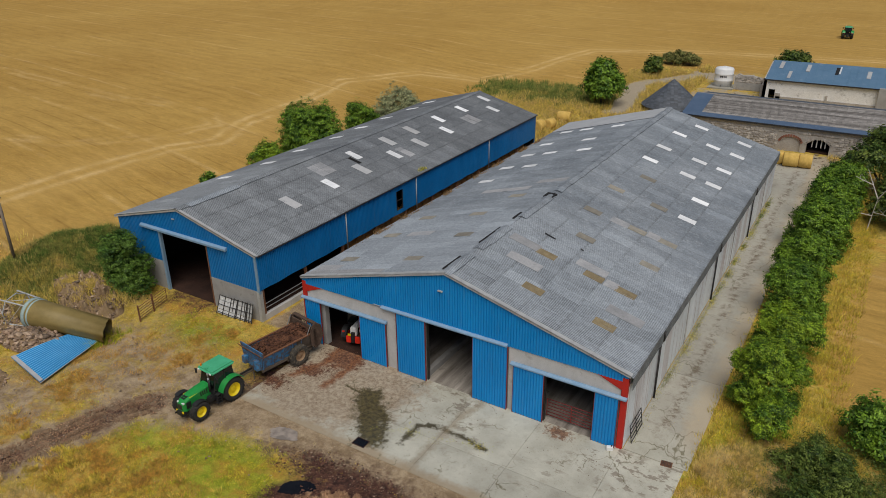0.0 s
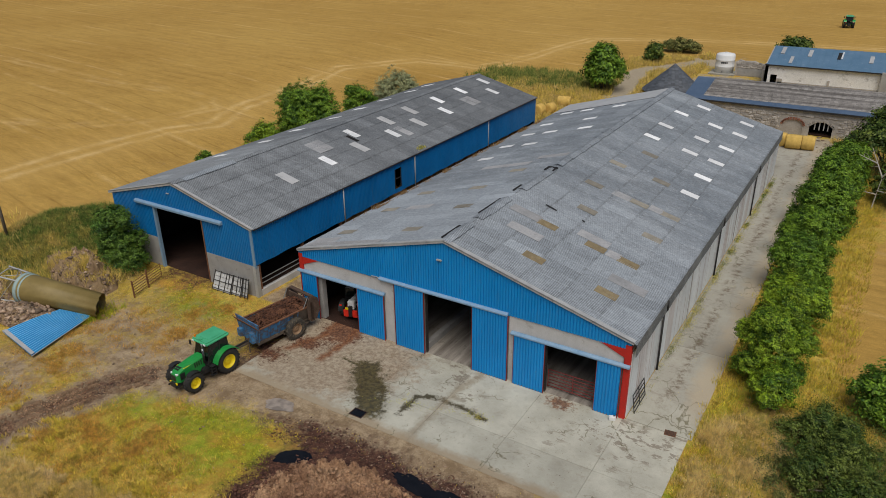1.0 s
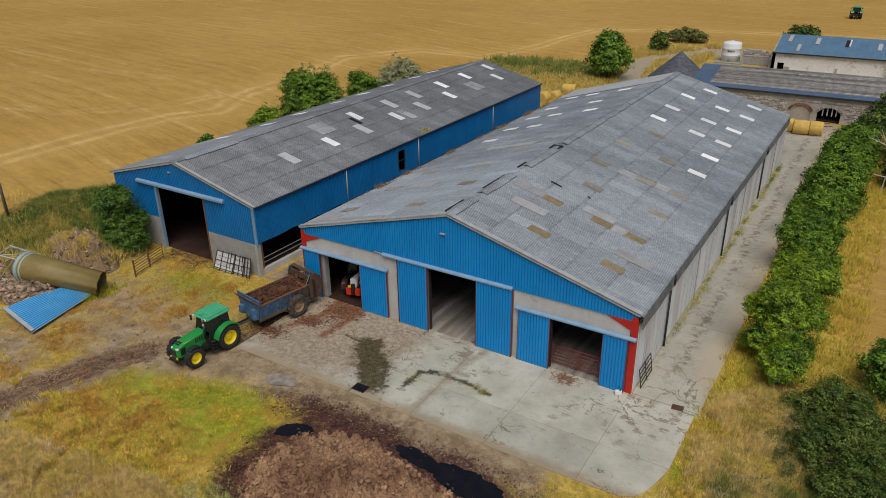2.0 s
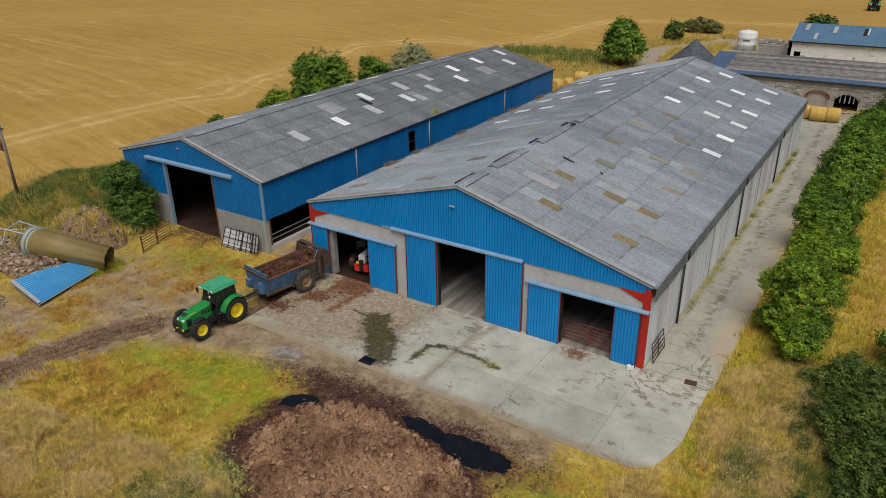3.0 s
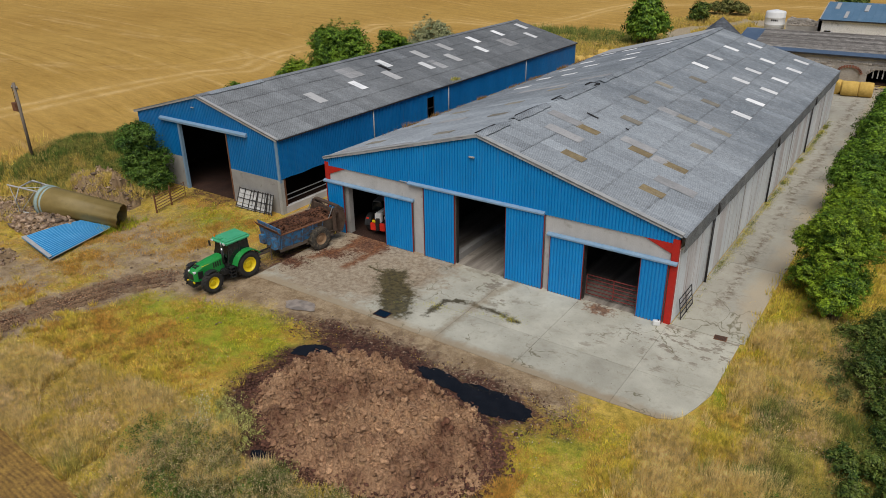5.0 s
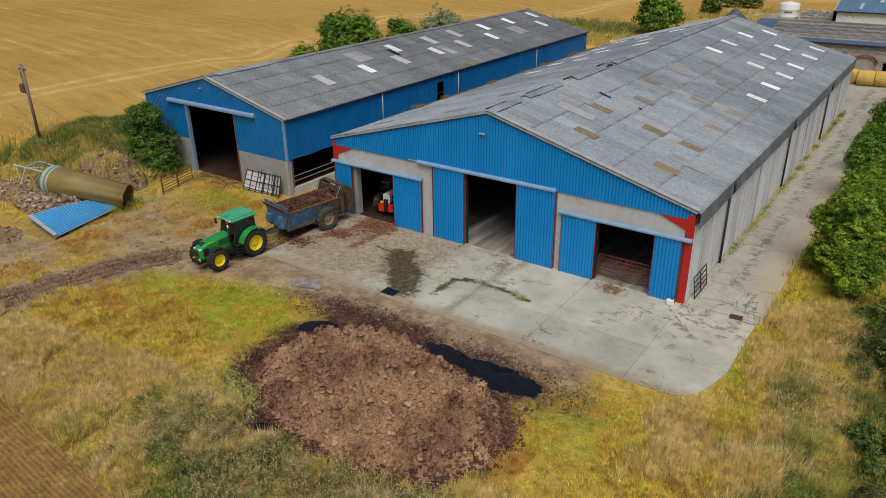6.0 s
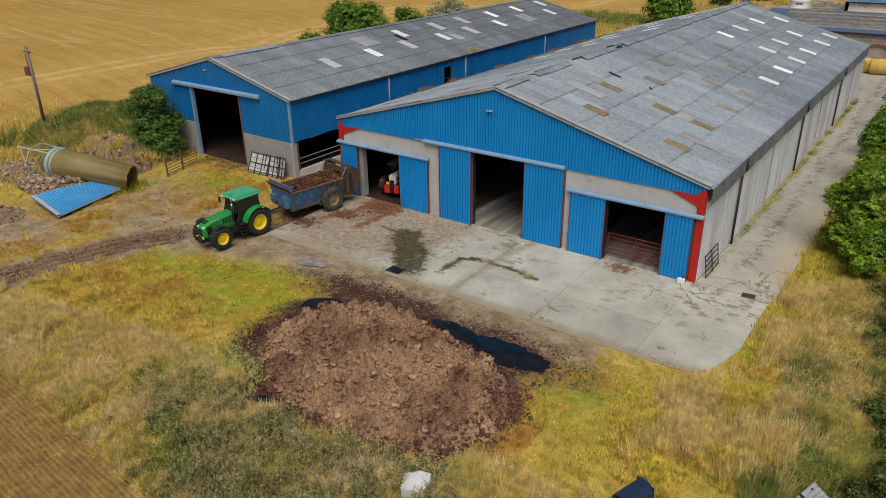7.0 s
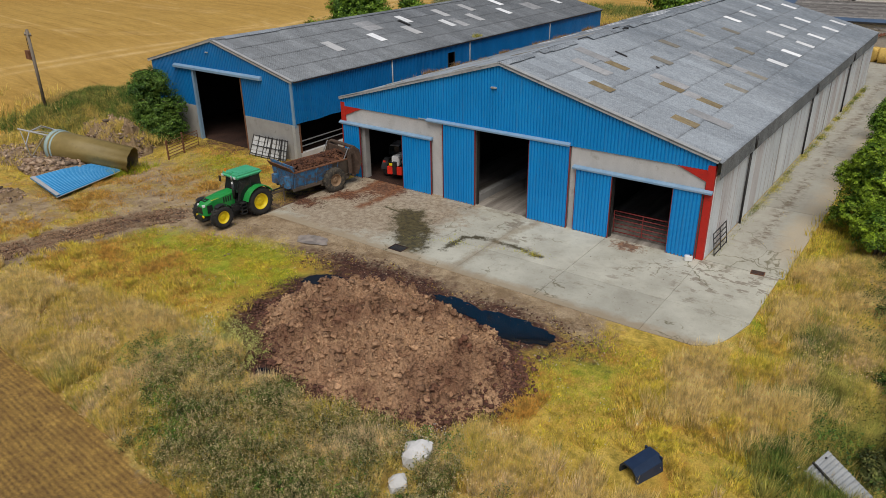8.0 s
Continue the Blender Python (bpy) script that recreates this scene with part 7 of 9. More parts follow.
def tractor(at, rz, label="green farm tractor with yellow wheels hitched to the spreader"):
    t = thing("tractor", at, rz, label, "tractor")
    # y points forward, the rear axle lies over the origin
    for s in (-1, 1):
        wheel(t, (s * 0.92, 0, 0.92), 0.92, 0.56, 0.50, M_RUBBER, M_YELLOW, 20, s)
        wheel(t, (s * 0.93, 2.75, 0.71), 0.71, 0.46, 0.38, M_RUBBER, M_YELLOW, 18, s)
    part("rear_axle", rods(0.14, ((-0.85, 0, 0.92), (0.85, 0, 0.92))), M_GREEN, t, smooth=True)
    part("front_axle", boxes((-0.8, 0.8, 2.62, 2.88, 0.58, 0.80)), M_GREEN, t, bevel=0.04)
    part("gearbox", boxes((-0.34, 0.34, -0.45, 2.0, 0.62, 1.15), (-0.24, 0.24, 2.0, 3.1, 0.72, 1.1)), M_BLACK, t, bevel=0.04)
    bm = bmesh.new()
    secs = ((1.38, 0.40, 0.92, 1.92), (2.1, 0.40, 0.86, 1.88), (2.9, 0.38, 0.80, 1.77), (3.35, 0.35, 0.78, 1.62), (3.56, 0.27, 0.85, 1.44))
    rows = []
    for y, w, zb, zt in secs:
        rows.append([bm.verts.new((x, y, z)) for x, z in ((-w, zb), (-w, zt - 0.16), (-w * 0.72, zt - 0.03), (0, zt), (w * 0.72, zt - 0.03), (w, zt - 0.16), (w, zb))])
    for p, q in zip(rows, rows[1:]):
        for k in range(7):
            bm.faces.new((p[k], p[(k + 1) % 7], q[(k + 1) % 7], q[k]))
    bm.faces.new(rows[0]), bm.faces.new(rows[-1][::-1])
    hood = part("hood", bm, M_GREEN, t, "glossy green bonnet", smooth=False)
    for s in (-1, 1):
        part("side_grille", boxes((s * 0.37 - 0.02, s * 0.37 + 0.02, 2.95, 3.3, 0.95, 1.42)), M_BLACK, hood)
        part("vent", boxes(*[(s * 0.398 - 0.02, s * 0.398 + 0.012, 1.62 + k * 0.16, 1.70 + k * 0.16, 1.32, 1.66) for k in range(4)]), M_BLACK, hood)
        part("yellow_stripe", boxes((s * 0.30 - 0.08, s * 0.30 + 0.08, 1.5, 2.9, 1.79, 1.80)), M_YELLOW, hood, m=Matrix.Translation((0, 0, 0.0)) @ Matrix.Rotation(radians(-2.5), 4, "X"))
        part("headlight", boxes((s * 0.24 - 0.1, s * 0.24 + 0.1, 3.38, 3.53, 1.36, 1.49)), M_LAMP, hood, bevel=0.02)
    part("hood_vent", boxes((-0.2, 0.2, 2.75, 3.15, 1.70, 1.725), (-0.18, 0.18, 3.0, 3.3, 1.62, 1.67)), M_BLACK, hood)
    part("front_grille", boxes((-0.25, 0.25, 3.5, 3.575, 0.92, 1.36)), M_BLACK, hood, bevel=0.02)
    part("front_linkage", boxes((-0.3, 0.3, 3.1, 3.7, 0.5, 0.85), (-0.42, -0.34, 3.4, 3.78, 0.55, 0.68), (0.34, 0.42, 3.4, 3.78, 0.55, 0.68)), M_BLACK, t, bevel=0.03)
    for s in (-1, 1):
        part("work_lamp", boxes((s * 0.3 - 0.09, s * 0.3 + 0.09, 3.58, 3.66, 0.74, 0.88)), M_YELLOW, t, bevel=0.02)
    # cab
    cab = part("cab_floor", boxes((-0.72, 0.72, -0.35, 1.38, 1.05, 1.22)), M_BLACK, t, bevel=0.03)
    for s in (-1, 1):
        for p, q in (((s * 0.70, 1.30, 1.2), (s * 0.66, 1.02, 2.58)), ((s * 0.80, 0.35, 1.2), (s * 0.74, 0.32, 2.58)), ((s * 0.74, -0.42, 1.55), (s * 0.68, -0.36, 2.58))):
            part("cab_pillar", rods(0.045, (p, q), seg=6), M_BLACK, cab)
    for s in (-1, 1):
        bm = bmesh.new()
        bm.faces.new([bm.verts.new(p) for p in ((s * 0.715, 1.26, 1.25), (s * 0.79, 0.38, 1.25), (s * 0.735, 0.35, 2.54), (s * 0.67, 1.04, 2.54))])
        part("door_glass", bm, M_GLASS, cab)
        bm = bmesh.new()
        bm.faces.new([bm.verts.new(p) for p in ((s * 0.79, 0.32, 1.6), (s * 0.74, -0.40, 1.65), (s * 0.68, -0.34, 2.54), (s * 0.735, 0.30, 2.54))])
        part("side_glass", bm, M_GLASS, cab)
    for y, z0, lean in ((1.29, 1.75, -0.25), (-0.42, 1.6, 0.06)):
        bm = bmesh.new()
        bm.faces.new([bm.verts.new(p) for p in ((-0.68, y, z0), (0.68, y, z0), (0.64, y + lean, 2.54), (-0.64, y + lean, 2.54))])
        part("screen", bm, M_GLASS, cab)
    part("seat", boxes((-0.26, 0.26, 0.0, 0.5, 1.25, 1.72), (-0.24, 0.24, -0.08, 0.08, 1.7, 2.3)), M_BLACK, cab, bevel=0.05)
    part("console", boxes((-0.2, 0.2, 1.0, 1.25, 1.2, 1.85)), M_BLACK, cab, bevel=0.04)
    roof = boxes((-0.82, 0.82, -0.62, 1.34, 2.56, 2.83))
    bmesh.ops.bevel(roof, geom=roof.edges[:], offset=0.11, segments=3, affect="EDGES")
    roof = part("cab_roof", roof, M_GREEN_SHEEN, t, "green moulded cab roof")
    part("roof_panel", boxes((-0.5, 0.5, -0.2, 0.9, 2.825, 2.85), (-0.12, 0.12, 1.0, 1.22, 2.82, 2.90)), M_GREEN_SHEEN, roof, bevel=0.01)
    part("beacon", rods(0.06, ((0.62, 1.1, 2.8), (0.62, 1.1, 3.0))), M_ORANGE, roof)
    for s in (-1, 1):
        part("roof_lamp", boxes((s * 0.6 - 0.1, s * 0.6 + 0.1, 1.32, 1.37, 2.63, 2.73)), M_LAMP, roof)
        fender(t, "rear_fender", s * 0.93, 0.62, 0, 0.92, 1.0, 15, 150, M_GREEN)
        part("fender_side", prism(bmesh.new(), [(-0.55, 1.5), (0.5, 1.5), (0.8, 1.15), (0.45, 1.2), (-0.5, 1.9)], "x", s * 0.60, s * 0.66), M_GREEN, t)
        fender(t, "front_fender", s * 0.95, 0.40, 2.75, 0.71, 0.76, 62, 150, M_BLACK, 0.03)
        mir = part("mirror_arm", rods(0.018, ((s * 0.68, 1.1, 2.5), (s * 1.12, 1.22, 2.45))), M_BLACK, cab)
        part("mirror", boxes((s * 1.12 - 0.1, s * 1.12 + 0.1, 1.2, 1.26, 2.1, 2.48)), M_BLACK, mir, bevel=0.02)
        steps = part("fuel_tank", boxes((s * 0.5 - 0.2, s * 0.5 + 0.2, 0.72, 1.75, 0.62, 1.05)), M_BLACK, t, bevel=0.06)
        part("steps", boxes(*[(s * 0.86 - 0.16, s * 0.86 + 0.12, 0.98, 1.34, 0.42 + 0.22 * k, 0.46 + 0.22 * k) for k in range(4)], (s * 0.86 - 0.16, s * 0.86 - 0.12, 0.96, 1.0, 0.42, 1.2), (s * 0.86 - 0.16, s * 0.86 - 0.12, 1.32, 1.36, 0.42, 1.2)), M_GREEN if s > 0 else M_BLACK, steps)
    ex = part("exhaust", rods(0.075, ((-0.56, 1.5, 1.5), (-0.56, 1.5, 2.5))), M_CHROME, t, smooth=True)
    part("exhaust_tip", rods(0.05, ((-0.56, 1.5, 2.5), (-0.56, 1.52, 2.88))), M_CHROME, ex, smooth=True)
    part("air_stack", rods(0.06, ((-0.72, 1.62, 1.5), (-0.72, 1.62, 2.4))), M_BLACK, t, smooth=True)
    part("hitch", boxes((-0.28, 0.28, -0.85, -0.4, 0.45, 0.85), (-0.45, -0.37, -1.2, -0.4, 0.6, 0.7), (0.37, 0.45, -1.2, -0.4, 0.6, 0.7)), M_BLACK, t, bevel=0.02)
    part("rear_lamp", boxes((-0.9, -0.7, -0.9, -0.85, 1.35, 1.45), (0.7, 0.9, -0.9, -0.85, 1.35, 1.45)), M_BRIGHT_RED, t)
    return t


tractor((-25.85, -8.7, -0.12), 176.5)
tractor((-1.9, 166.0, gz(-1.9, 166.0)), 8, "dark green tractor driving away far out in the stubble")


def spreader(at, rz):
    """Muck spreader; y points to its rear, the drawbar eye lies over the origin."""
    s = thing("muck_spreader", at, rz, "old blue muck spreader heaped with brown dung", "trailer")
    part("drawbar", boxes((-0.08, 0.08, 0.0, 1.9, 0.55, 0.70), (-0.5, -0.38, 1.3, 5.9, 0.62, 0.82), (0.38, 0.5, 1.3, 5.9, 0.62, 0.82), (-0.5, 0.5, 1.3, 1.45, 0.62, 0.82)), M_TRAILER_DIRTY, s, bevel=0.015)
    part("jack", rods(0.05, ((0.3, 1.1, 0.0), (0.3, 1.1, 1.15))), M_TRAILER_DIRTY, s)
    part("drive_shaft", rods(0.06, ((0, -0.3, 0.75), (0, 1.5, 0.85))), M_BLACK, s)
    z0, z1 = 0.85, 1.95
    for sd in (-1, 1):
        bm = prism(bmesh.new(), [(sd * 0.92, z0), (sd * 1.18, z1), (sd * 1.13, z1), (sd * 0.87, z0)], "y", 1.45, 6.05)
        wall = part("side_wall", bm, M_TRAILER_BLUE, s, "scratched blue steel side caked with muck")
        for y in (1.5, 2.35, 3.2, 4.05, 4.9, 5.95):
            part("side_rib", prism(bmesh.new(), [(sd * 0.92, z0 - 0.05), (sd * 1.20, z1 + 0.02), (sd * 1.27, z1 + 0.02), (sd * 1.02, z0 - 0.05)], "y", y - 0.03, y + 0.03), M_TRAILER_BLUE, wall)
        part("top_rail", boxes((sd * 1.15 - 0.06, sd * 1.15 + 0.09, 1.4, 6.1, z1, z1 + 0.09)), M_RUST, wall, bevel=0.015)
        bm = prism(bmesh.new(), [(sd * 0.935, z0), (sd * 1.195, z1), (sd * 1.18, z1), (sd * 0.92, z0)], "y", 4.5, 6.05)
        part("repair_plate", bm, M_TRAILER_DIRTY, wall, "bare grey muck-splashed steel over the wheel")
        part("sill_beam", boxes((sd * 0.98 - 0.07, sd * 0.98 + 0.07, 1.4, 6.05, z0 - 0.16, z0 + 0.06)), M_TRAILER_DIRTY, wall, bevel=0.015)
        cheek = prism(bmesh.new(), [(5.75, 0.95), (6.55, 0.75), (6.9, 1.55), (6.75, 2.45), (6.3, 2.8), (5.95, 2.7), (5.7, 2.1)], "x", sd * 1.26 - 0.03, sd * 1.26 + 0.03)
        part("beater_cheek", cheek, M_RUST_DARK, s, "tall rusty side plate of the beaters", 0.01)
        part("mudguard", boxes((sd * 1.0 - 0.05, sd * 1.0 + 0.05, 3.6, 5.9, 0.55, 0.9)), M_TRAILER_DIRTY, s)
        wheel(s, (sd * 1.36, 4.45, 0.86), 0.86, 0.44, 0.42, M_RUBBER_MUDDY, M_RIM_DIRTY, 16, sd)
    part("axle", rods(0.09, ((-1.2, 4.45, 0.86), (1.2, 4.45, 0.86))), M_TRAILER_DIRTY, s)
    part("floor", boxes((-0.95, 0.95, 1.4, 6.05, z0 - 0.06, z0)), M_TRAILER_DIRTY, s)
    front = prism(bmesh.new(), [(-0.92, z0), (0.92, z0), (1.25, z1 + 0.05), (1.4, z1 + 0.5), (-1.4, z1 + 0.5), (-1.25, z1 + 0.05)], "y", 1.34, 1.42)
    front = part("front_board", front, M_TRAILER_BLUE, s)
    part("splash_board", boxes((-1.38, 1.38, -0.02, 0.02, 0.0, 0.45)), M_RUST, front, m=Matrix.Translation((0, 1.34, z1 + 0.1)) @ Matrix.Rotation(radians(35), 4, "X"))
    part("tool_box", boxes((0.5, 0.95, 1.02, 1.33, 0.95, 1.75)), M_TRAILER_BLUE, s, bevel=0.02)
    part("tool_box", boxes((-0.9, -0.5, 1.02, 1.33, 1.0, 1.6)), M_TRAILER_BLUE, s, bevel=0.02)
    # load
    nx, ny = 28, 60
    vs = []
    for j in range(ny + 1):
        for i in range(nx + 1):
            u, v = i / nx * 2 - 1, j / ny
            x, y = u * 1.12, 1.45 + v * 4.6
            h = 1.70 + 0.42 * (1 - u * u) * min(1, v * 5, (1 - v) * 4 + 0.3) + 0.25 * v + 0.13 * noise.fractal((x * 1.8, y * 1.8, 2), 0.8, 2, 4)
            vs.append((x, y, h))
    fs = [(j * (nx + 1) + i, j * (nx + 1) + i + 1, (j + 1) * (nx + 1) + i + 1, (j + 1) * (nx + 1) + i) for j in range(ny) for i in range(nx)]
    soup("dung_load", vs, fs, M_LOAD, s)
    rng = np.random.default_rng(4)
    pts = [(x, y, 1.74 + 0.40 * (1 - (x / 1.12) ** 2) + 0.25 * (y - 1.45) / 4.6, 0.09 * (0.4 + rng.random())) for x, y in zip(rng.uniform(-1, 1, 700), rng.uniform(1.5, 6.0, 700))]
    tagged(lumps("dung_clod", pts, M_LOAD, 9, 0.5, s, 1, 0.4), kind="stuff")
    # rear beaters and their guard
    for sd in (-1, 1):
        part("beater_frame", boxes((sd * 1.22 - 0.07, sd * 1.22 + 0.07, 6.0, 6.35, 0.7, 2.3)), M_RUST_DARK, s, bevel=0.02)
    part("beater_top", boxes((-1.28, 1.28, 6.1, 6.4, 2.66, 2.78)), M_RUST_DARK, s, bevel=0.02)
    gate = part("slurry_door", boxes((-1.12, 1.12, 5.9, 5.98, 1.9, 2.6)), M_RUST_DARK, s, "raised muck-caked slurry door", m=Matrix.Identity(4))
    part("door_ram", rods(0.035, ((-1.2, 5.4, 1.95), (-1.2, 5.9, 2.8)), ((1.2, 5.4, 1.95), (1.2, 5.9, 2.8))), M_CHROME, gate)
    for x in (-0.6, -0.2, 0.2, 0.6):
        bm = rods(0.07, ((x, 6.3, 0.9), (x, 6.3, 2.2)))
        for k in range(7):
            a = k * 1.3
            rod(bm, (x, 6.3, 1.0 + k * 0.22), (x + 0.22 * math.cos(a), 6.3 + 0.22 * math.sin(a), 1.02 + k * 0.22), 0.03, 4)
        part("beater", bm, M_RUST, s)
    return s


spreader((-25.85, -7.35, -0.06), -9.5)


def telehandler(at, rz):
    """y points forward, the rear axle lies over the origin."""
    t = thing("telehandler", at, rz, "white and red telehandler standing just inside the byre doorway", "telehandler")
    for s in (-1, 1):
        wheel(t, (s * 0.92, 0, 0.6), 0.6, 0.40, 0.32, M_RUBBER, M_BRIGHT_RED, 14, s)
        wheel(t, (s * 0.92, 2.8, 0.6), 0.6, 0.40, 0.32, M_RUBBER, M_BRIGHT_RED, 14, s)
        fender(t, "mudguard", s * 0.93, 0.42, 0, 0.6, 0.68, 20, 175, M_BLACK, 0.04)
        part("rear_panel", boxes((s * 0.36 - 0.2, s * 0.36 + 0.2, -1.02, -0.86, 0.42, 1.02)), M_BRIGHT_RED, t, "bright red rear counterweight panel", 0.04)
        part("tail_lamp", boxes((s * 0.82 - 0.09, s * 0.82 + 0.09, -0.86, -0.78, 1.22, 1.32)), M_BRIGHT_RED, t)
    part("chassis", boxes((-0.55, 0.55, -0.9, 3.3, 0.42, 0.95)), M_BLACK, t, bevel=0.04)
    part("rear_frame", boxes((-0.14, 0.14, -1.05, -0.82, 0.45, 1.35)), M_BLACK, t, bevel=0.02)
    part("number_plate", boxes((-0.36, -0.12, -1.08, -1.055, 1.1, 1.28)), M_YELLOW, t)
    pod = prism(bmesh.new(), [(-0.4, 0.95), (-0.5, 1.3), (0.05, 1.64), (1.5, 1.56), (2.0, 1.25), (2.0, 0.95)], "x", 0.30, 1.08)
    pod = part("engine_pod", pod, M_WHITE, t, "white engine cover with dark louvres", 0.09)
    part("louvre", boxes(*[(0.48, 0.95, 0.25 + 0.14 * k, 0.33 + 0.14 * k, 1.612, 1.63) for k in range(6)]), M_BLACK, pod)
    part("side_louvre", boxes(*[(1.075, 1.09, 0.5 + 0.16 * k, 0.6 + 0.16 * k, 1.15, 1.45) for k in range(5)]), M_BLACK, pod)
    boom = bmesh.new()
    rod(boom, (0.0, -0.75, 1.55), (0.0, 3.4, 1.25), 0.24, 4, 0.2)
    part("boom", boom, M_WHITE, t, "white telescopic boom")
    part("boom_pivot", boxes((-0.26, 0.26, -0.85, -0.45, 1.0, 1.7)), M_WHITE, t, bevel=0.05)
    cab = part("cab_base", boxes((-1.08, -0.26, 0.6, 2.2, 0.85, 1.2)), M_BLACK, t, bevel=0.04)
    bm = bmesh.new()
    for x in (-1.05, -0.3):
        for y in (0.62, 2.15):
            bm = bmesh.new()
            rod(bm, (x, y, 1.3), (x, y * 0.95 + 0.05, 1.98), 0.035, 6)
            part("cab_post", bm, M_BLACK, cab)
    part("cab_roof", boxes((-1.04, -0.32, 0.65, 2.05, 1.96, 2.03)), M_CONC_GREY, cab, "dusty grey cab roof", 0.03)
    for y in (0.64, 2.12):
        bm = bmesh.new()
        bm.faces.new([bm.verts.new(p) for p in ((-1.02, y, 1.35), (-0.33, y, 1.35), (-0.33, y, 1.95), (-1.02, y, 1.95))])
        part("screen", bm, M_GLASS, cab)
    part("mirror", boxes((-1.3, -1.12, 2.0, 2.06, 1.7, 2.0)), M_BLACK, cab)
    part("fork_carriage", boxes((-0.6, 0.6, 3.4, 3.5, 0.2, 1.2)), M_BLACK, t)
    return t


telehandler((-21.95, 1.55, 0.05), 16)


# ---- fallen silo, scrap and gates ----
M_GRP = surf("ochre_glassfibre", (0.20, 0.145, 0.045), (0.27, 0.20, 0.07), 0.7, 12, 0.25, 0.55, stretch=(1, 1, 2), dirt=(0.15, 0.115, 0.045))
M_GRP_RING = surf("pale_green_band", (0.28, 0.38, 0.37), (0.36, 0.46, 0.44), 2, 20, 0.25, 0.6, dirt=(0.2, 0.22, 0.18))
M_SHEET_LIT = surf("lit_crown_blue", (0.16, 0.48, 0.78), (0.22, 0.54, 0.82), 0.8, 20, 0.2, 0.4)
M_SHEET_BLUE = surf("light_blue_sheet", (0.02, 0.25, 0.55), (0.04, 0.31, 0.62), 0.8, 20, 0.2, 0.4, dirt=(0.12, 0.30, 0.48), dirt_lo=0.62)


def silo(a, b, r):
    """A feed silo on its side, cone and legs at the end a."""
    a, b = Vector(a), Vector(b)
    way = (b - a).normalized()
    ln = (b - a).length
    ob = thing("feed_silo", (a.x, a.y, gz(a.x, a.y)), math.degrees(math.atan2(way.y, way.x)), "ochre fibreglass feed silo fallen on its side", "silo")
    z = r - 0.15
    shell = bmesh.new()
    r_end = r * 0.8
    prof = [(0.30, -1.9), (0.34, -1.9), (r, 0.0), (r + 0.01, 0.2), (r_end, ln), (r_end - 0.04, ln), (r - 0.04, 0.1), (0.30, -1.86)]
    lathe(shell, prof, "x", 48, (0, 0, 0))
    for v in shell.verts:
        # the open end was broken off at a slant
        if v.co.x > ln - 0.2:
            v.co.x += -0.42 * v.co.y + 0.22 * v.co.z + 0.12 * noise.noise((v.co.y * 3, v.co.z * 3, 1))
    m = Matrix.Translation((0, 0, z)) @ Matrix.Rotation(math.atan2(r - r_end, ln), 4, "Y")
    shell = part("shell", shell, M_GRP, ob, smooth=True, m=m)
    part("band", lathe(bmesh.new(), [(r + 0.01, -0.12), (r + 0.09, -0.10), (r + 0.09, 0.16), (r + 0.01, 0.18)], "x", 48), M_GRP_RING, ob, smooth=True, m=m)
    part("band", lathe(bmesh.new(), [(r + 0.005, 0.36), (r + 0.05, 0.38), (r + 0.05, 0.5), (r + 0.005, 0.52)], "x", 48), M_GRP_RING, ob, smooth=True, m=m)
    legs = []
    for k in range(4):
        t = radians(35 + 90 * k)
        p = Vector((0.0, math.cos(t) * (r + 0.06), math.sin(t) * (r + 0.06)))
        q = Vector((-3.1, math.cos(t) * (r + 0.35), math.sin(t) * (r + 0.25)))
        legs.append((p, q))
        if q.z + z < 0.05:
            q.z = 0.1 - z
        part("leg", rods(0.07, (p, q), seg=6), M_TRIM, ob, m=m)
    for k in range(4):
        p, q = legs[k]
        u, v = legs[(k + 1) % 4]
        s, e = p.lerp(q, 0.62), u.lerp(v, 0.62)
        bow = s.lerp(e, 0.5) * 1.0
        bow = Vector((bow.x, bow.y * 1.35, bow.z * 1.35))
        if bow.z + z > 0:
            part("hoop", rods(0.045, (s, bow), (bow, e), seg=6), M_TRIM, ob, m=m)
        part("brace", rods(0.028, (p.lerp(q, 0.1), u.lerp(v, 0.6)), (p.lerp(q, 0.95), u.lerp(v, 0.62)), seg=5), M_TRIM, ob, m=m)
    return ob


silo((-46.9, -9.85, 0), (-39.5, -8.3, 0), 1.22)


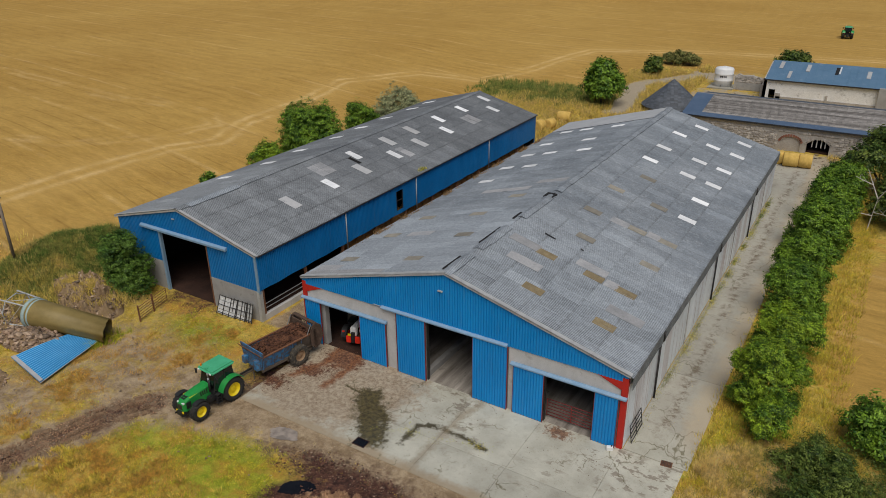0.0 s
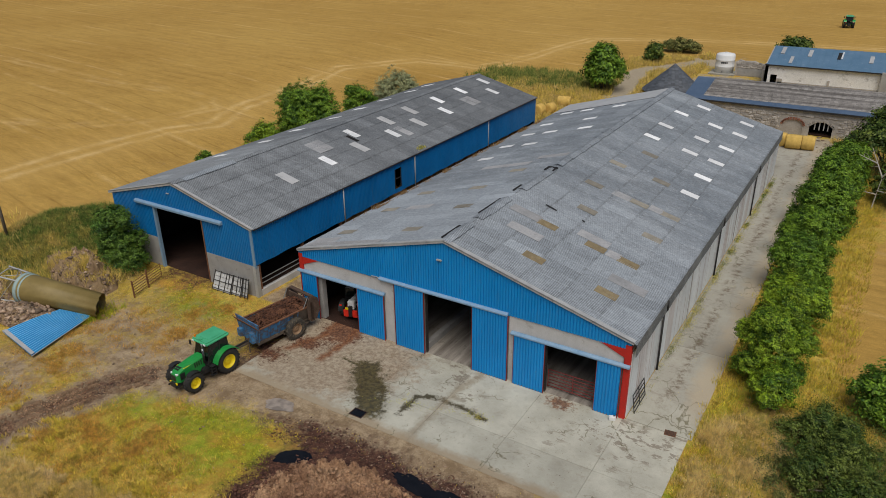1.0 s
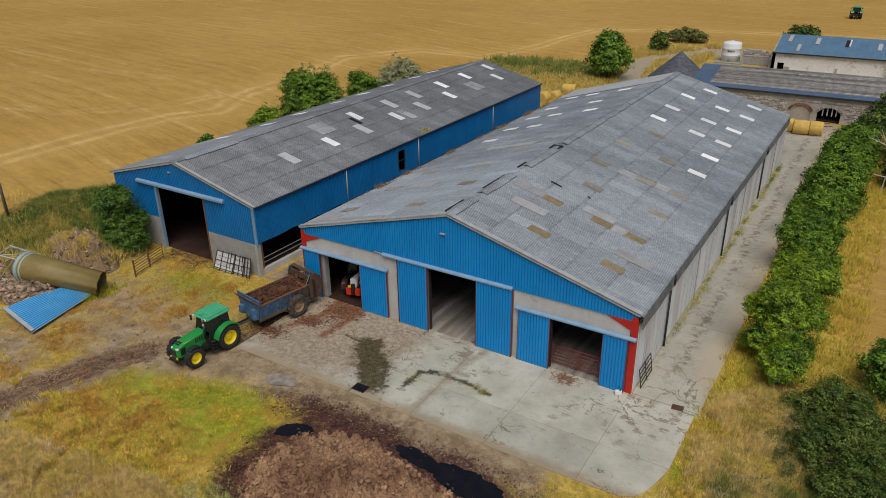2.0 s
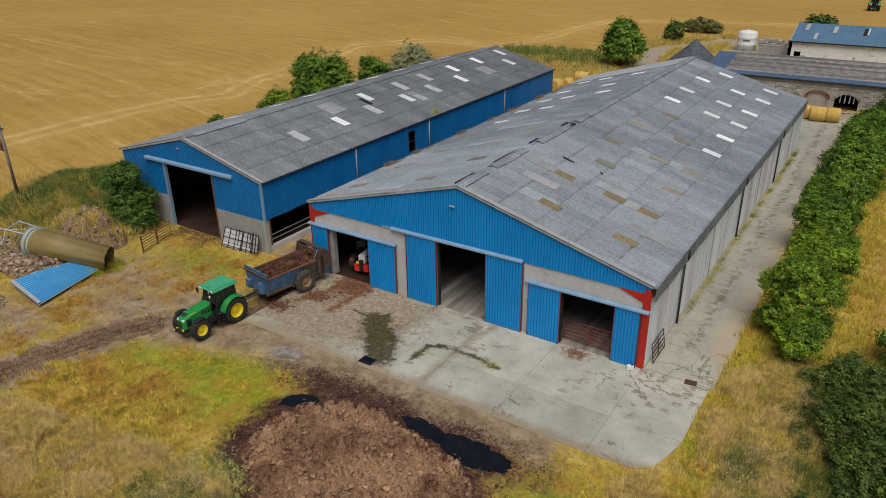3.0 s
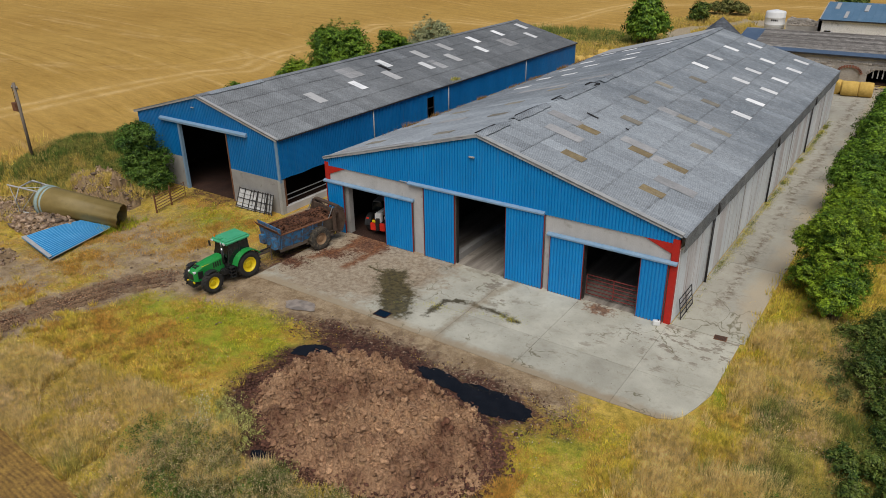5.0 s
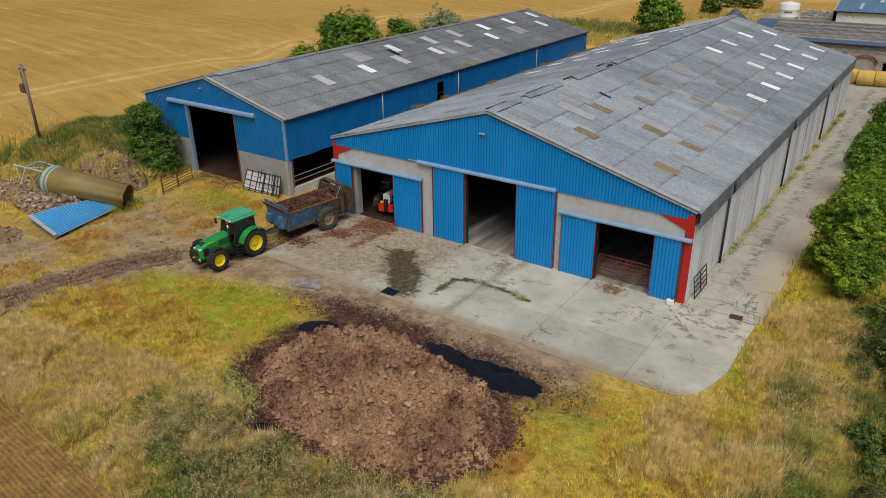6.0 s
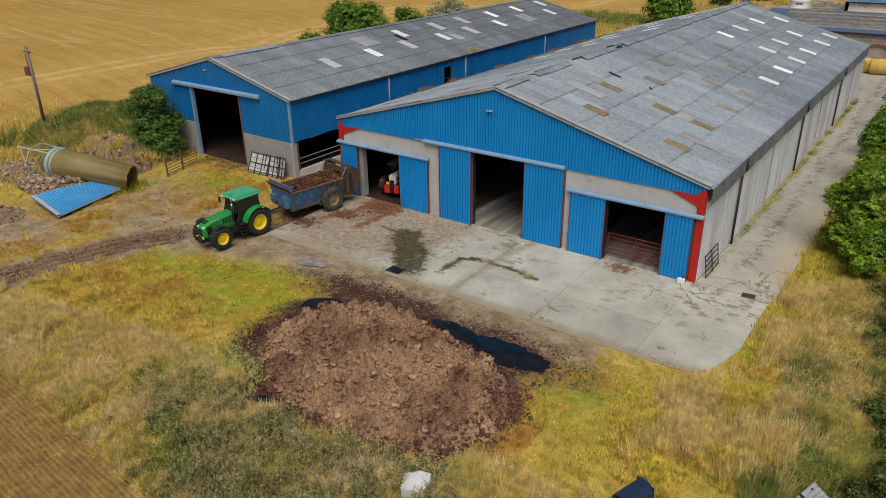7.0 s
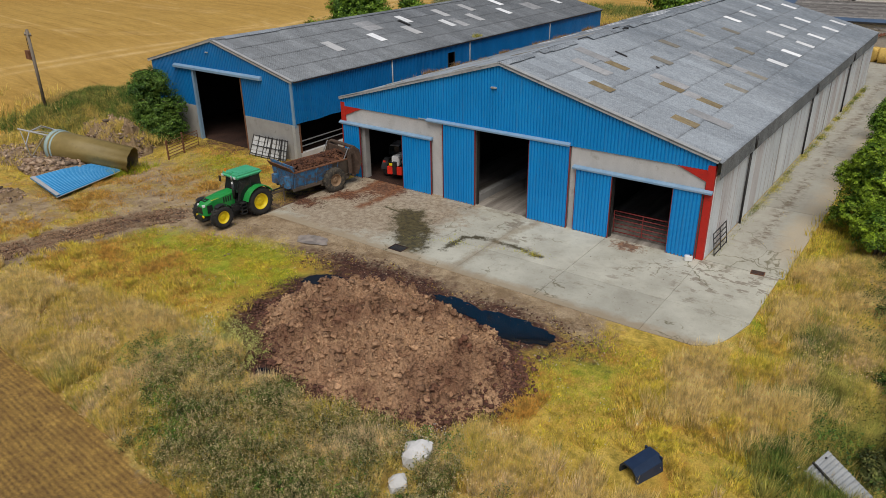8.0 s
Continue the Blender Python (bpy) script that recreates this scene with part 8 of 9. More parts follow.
def lying_sheet():
    """A profiled panel lying askew on the ground."""
    ob = thing("roofing_sheet", (-40.4, -11.8, 0.0), 0, "light blue profiled roofing panel lying on the ground", "roofing sheet")
    c = [Vector(p) for p in ((-2.6, -2.4, 0.28), (2.1, -3.0, 0.05), (0.7, 2.6, 0.12), (-1.9, 1.8, 0.32))]
    bm = bmesh.new()
    n, rows = 17 * 4, []
    for i in range(n + 1):
        u = i / n
        f = i % 4
        d = 0.10 if f in (1, 2) else 0.0
        p, q = c[0].lerp(c[1], u), c[3].lerp(c[2], u)
        rows.append([bm.verts.new(p.lerp(q, w) + Vector((0, 0, d + 0.10 * math.sin(w * 3.1) * (1 - u)))) for w in (0, 0.25, 0.5, 0.75, 1.0)])
    for a, b in zip(rows, rows[1:]):
        for k in range(4):
            bm.faces.new((a[k], b[k], b[k + 1], a[k + 1]))
    crowns = [(i // 4) % 4 == 1 for i in range(len(bm.faces))]
    sheet = part("sheet", bm, M_SHEET_BLUE, ob)
    # light on the rib crowns, painted as a paler blue
    sheet.data.materials.append(M_SHEET_LIT)
    for f, pale in zip(sheet.data.polygons, crowns):
        f.material_index = 1 if pale else 0
    bm = bmesh.new()
    inward = ((c[3] - c[0]).normalized() * 0.3, (c[2] - c[1]).normalized() * 0.3)
    lift = Vector((0, 0, 0.115))
    base = [c[0] + lift, c[1] + lift, c[1] + inward[1] + lift, c[0] + inward[0] + lift]
    low = [bm.verts.new(p) for p in base]
    high = [bm.verts.new(p + Vector((0, 0, 0.03))) for p in base]
    bm.faces.new(high), bm.faces.new(low[::-1])
    for i in range(4):
        bm.faces.new((low[i], low[(i + 1) % 4], high[(i + 1) % 4], high[i]))
    part("flashing", bm, M_SKYLIGHT_GREY, ob, "pale bent flashing along one edge")
    part("edge_strip", rods(0.035, (c[1], c[2]), seg=5), M_TRIM, ob)
    part("edge_strip", rods(0.03, (c[0], c[3]), seg=5), M_TRIM, ob)
    return ob


lying_sheet()


def field_gate(kind, at, rz, length, height, bars, material, label, lean=0.0, r=0.03):
    ob = thing(kind, at, rz, label, "gate")
    m = Matrix.Rotation(radians(lean), 4, "X")
    for i in range(bars):
        z = 0.12 + (height - 0.15) * i / (bars - 1)
        part("gate_rail", rods(r, ((0, 0, z), (length, 0, z)), seg=6), material, ob, m=m)
    for x in (0, length * 0.5, length):
        part("gate_upright", rods(r, ((x, 0, 0.05), (x, 0, height)), seg=6), material, ob, m=m)
    return ob


g = field_gate("field_gate", (-39.7, -5.2, 0.0), 106, 3.7, 1.3, 6, M_RUST, "rusty tubular gate standing open in the yard")
part("gate_post", boxes((1.81, 1.91, -0.05, 0.05, -0.2, 1.6)), M_RUST, g)
part("gate_post", boxes((-0.05, 0.05, -0.05, 0.05, -0.2, 1.45)), M_RUST, g)
field_gate("hurdle", (0.42, 0.75, 0.0), 90, 2.2, 1.35, 5, M_DARK, "dark steel hurdle leaning on the side wall", -9, 0.028)


M_BOARD = surf("weathered_white_board", (0.40, 0.40, 0.39), (0.58, 0.58, 0.57), 2.5, 25, 0.4, 0.8, dirt=(0.26, 0.24, 0.21), dirt_lo=0.54, rand="object", spread=0.4)


def crate_panel(x, y, lean, width, label, boards):
    ob = thing("hurdle", (x, y, gz(x, y)), 0, label, "hurdle", "hurdles against the shed wall")
    m = Matrix.Rotation(radians(-lean), 4, "X")
    for k in range(4):
        part("board", boxes((0.02, width - 0.02, -0.02, 0.02, 0.08 + k * 0.38, 0.42 + k * 0.38)), M_BOARD if boards else M_TRIM, ob, m=m, bevel=0.008)
    for u in (0.0, 0.33, 0.66, 1.0):
        part("upright", rods(0.035, ((u * width, -0.06, 0), (u * width, -0.06, 1.68)), seg=6), M_DARK, ob, m=m)
    for z in (0.2, 0.85, 1.6):
        part("cross_rail", rods(0.028, ((0, -0.07, z), (width, -0.07, z)), seg=6), M_DARK, ob, m=m)
    return ob


crate_panel(-35.2, -0.95, 24, 2.1, "white boarded hurdle leaning on the shed wall", True)
crate_panel(-33.5, -0.85, 20, 1.5, "white boarded hurdle with dark rails leaning on the shed", True)
crate_panel(-32.2, -0.75, 16, 0.9, "grey steel hurdle leaning on the shed wall", False)


M_POLE = surf("weathered_pole", (0.14, 0.115, 0.09), (0.24, 0.20, 0.16), 3, 25, 0.5, 0.9, stretch=(1, 1, 0.1))


def pole():
    ob = thing("utility_pole", (-56.5, -5.8, gz(-56.5, -5.8)), 0, "leaning timber electricity pole with a transformer box", "utility pole")
    m = Matrix.Diagonal((0.9, 0.9, 0.88, 1))
    part("post", rods(0.15, ((0, 0, -0.3), (0, 0, 7.6)), seg=10), M_POLE, ob, smooth=True, m=m)
    part("crossarm", boxes((-0.6, 0.6, -0.06, 0.06, 7.0, 7.14)), M_BARK, ob, m=m)
    for x in (-0.5, 0.0, 0.5):
        part("insulator", rods(0.045, ((x, 0, 7.14), (x, 0, 7.32))), M_TRIM, ob, m=m)
    box_ = part("transformer", boxes((-0.9, -0.2, -0.28, 0.28, 4.75, 5.6)), M_RUST, ob, "rust-red transformer box", 0.03, m=m)
    part("bracket", rods(0.03, ((-0.5, 0, 4.75), (0, 0, 4.3)), ((-0.8, 0, 4.75), (0.0, 0, 4.72)), ((-0.5, 0.0, 5.6), (-0.5, 0, 6.9)), seg=5), M_DARK, ob, m=m)
    return ob


pole()

# ---- small things in the yard ----
M_GALV_SHEET = surf("weathered_galvanised_sheet", (0.36, 0.37, 0.38), (0.52, 0.53, 0.54), 1.5, 20, 0.3, 0.6, 0.2, dirt=(0.25, 0.22, 0.2))
M_PLASTIC_BLUE = surf("dark_blue_plastic", (0.012, 0.025, 0.06), (0.02, 0.04, 0.085), 2, 20, 0.3, 0.45)
M_BLOCK = surf("white_block", (0.52, 0.51, 0.50), (0.66, 0.65, 0.64), 1.5, 15, 0.2, 0.8, dirt=(0.5, 0.48, 0.45))
grate = thing("drain_cover", (2.85, 0.0, 0.055), 6, "rusty brown iron drain cover set in the lane", "drain cover")
part("plate", boxes((-0.34, 0.34, -0.26, 0.26, -0.02, 0.015)), M_RUST, grate, bevel=0.006)
for k in range(6):
    part("slot_bar", boxes((-0.30, 0.30, -0.21 + k * 0.08, -0.18 + k * 0.08, 0.014, 0.028)), M_DARK, grate)
pit = thing("drain_pit", (-14.4, -7.9, gz(0, -7.9) + 0.054), 0, "dark wet open drain hole in the concrete", "drain")
part("rim", boxes((-0.48, 0.48, -0.36, -0.30, -0.05, 0.012), (-0.48, 0.48, 0.30, 0.36, -0.05, 0.012), (-0.48, -0.42, -0.3, 0.3, -0.05, 0.012), (0.42, 0.48, -0.3, 0.3, -0.05, 0.012)), M_BYRE, pit)
part("water", boxes((-0.42, 0.42, -0.3, 0.3, -0.06, 0.004)), M_SLURRY, pit)
can = thing("canister", (-0.55, -0.55, 0.05), 25, "small white plastic canister by the corner post", "canister")
part("can_body", boxes((-0.2, 0.2, -0.12, 0.12, 0, 0.3)), M_WHITE, can, bevel=0.03)
part("cap", rods(0.05, ((0.1, 0, 0.3), (0.1, 0, 0.36))), M_DARK, can)


def rough_block(x, y, size, seed, rz):
    ob = thing("stone_block", (x, y, gz(x, y)), rz, "rough white block lying in the weeds", "block")
    bm = bmesh.new()
    bmesh.ops.create_icosphere(bm, subdivisions=2, radius=1)
    for v in bm.verts:
        c = v.co
        k = 1 / max(abs(c.x), abs(c.y), abs(c.z)) ** 0.72
        v.co = Vector((c.x * size[0] * k, c.y * size[1] * k, max(-0.15, c.z * size[2] * k + size[2] * 0.75 + 0.5 * (c.x + c.y) * size[2] * 0.5))) * (1 + 0.10 * noise.noise((c.x * 2, c.y * 2, c.z * 2 + seed)))
    part("block", bm, M_BLOCK, ob)


rough_block(-2.85, -20.9, (0.52, 0.42, 0.44), 2, 20)
rough_block(-2.65, -22.2, (0.32, 0.28, 0.24), 5, 50)
tub = thing("plastic_trough", (3.5, -16.9, gz(3.7, -16.8) - 0.05), -22, "dark blue plastic trough tipped over in the grass", "trough")
bm = bmesh.new()
prism(bm, [(-0.42, 0.0), (-0.38, 0.45), (-0.2, 0.68), (0.2, 0.68), (0.38, 0.45), (0.42, 0.0), (0.36, 0.0), (0.32, 0.42), (0.16, 0.6), (-0.16, 0.6), (-0.32, 0.42), (-0.36, 0.0)], "y", -0.55, 0.65)
part("trough_shell", bm, M_PLASTIC_BLUE, tub, m=Matrix.Translation((0, 0, -0.08)) @ Matrix.Rotation(radians(6), 4, "X"))
part("trough_end", boxes((-0.38, 0.38, 0.60, 0.65, 0.0, 0.62)), M_PLASTIC_BLUE, tub, m=Matrix.Translation((0, 0, -0.08)) @ Matrix.Rotation(radians(6), 4, "X"))
tin = thing("corrugated_sheet", (8.45, -13.82, 0.0), 0, "galvanised corrugated sheet propped up in the rough grass", "roofing sheet")
down, across = Vector((-0.54, -0.44, -0.90)).normalized(), Vector((1.24, -0.68, -0.42)).normalized()
bm = bmesh.new()
rows = []
for i in range(65):
    rise = across.cross(down).normalized() * (-0.04 * math.sin(i * math.pi / 2))
    rows.append([bm.verts.new(Vector((0, 0, 0.9)) + across * (i * 0.04) + down * d + rise) for d in (-0.05, 1.16)])
for p, q in zip(rows, rows[1:]):
    bm.faces.new((p[0], q[0], q[1], p[1]))
part("sheet", bm, M_GALV_SHEET, tin, smooth=True)
top = Vector((0, 0, 0.9))
part("strap", rods(0.045, (top + down * 0.62 + Vector((0, 0, 0.06)), top + down * 0.62 + across * 2.5 + Vector((0, 0, 0.06))), seg=4), M_DARK, tin)
for d in (0.1, 1.0):
    part("trestle", rods(0.05, (top + down * d + across * 0.1 - Vector((0, 0, 0.05)), Vector((0, 0, -0.4)) + Vector(((down * d).x, (down * d).y, 0))), seg=5), M_DARK, tin)

# ---- straw bales ----
M_BALE = surf("straw_bale", (0.56, 0.36, 0.085), (0.70, 0.47, 0.13), 2, 25, 0.5, 0.9, bump=0.8, dist=0.04)


def bale(x, y, r, w, rz, label):
    ob = thing("straw_bale", (x, y, gz(x, y)), rz, label, "bale", "straw bales")
    bm = lathe(bmesh.new(), [(0.001, -w / 2), (r * 0.6, -w / 2 - 0.03), (r * 0.93, -w / 2), (r, -w / 2 + 0.1), (r * 1.01, 0), (r, w / 2 - 0.1), (r * 0.93, w / 2), (r * 0.6, w / 2 + 0.03), (0.001, w / 2)], "x", 28)
    for v in bm.verts:
        v.co *= 1 + 0.035 * noise.noise(v.co * 3 + Vector((x, y, 0)))
    part("straw_roll", bm, M_BALE, ob, smooth=True, m=Matrix.Translation((0, 0, r * 0.95)))
    part("netting", lathe(bmesh.new(), [(r * 1.0, -w * 0.2), (r * 1.018, -w * 0.19), (r * 1.018, w * 0.19), (r * 1.0, w * 0.2)], "x", 28), M_BALE, ob, smooth=True, m=Matrix.Translation((0, 0, r * 0.95)))


bale(-0.9, 64.2, 0.85, 1.2, 65, "golden round straw bale at the lane's end")
bale(0.55, 63.7, 0.9, 1.8, 5, "golden round straw bale lying on its side")
bale(2.25, 63.9, 0.9, 1.5, 5, "golden round straw bale lying end to end with another")
bale(-33.4, 69.2, 0.85, 2.0, 10, "golden straw bale behind the sheds")
bale(-35.0, 63.4, 0.9, 1.5, 80, "pale straw bale at the shed's far corner")
bale(-34.0, 65.2, 0.8, 1.5, 80, "pale straw bale at the shed's far corner")

M_BALE_OLD = surf("old_brown_straw", (0.30, 0.15, 0.05), (0.46, 0.25, 0.09), 2, 25, 0.6, 0.95, bump=0.8, dist=0.05)
store = thing("round_bale", (-32.0, 13.0, 0.04), 0, "old brown round bale stacked inside the open shed side", "bale", "bales stored in the narrow shed")
bm = lathe(bmesh.new(), [(0.001, -0.6), (0.42, -0.63), (0.62, -0.6), (0.68, -0.5), (0.68, 0.5), (0.62, 0.6), (0.42, 0.63), (0.001, 0.6)], "x", 20)
for v in bm.verts:
    v.co *= 1 + 0.05 * noise.noise(v.co * 3)
part("straw_roll", bm, M_BALE_OLD, store, smooth=True, m=Matrix.Translation((0, 0, 0.66)))
rnd = random.Random(31)
for k in range(54):
    tier, i = k % 2, k // 2
    if k:
        copy_thing(store, Matrix.Translation((-32.0 + rnd.uniform(-0.12, 0.1), 13.0 + i * 1.42 + 0.1 * tier, 0.04 + tier * 1.28)) @ Matrix.Rotation(rnd.uniform(-0.15, 0.15), 4, "Z"))

# ---- old stone buildings ----
M_TANK = surf("white_tank_plastic", (0.72, 0.73, 0.73), (0.80, 0.80, 0.80), 1, 15, 0.12, 0.45, dirt=(0.6, 0.6, 0.57), dirt_lo=0.64)
M_DARK_PRINT = surf("dark_print", (0.03, 0.03, 0.035), (0.05, 0.05, 0.05), 3, 20, 0.2, 0.7)
M_BRICK_RED = surf("brick_arch", (0.24, 0.10, 0.065), (0.32, 0.15, 0.10), 3, 20, 0.4, 0.9)
M_SLATE_ROUND = surf("roundhouse_slate", (0.07, 0.08, 0.095), (0.115, 0.125, 0.145), 1, 10, 0.5, 0.6, rand="island", spread=0.6)


def stones_on(parent, x0, x1, y, z0, z1, seed, gaps, step=0.62, n_max=300):
    """Rubble facing stones set proud of a wall that faces the yard."""
    rnd = random.Random(seed)
    shapes = []
    for k in range(5):
        bm = bmesh.new()
        box(bm, -0.5, 0.5, -0.5, 0.5, -0.5, 0.5)
        for v in bm.verts:
            v.co += Vector((rnd.uniform(-0.12, 0.12), rnd.uniform(-0.1, 0.1), rnd.uniform(-0.12, 0.12)))
        bmesh.ops.bevel(bm, geom=bm.edges[:], offset=0.10, segments=1, affect="EDGES")
        bmesh.ops.triangulate(bm, faces=bm.faces[:])
        shapes.append(mesh_of(bm, "stone", M_STONE))
    z, made = z0, 0
    while z < z1 - 0.15:
        h = rnd.uniform(0.20, 0.34)
        x = x0 + rnd.uniform(0, 0.3)
        while x < x1 - 0.3 and made < n_max:
            w = rnd.uniform(0.28, 0.75)
            if not any(a < x + w and x < b and z < c for a, b, c in gaps) and rnd.random() < 0.9:
                m = Matrix.Translation((x + w / 2, y - 0.01, z + h / 2 + rnd.uniform(-0.05, 0.05))) @ Matrix.Rotation(rnd.uniform(-0.16, 0.16), 4, "Y") @ Matrix.Diagonal((w * 0.86, 0.14, h * rnd.uniform(0.65, 1.05), 1))
                piece("stone", rnd.choice(shapes), parent, m)
                made += 1
            x += w
        z += h


def slates(name, parent, x0, x1, y0, z0, y1, z1, rows, width, material, seed, skip=None):
    """Courses of slates up a slope from the eave to the ridge, joined."""
    rnd = random.Random(seed)
    vs, fs = [], []
    for r in range(rows):
        f0, f1 = r / rows, (r + 1.25) / rows
        x = x0 - rnd.uniform(0, width)
        while x < x1:
            a, b = max(x, x0), min(x + width * 0.97, x1)
            if b - a > 0.05 and not (skip and skip(a, r / rows)):
                lift = rnd.uniform(0.03, 0.06)
                n = len(vs)
                vs += [(a, y0 + (y1 - y0) * f0, z0 + (z1 - z0) * f0 + lift), (b, y0 + (y1 - y0) * f0, z0 + (z1 - z0) * f0 + lift), (b, y0 + (y1 - y0) * min(f1, 1), z0 + (z1 - z0) * min(f1, 1) + 0.01), (a, y0 + (y1 - y0) * min(f1, 1), z0 + (z1 - z0) * min(f1, 1) + 0.01)]
                fs.append((n, n + 1, n + 2, n + 3))
            x += width
    return tagged(soup(name, vs, fs, material, parent), kind="stuff")


def arch(x0, x1, z0, zs, rise, n=10):
    pts = [(x0, z0), (x0, zs)]
    for i in range(1, n):
        t = i / n
        pts.append((x0 + (x1 - x0) * t, zs + rise * math.sin(math.pi * t)))
    return pts + [(x1, zs), (x1, z0)]


def stone_barn():
    y, x0, x1 = 69.5, -15.2, 34.0
    g0 = gz(0, y)
    ob = thing("stone_barn", label="long low rubble-stone barn with slate and blue sheet roof", category="barn")
    ops = ((-1.75, 0.75), (1.55, 4.35), (9.0, 11.6))
    wall = bmesh.new()
    xs = [x0] + [v for o in ops for v in o] + [x1]
    for a, b in zip(xs[::2], xs[1::2]):
        box(wall, a, b, y, y + 0.55, g0 - 0.4, 4.45)
    for a, b in ops:
        top = arch(a, b, 4.45, 2.3, 0.75)
        pts = [(a, 2.3)] + top[2:-2] + [(b, 2.3), (b, 4.45), (a, 4.45)]
        prism(wall, pts, "y", y, y + 0.55)
    wall = part("front_wall", wall, M_MORTAR, ob, "weathered rubble stone wall")
    part("end_wall", prism(bmesh.new(), [(y + 0.3, g0 - 0.4), (y + 16, g0 - 0.4), (y + 16, 4.5), (y + 7.9, 5.85), (y + 0.3, 4.4)], "x", x0, x0 + 0.5), M_MORTAR, ob)
    part("end_wall", prism(bmesh.new(), [(y + 0.3, g0 - 0.4), (y + 16, g0 - 0.4), (y + 16, 4.5), (y + 7.9, 5.85), (y + 0.3, 4.4)], "x", x1 - 0.5, x1), M_MORTAR, ob)
    part("back_wall", boxes((x0, x1, y + 15.5, y + 16, g0, 4.5)), M_MORTAR, ob)
    part("inner_floor", boxes((x0, x1, y + 0.5, y + 15.5, g0 - 0.2, g0 + 0.25)), M_BYRE, ob)
    part("blocked_arch", prism(bmesh.new(), arch(-1.75, 0.75, g0 - 0.2, 2.3, 0.72), "y", y + 0.12, y + 0.35), M_MORTAR, ob)
    for a, b in ops[:2]:
        for k in range(13):
            t = math.pi * (k + 0.5) / 13
            cx, w = (a + b) / 2, (b - a) / 2 + 0.12
            m = Matrix.Translation((cx - math.cos(t) * w, y - 0.02, 2.3 + 0.85 * math.sin(t))) @ Matrix.Rotation(-(t - math.pi / 2) * 0.6, 4, "Y")
            part("arch_stone", boxes((-0.13, 0.13, -0.05, 0.05, -0.17, 0.17)), M_BRICK_RED if a < 0 else M_STONE, wall, m=m)
    for x in (2.2, 2.75, 3.3, 3.8):
        part("door_slat", boxes((x - 0.07, x + 0.07, y + 0.2, y + 0.26, g0 + 0.9, 3.0)), M_TRIM, ob)
    part("lintel_shadow", boxes((1.5, 4.4, y + 4.0, y + 4.1, g0, 4.2)), M_INNER, ob)
    stones_on(wall, x0 + 0.2, 13.0, y, g0, 4.35, 3, [(a - 0.3, b + 0.3, 3.3) for a, b in ops])
    yr, zr, ye, ze = y + 7.8, 5.95, y - 0.35, 4.45
    part("roof_deck", prism(bmesh.new(), [(ye + 0.1, ze - 0.12), (ye + 0.1, ze - 0.02), (yr, zr), (y + 16.2, 4.5), (y + 16.2, 4.4), (yr, zr - 0.15)], "x", x0 - 0.1, x1 + 0.1), M_SLATE_BLUE, ob)
    slates("slate_roofing", ob, x0 + 2.4, x1 + 0.1, ye + 1.2, ze + (zr - ze) * 1.2 / 8.15 + 0.02, yr, zr + 0.02, 20, 0.55, M_SLATE, 4)
    part("blue_eave_sheet", prism(bmesh.new(), [(ye, ze - 0.02), (ye, ze + 0.05), (ye + 1.25, ze + 0.30), (ye + 1.25, ze + 0.22)], "x", x0 + 0.2, x1 + 0.15), M_BLUE_STRIP, ob, "faded blue steel strip along the eave")
    part("blue_end_sheet", prism(bmesh.new(), [(ye, ze + 0.0), (ye, ze + 0.06), (yr, zr + 0.08), (yr, zr + 0.0)], "x", x0 - 0.15, x0 + 2.4), M_BLUE_STRIP, ob, "faded blue steel sheets over the roof end")
    part("fascia", boxes((x0, x1, ye - 0.02, ye + 0.03, ze - 0.2, ze + 0.0)), M_DARK, ob)
    part("ridge", rods(0.12, ((x0, yr, zr + 0.03), (x1, yr, zr + 0.03)), seg=6), M_SLATE, ob)
    return ob


stone_barn()


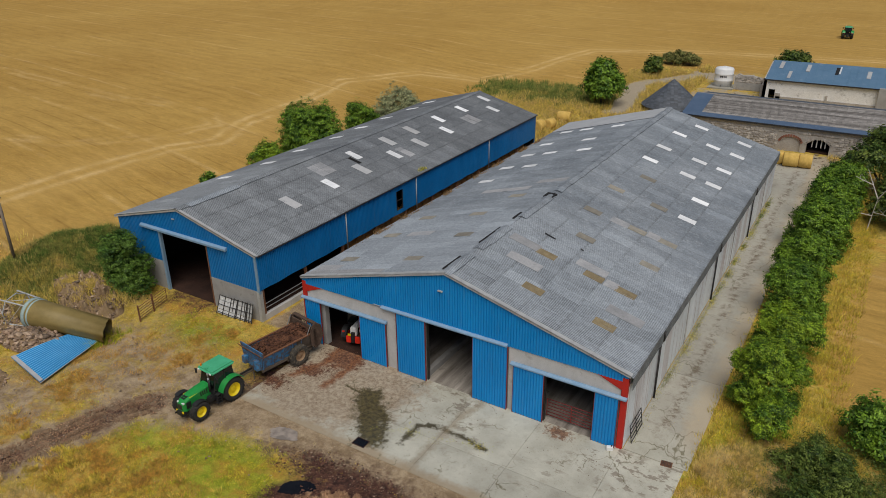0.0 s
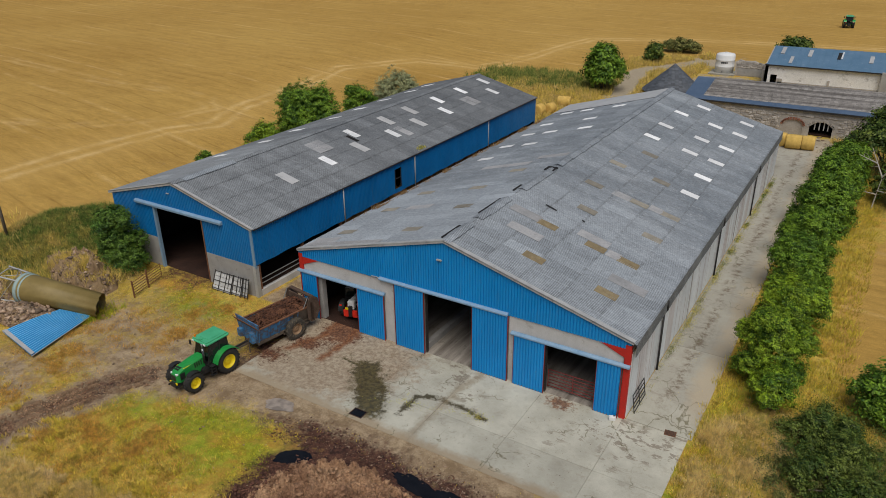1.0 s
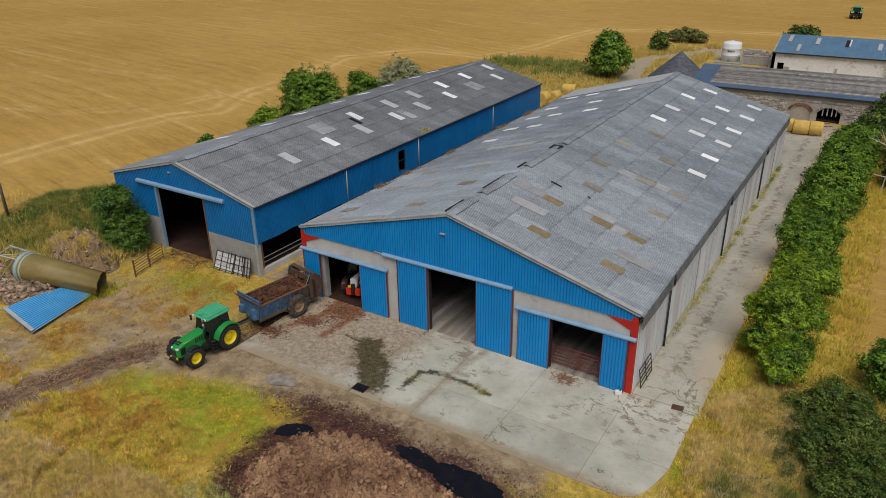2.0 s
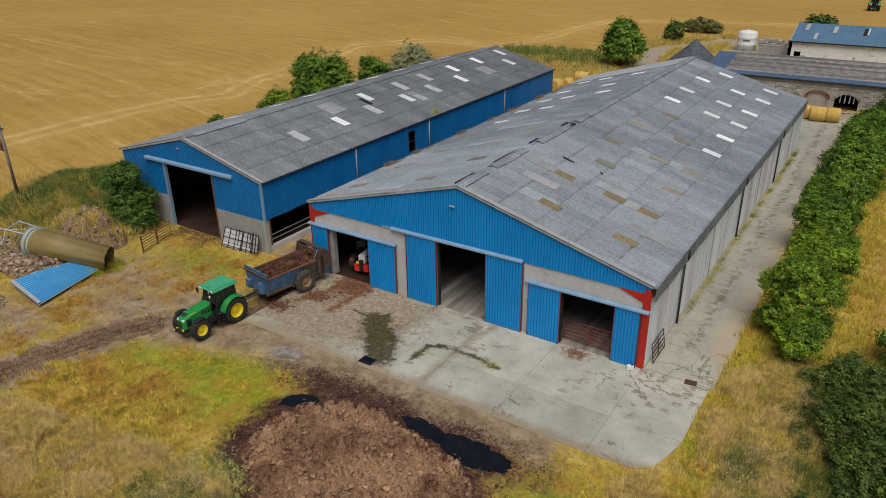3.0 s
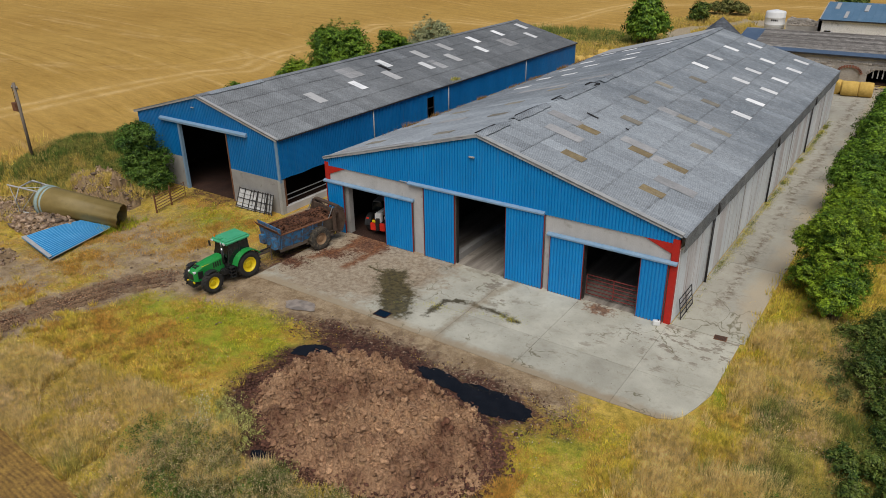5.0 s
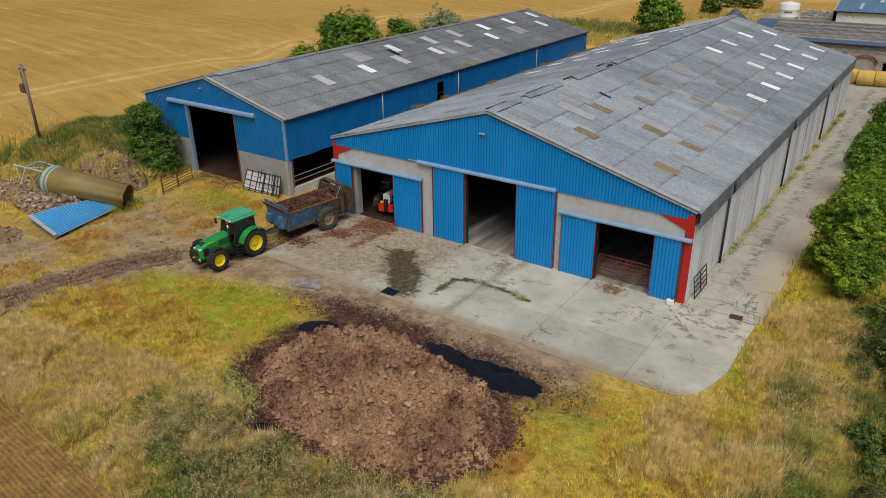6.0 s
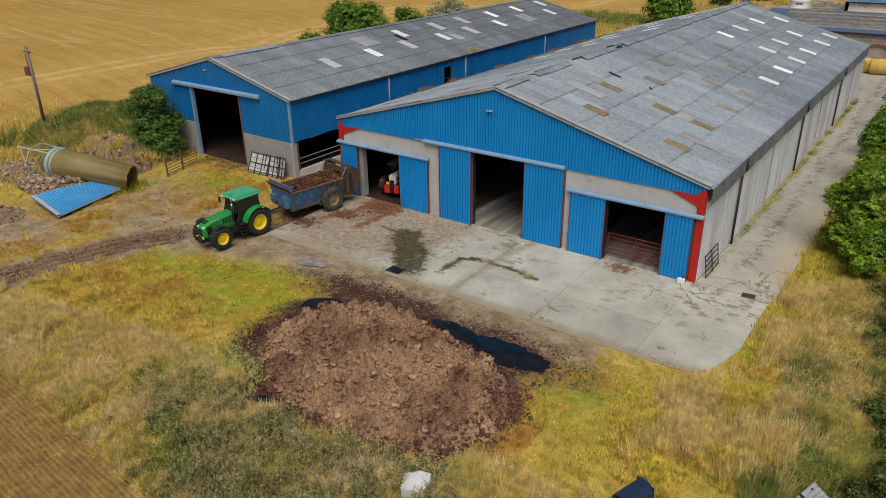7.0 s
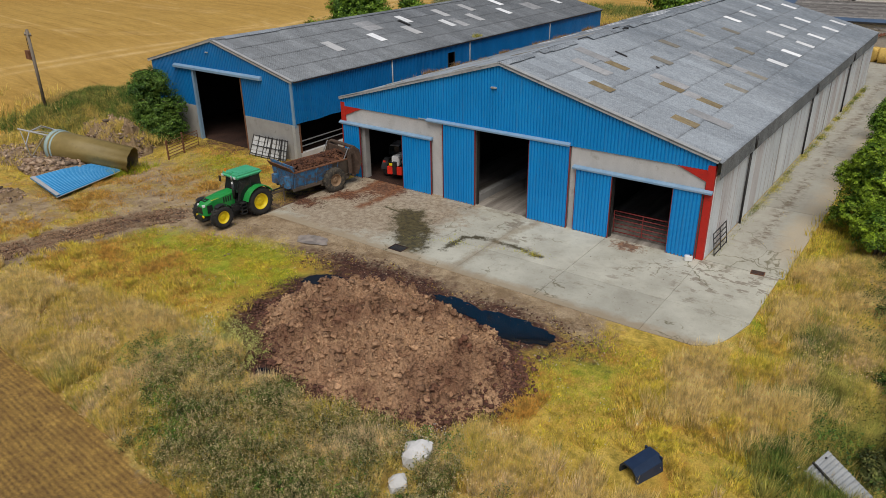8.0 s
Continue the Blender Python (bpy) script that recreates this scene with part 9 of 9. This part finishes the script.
def white_barn():
    y, x0, x1 = 95.2, -8.7, 36.0
    ze, zr = 5.65, 7.65
    g0 = gz(0, y)
    ob = thing("whitewashed_barn", label="whitewashed stone barn with a faded blue steel roof", category="barn")
    dx0, dx1, dz = -7.75, -6.75, g0 + 1.55
    wall = part("front_wall", boxes((x0, dx0, y, y + 0.6, g0 - 0.4, ze + 0.05), (dx0, dx1, y, y + 0.6, dz, ze + 0.05), (dx1, 8.2, y, y + 0.6, g0 - 0.4, ze + 0.05)), M_WHITEWASH, ob, "flaking whitewashed rubble wall")
    part("front_wall", boxes((8.2, x1, y - 0.8, y + 0.6, g0 - 0.4, ze + 0.05)), M_CONC_GREY, ob)
    part("plinth", boxes((dx1 + 0.2, 8.1, y - 0.12, y, g0 - 0.4, g0 + 0.5)), M_MORTAR, wall)
    part("buttress", boxes((0.9, 1.2, y - 0.25, y, g0 - 0.2, 3.7)), M_MORTAR, wall)
    part("door", boxes((dx1, dx1 + 0.9, y - 0.12, y - 0.04, g0, g0 + 1.0)), M_MORTAR, ob)
    part("end_wall", prism(bmesh.new(), [(y, g0 - 0.4), (y + 13, g0 - 0.4), (y + 13, ze), (y + 6.5, zr - 0.15), (y, ze)], "x", x0, x0 + 0.5), M_MORTAR, ob)
    part("back_wall", boxes((x0, x1, y + 12.5, y + 13, g0, ze)), M_MORTAR, ob)
    part("inner_floor", boxes((x0, x1, y + 0.6, y + 12.5, g0 - 0.2, g0 + 0.1)), M_INNER, ob)
    part("roof", prism(bmesh.new(), [(y - 0.4, ze - 0.15), (y - 0.4, ze - 0.05), (y + 6.5, zr), (y + 13.4, ze - 0.05), (y + 13.4, ze - 0.15), (y + 6.5, zr - 0.15)], "x", x0 + 0.2, x1 + 0.3), M_BLUE_ROOF, ob, "faded blue profiled steel roof")
    for k in range(44):
        part("roof_rib", prism(bmesh.new(), [(y - 0.42, ze - 0.05), (y - 0.42, ze), (y + 6.5, zr + 0.05), (y + 6.5, zr)], "x", x0 + 0.25 + k, x0 + 0.31 + k), M_BLUE_ROOF, ob)
    for x, f, mt, w in ((-7.2, 0.72, M_SKYLIGHT_GREY, 0.6), (-3.0, 0.66, M_SKYLIGHT_GREY, 0.6), (-5.4, 0.26, M_SKYLIGHT_GREY, 0.5), (1.4, 0.62, M_INNER, 0.5), (1.95, 0.66, M_SKYLIGHT, 0.22), (6.0, 0.55, M_SKYLIGHT_GREY, 0.6)):
        ya, yb = y - 0.4 + 6.9 * (f - 0.14), y - 0.4 + 6.9 * (f + 0.2)
        za, zb = ze - 0.05 + (zr - ze + 0.05) * (f - 0.14), ze - 0.05 + (zr - ze + 0.05) * (f + 0.2)
        part("roof_panel", prism(bmesh.new(), [(ya, za + 0.06), (ya, za + 0.1), (yb, zb + 0.1), (yb, zb + 0.06)], "x", x, x + w), mt, ob)
    part("fascia", boxes((x0, x1, y - 0.44, y - 0.38, ze - 0.25, ze - 0.05)), M_DARK, ob)
    return ob


white_barn()

ruin = thing("ruined_wall", label="broken rubble wall beside the whitewashed barn", category="wall")
gr = gz(0, 99)
part("wall_body", prism(bmesh.new(), [(-14.0, gr - 0.4), (-8.9, gr - 0.4), (-8.9, 4.7), (-10.2, 4.9), (-11.0, 5.2), (-12.6, 5.1), (-13.4, 5.3), (-14.0, 4.9)], "y", 98.6, 99.2), M_MORTAR, ruin)
part("render_patch", boxes((-13.6, -9.6, 98.56, 98.6, gr + 0.1, 3.9)), M_CONC_GREY, ruin)
stones_on(ruin, -13.9, -9.0, 98.6, 4.0, 5.0, 8, [], n_max=60)
part("wall_return", boxes((-9.2, -8.7, 96.0, 99.0, gr - 0.4, 4.3)), M_MORTAR, ruin)


def tank():
    x, y = -16.15, 100.2
    ob = thing("liquid_tank", (x, y, gz(x, y)), 0, "tall white plastic liquid fertiliser tank", "tank")
    part("plinth", boxes((-2.2, 2.2, -2.4, 2.2, -0.3, 0.1)), M_CONCRETE, ob)
    r = 1.6
    part("tank_body", lathe(bmesh.new(), [(0.001, 0.1), (r, 0.1), (r, 1.1), (r + 0.03, 1.15), (r, 1.2), (r, 2.2), (r + 0.03, 2.25), (r, 2.3), (r, 3.05), (r * 0.92, 3.25), (r * 0.4, 3.42), (0.001, 3.45)], "z", 40), M_TANK, ob, smooth=True)
    part("lid", lathe(bmesh.new(), [(0.001, 3.42), (0.3, 3.42), (0.3, 3.52), (0.001, 3.52)], "z", 20), M_TANK, ob)
    part("outlet", rods(0.06, ((0, -r, 0.35), (0, -r - 0.3, 0.35))), M_DARK, ob)
    for k, (a0, a1) in enumerate(((-1.78, -1.62), (-1.58, -1.42), (-1.38, -1.28), (-1.24, -1.18), (-1.14, -1.08))):
        bm = bmesh.new()
        for z0, z1 in ((1.75, 2.05),):
            v = [bm.verts.new(((r + 0.012) * math.cos(a), (r + 0.012) * math.sin(a), z)) for a, z in ((a0, z0), (a1, z0), (a1, z1), (a0, z1))]
            bm.faces.new(v)
        part("print_bar", bm, M_DARK_PRINT, ob)


tank()


def round_house():
    x, y, r = -20.3, 82.6, 4.45
    ob = thing("roundhouse", (x, y, gz(x, y)), 0, "round stone horse-mill with a conical slate roof", "roundhouse")
    part("round_wall", lathe(bmesh.new(), [(r - 0.4, -0.4), (r - 0.4, 1.0), (r - 0.1, 1.0), (r - 0.1, -0.4)], "z", 32), M_MORTAR, ob)
    part("cone", lathe(bmesh.new(), [(r + 0.25, 0.75), (0.02, 4.9), (0.001, 4.9), (0.001, 0.7), (r + 0.2, 0.7)], "z", 32), M_SLATE_ROUND, ob)
    vs, fs = [], []
    rnd = random.Random(3)
    rows = 20
    for k in range(rows):
        f0, f1 = k / rows, (k + 1.2) / rows
        n = max(6, int(52 * (1 - f0)))
        for i in range(n):
            a0, a1 = 2 * math.pi * (i + (k % 2) * 0.5) / n, 2 * math.pi * (i + 0.96 + (k % 2) * 0.5) / n
            lift = rnd.uniform(0.03, 0.06)
            b = len(vs)
            for f, l in ((f0, lift), (min(1, f1), 0.02)):
                rr, zz = (r + 0.28) * (1 - f) + 0.02 + l, 0.75 + 4.15 * f + l
                vs += [(rr * math.cos(a), rr * math.sin(a), zz) for a in ((a0, a1) if f == f0 else (a1, a0))]
            fs.append((b, b + 1, b + 2, b + 3))
    tagged(soup("slate_roofing", vs, fs, M_SLATE_ROUND, ob), kind="stuff")
    part("lead_cap", lathe(bmesh.new(), [(0.3, 4.6), (0.02, 4.98), (0.001, 4.98)], "z", 12), M_DARK, ob)


round_house()
strew("stone_scatter", "broken stones and rubble behind the stone barn", 500, lambda x, y: max(spot(x, y, -10, 92, 5, 2.5), 0.8 * spot(x, y, 6, 66.5, 3, 1.5)), (-18, 14, 64, 96), 0.22, M_RUBBLE, 54, 0.05)
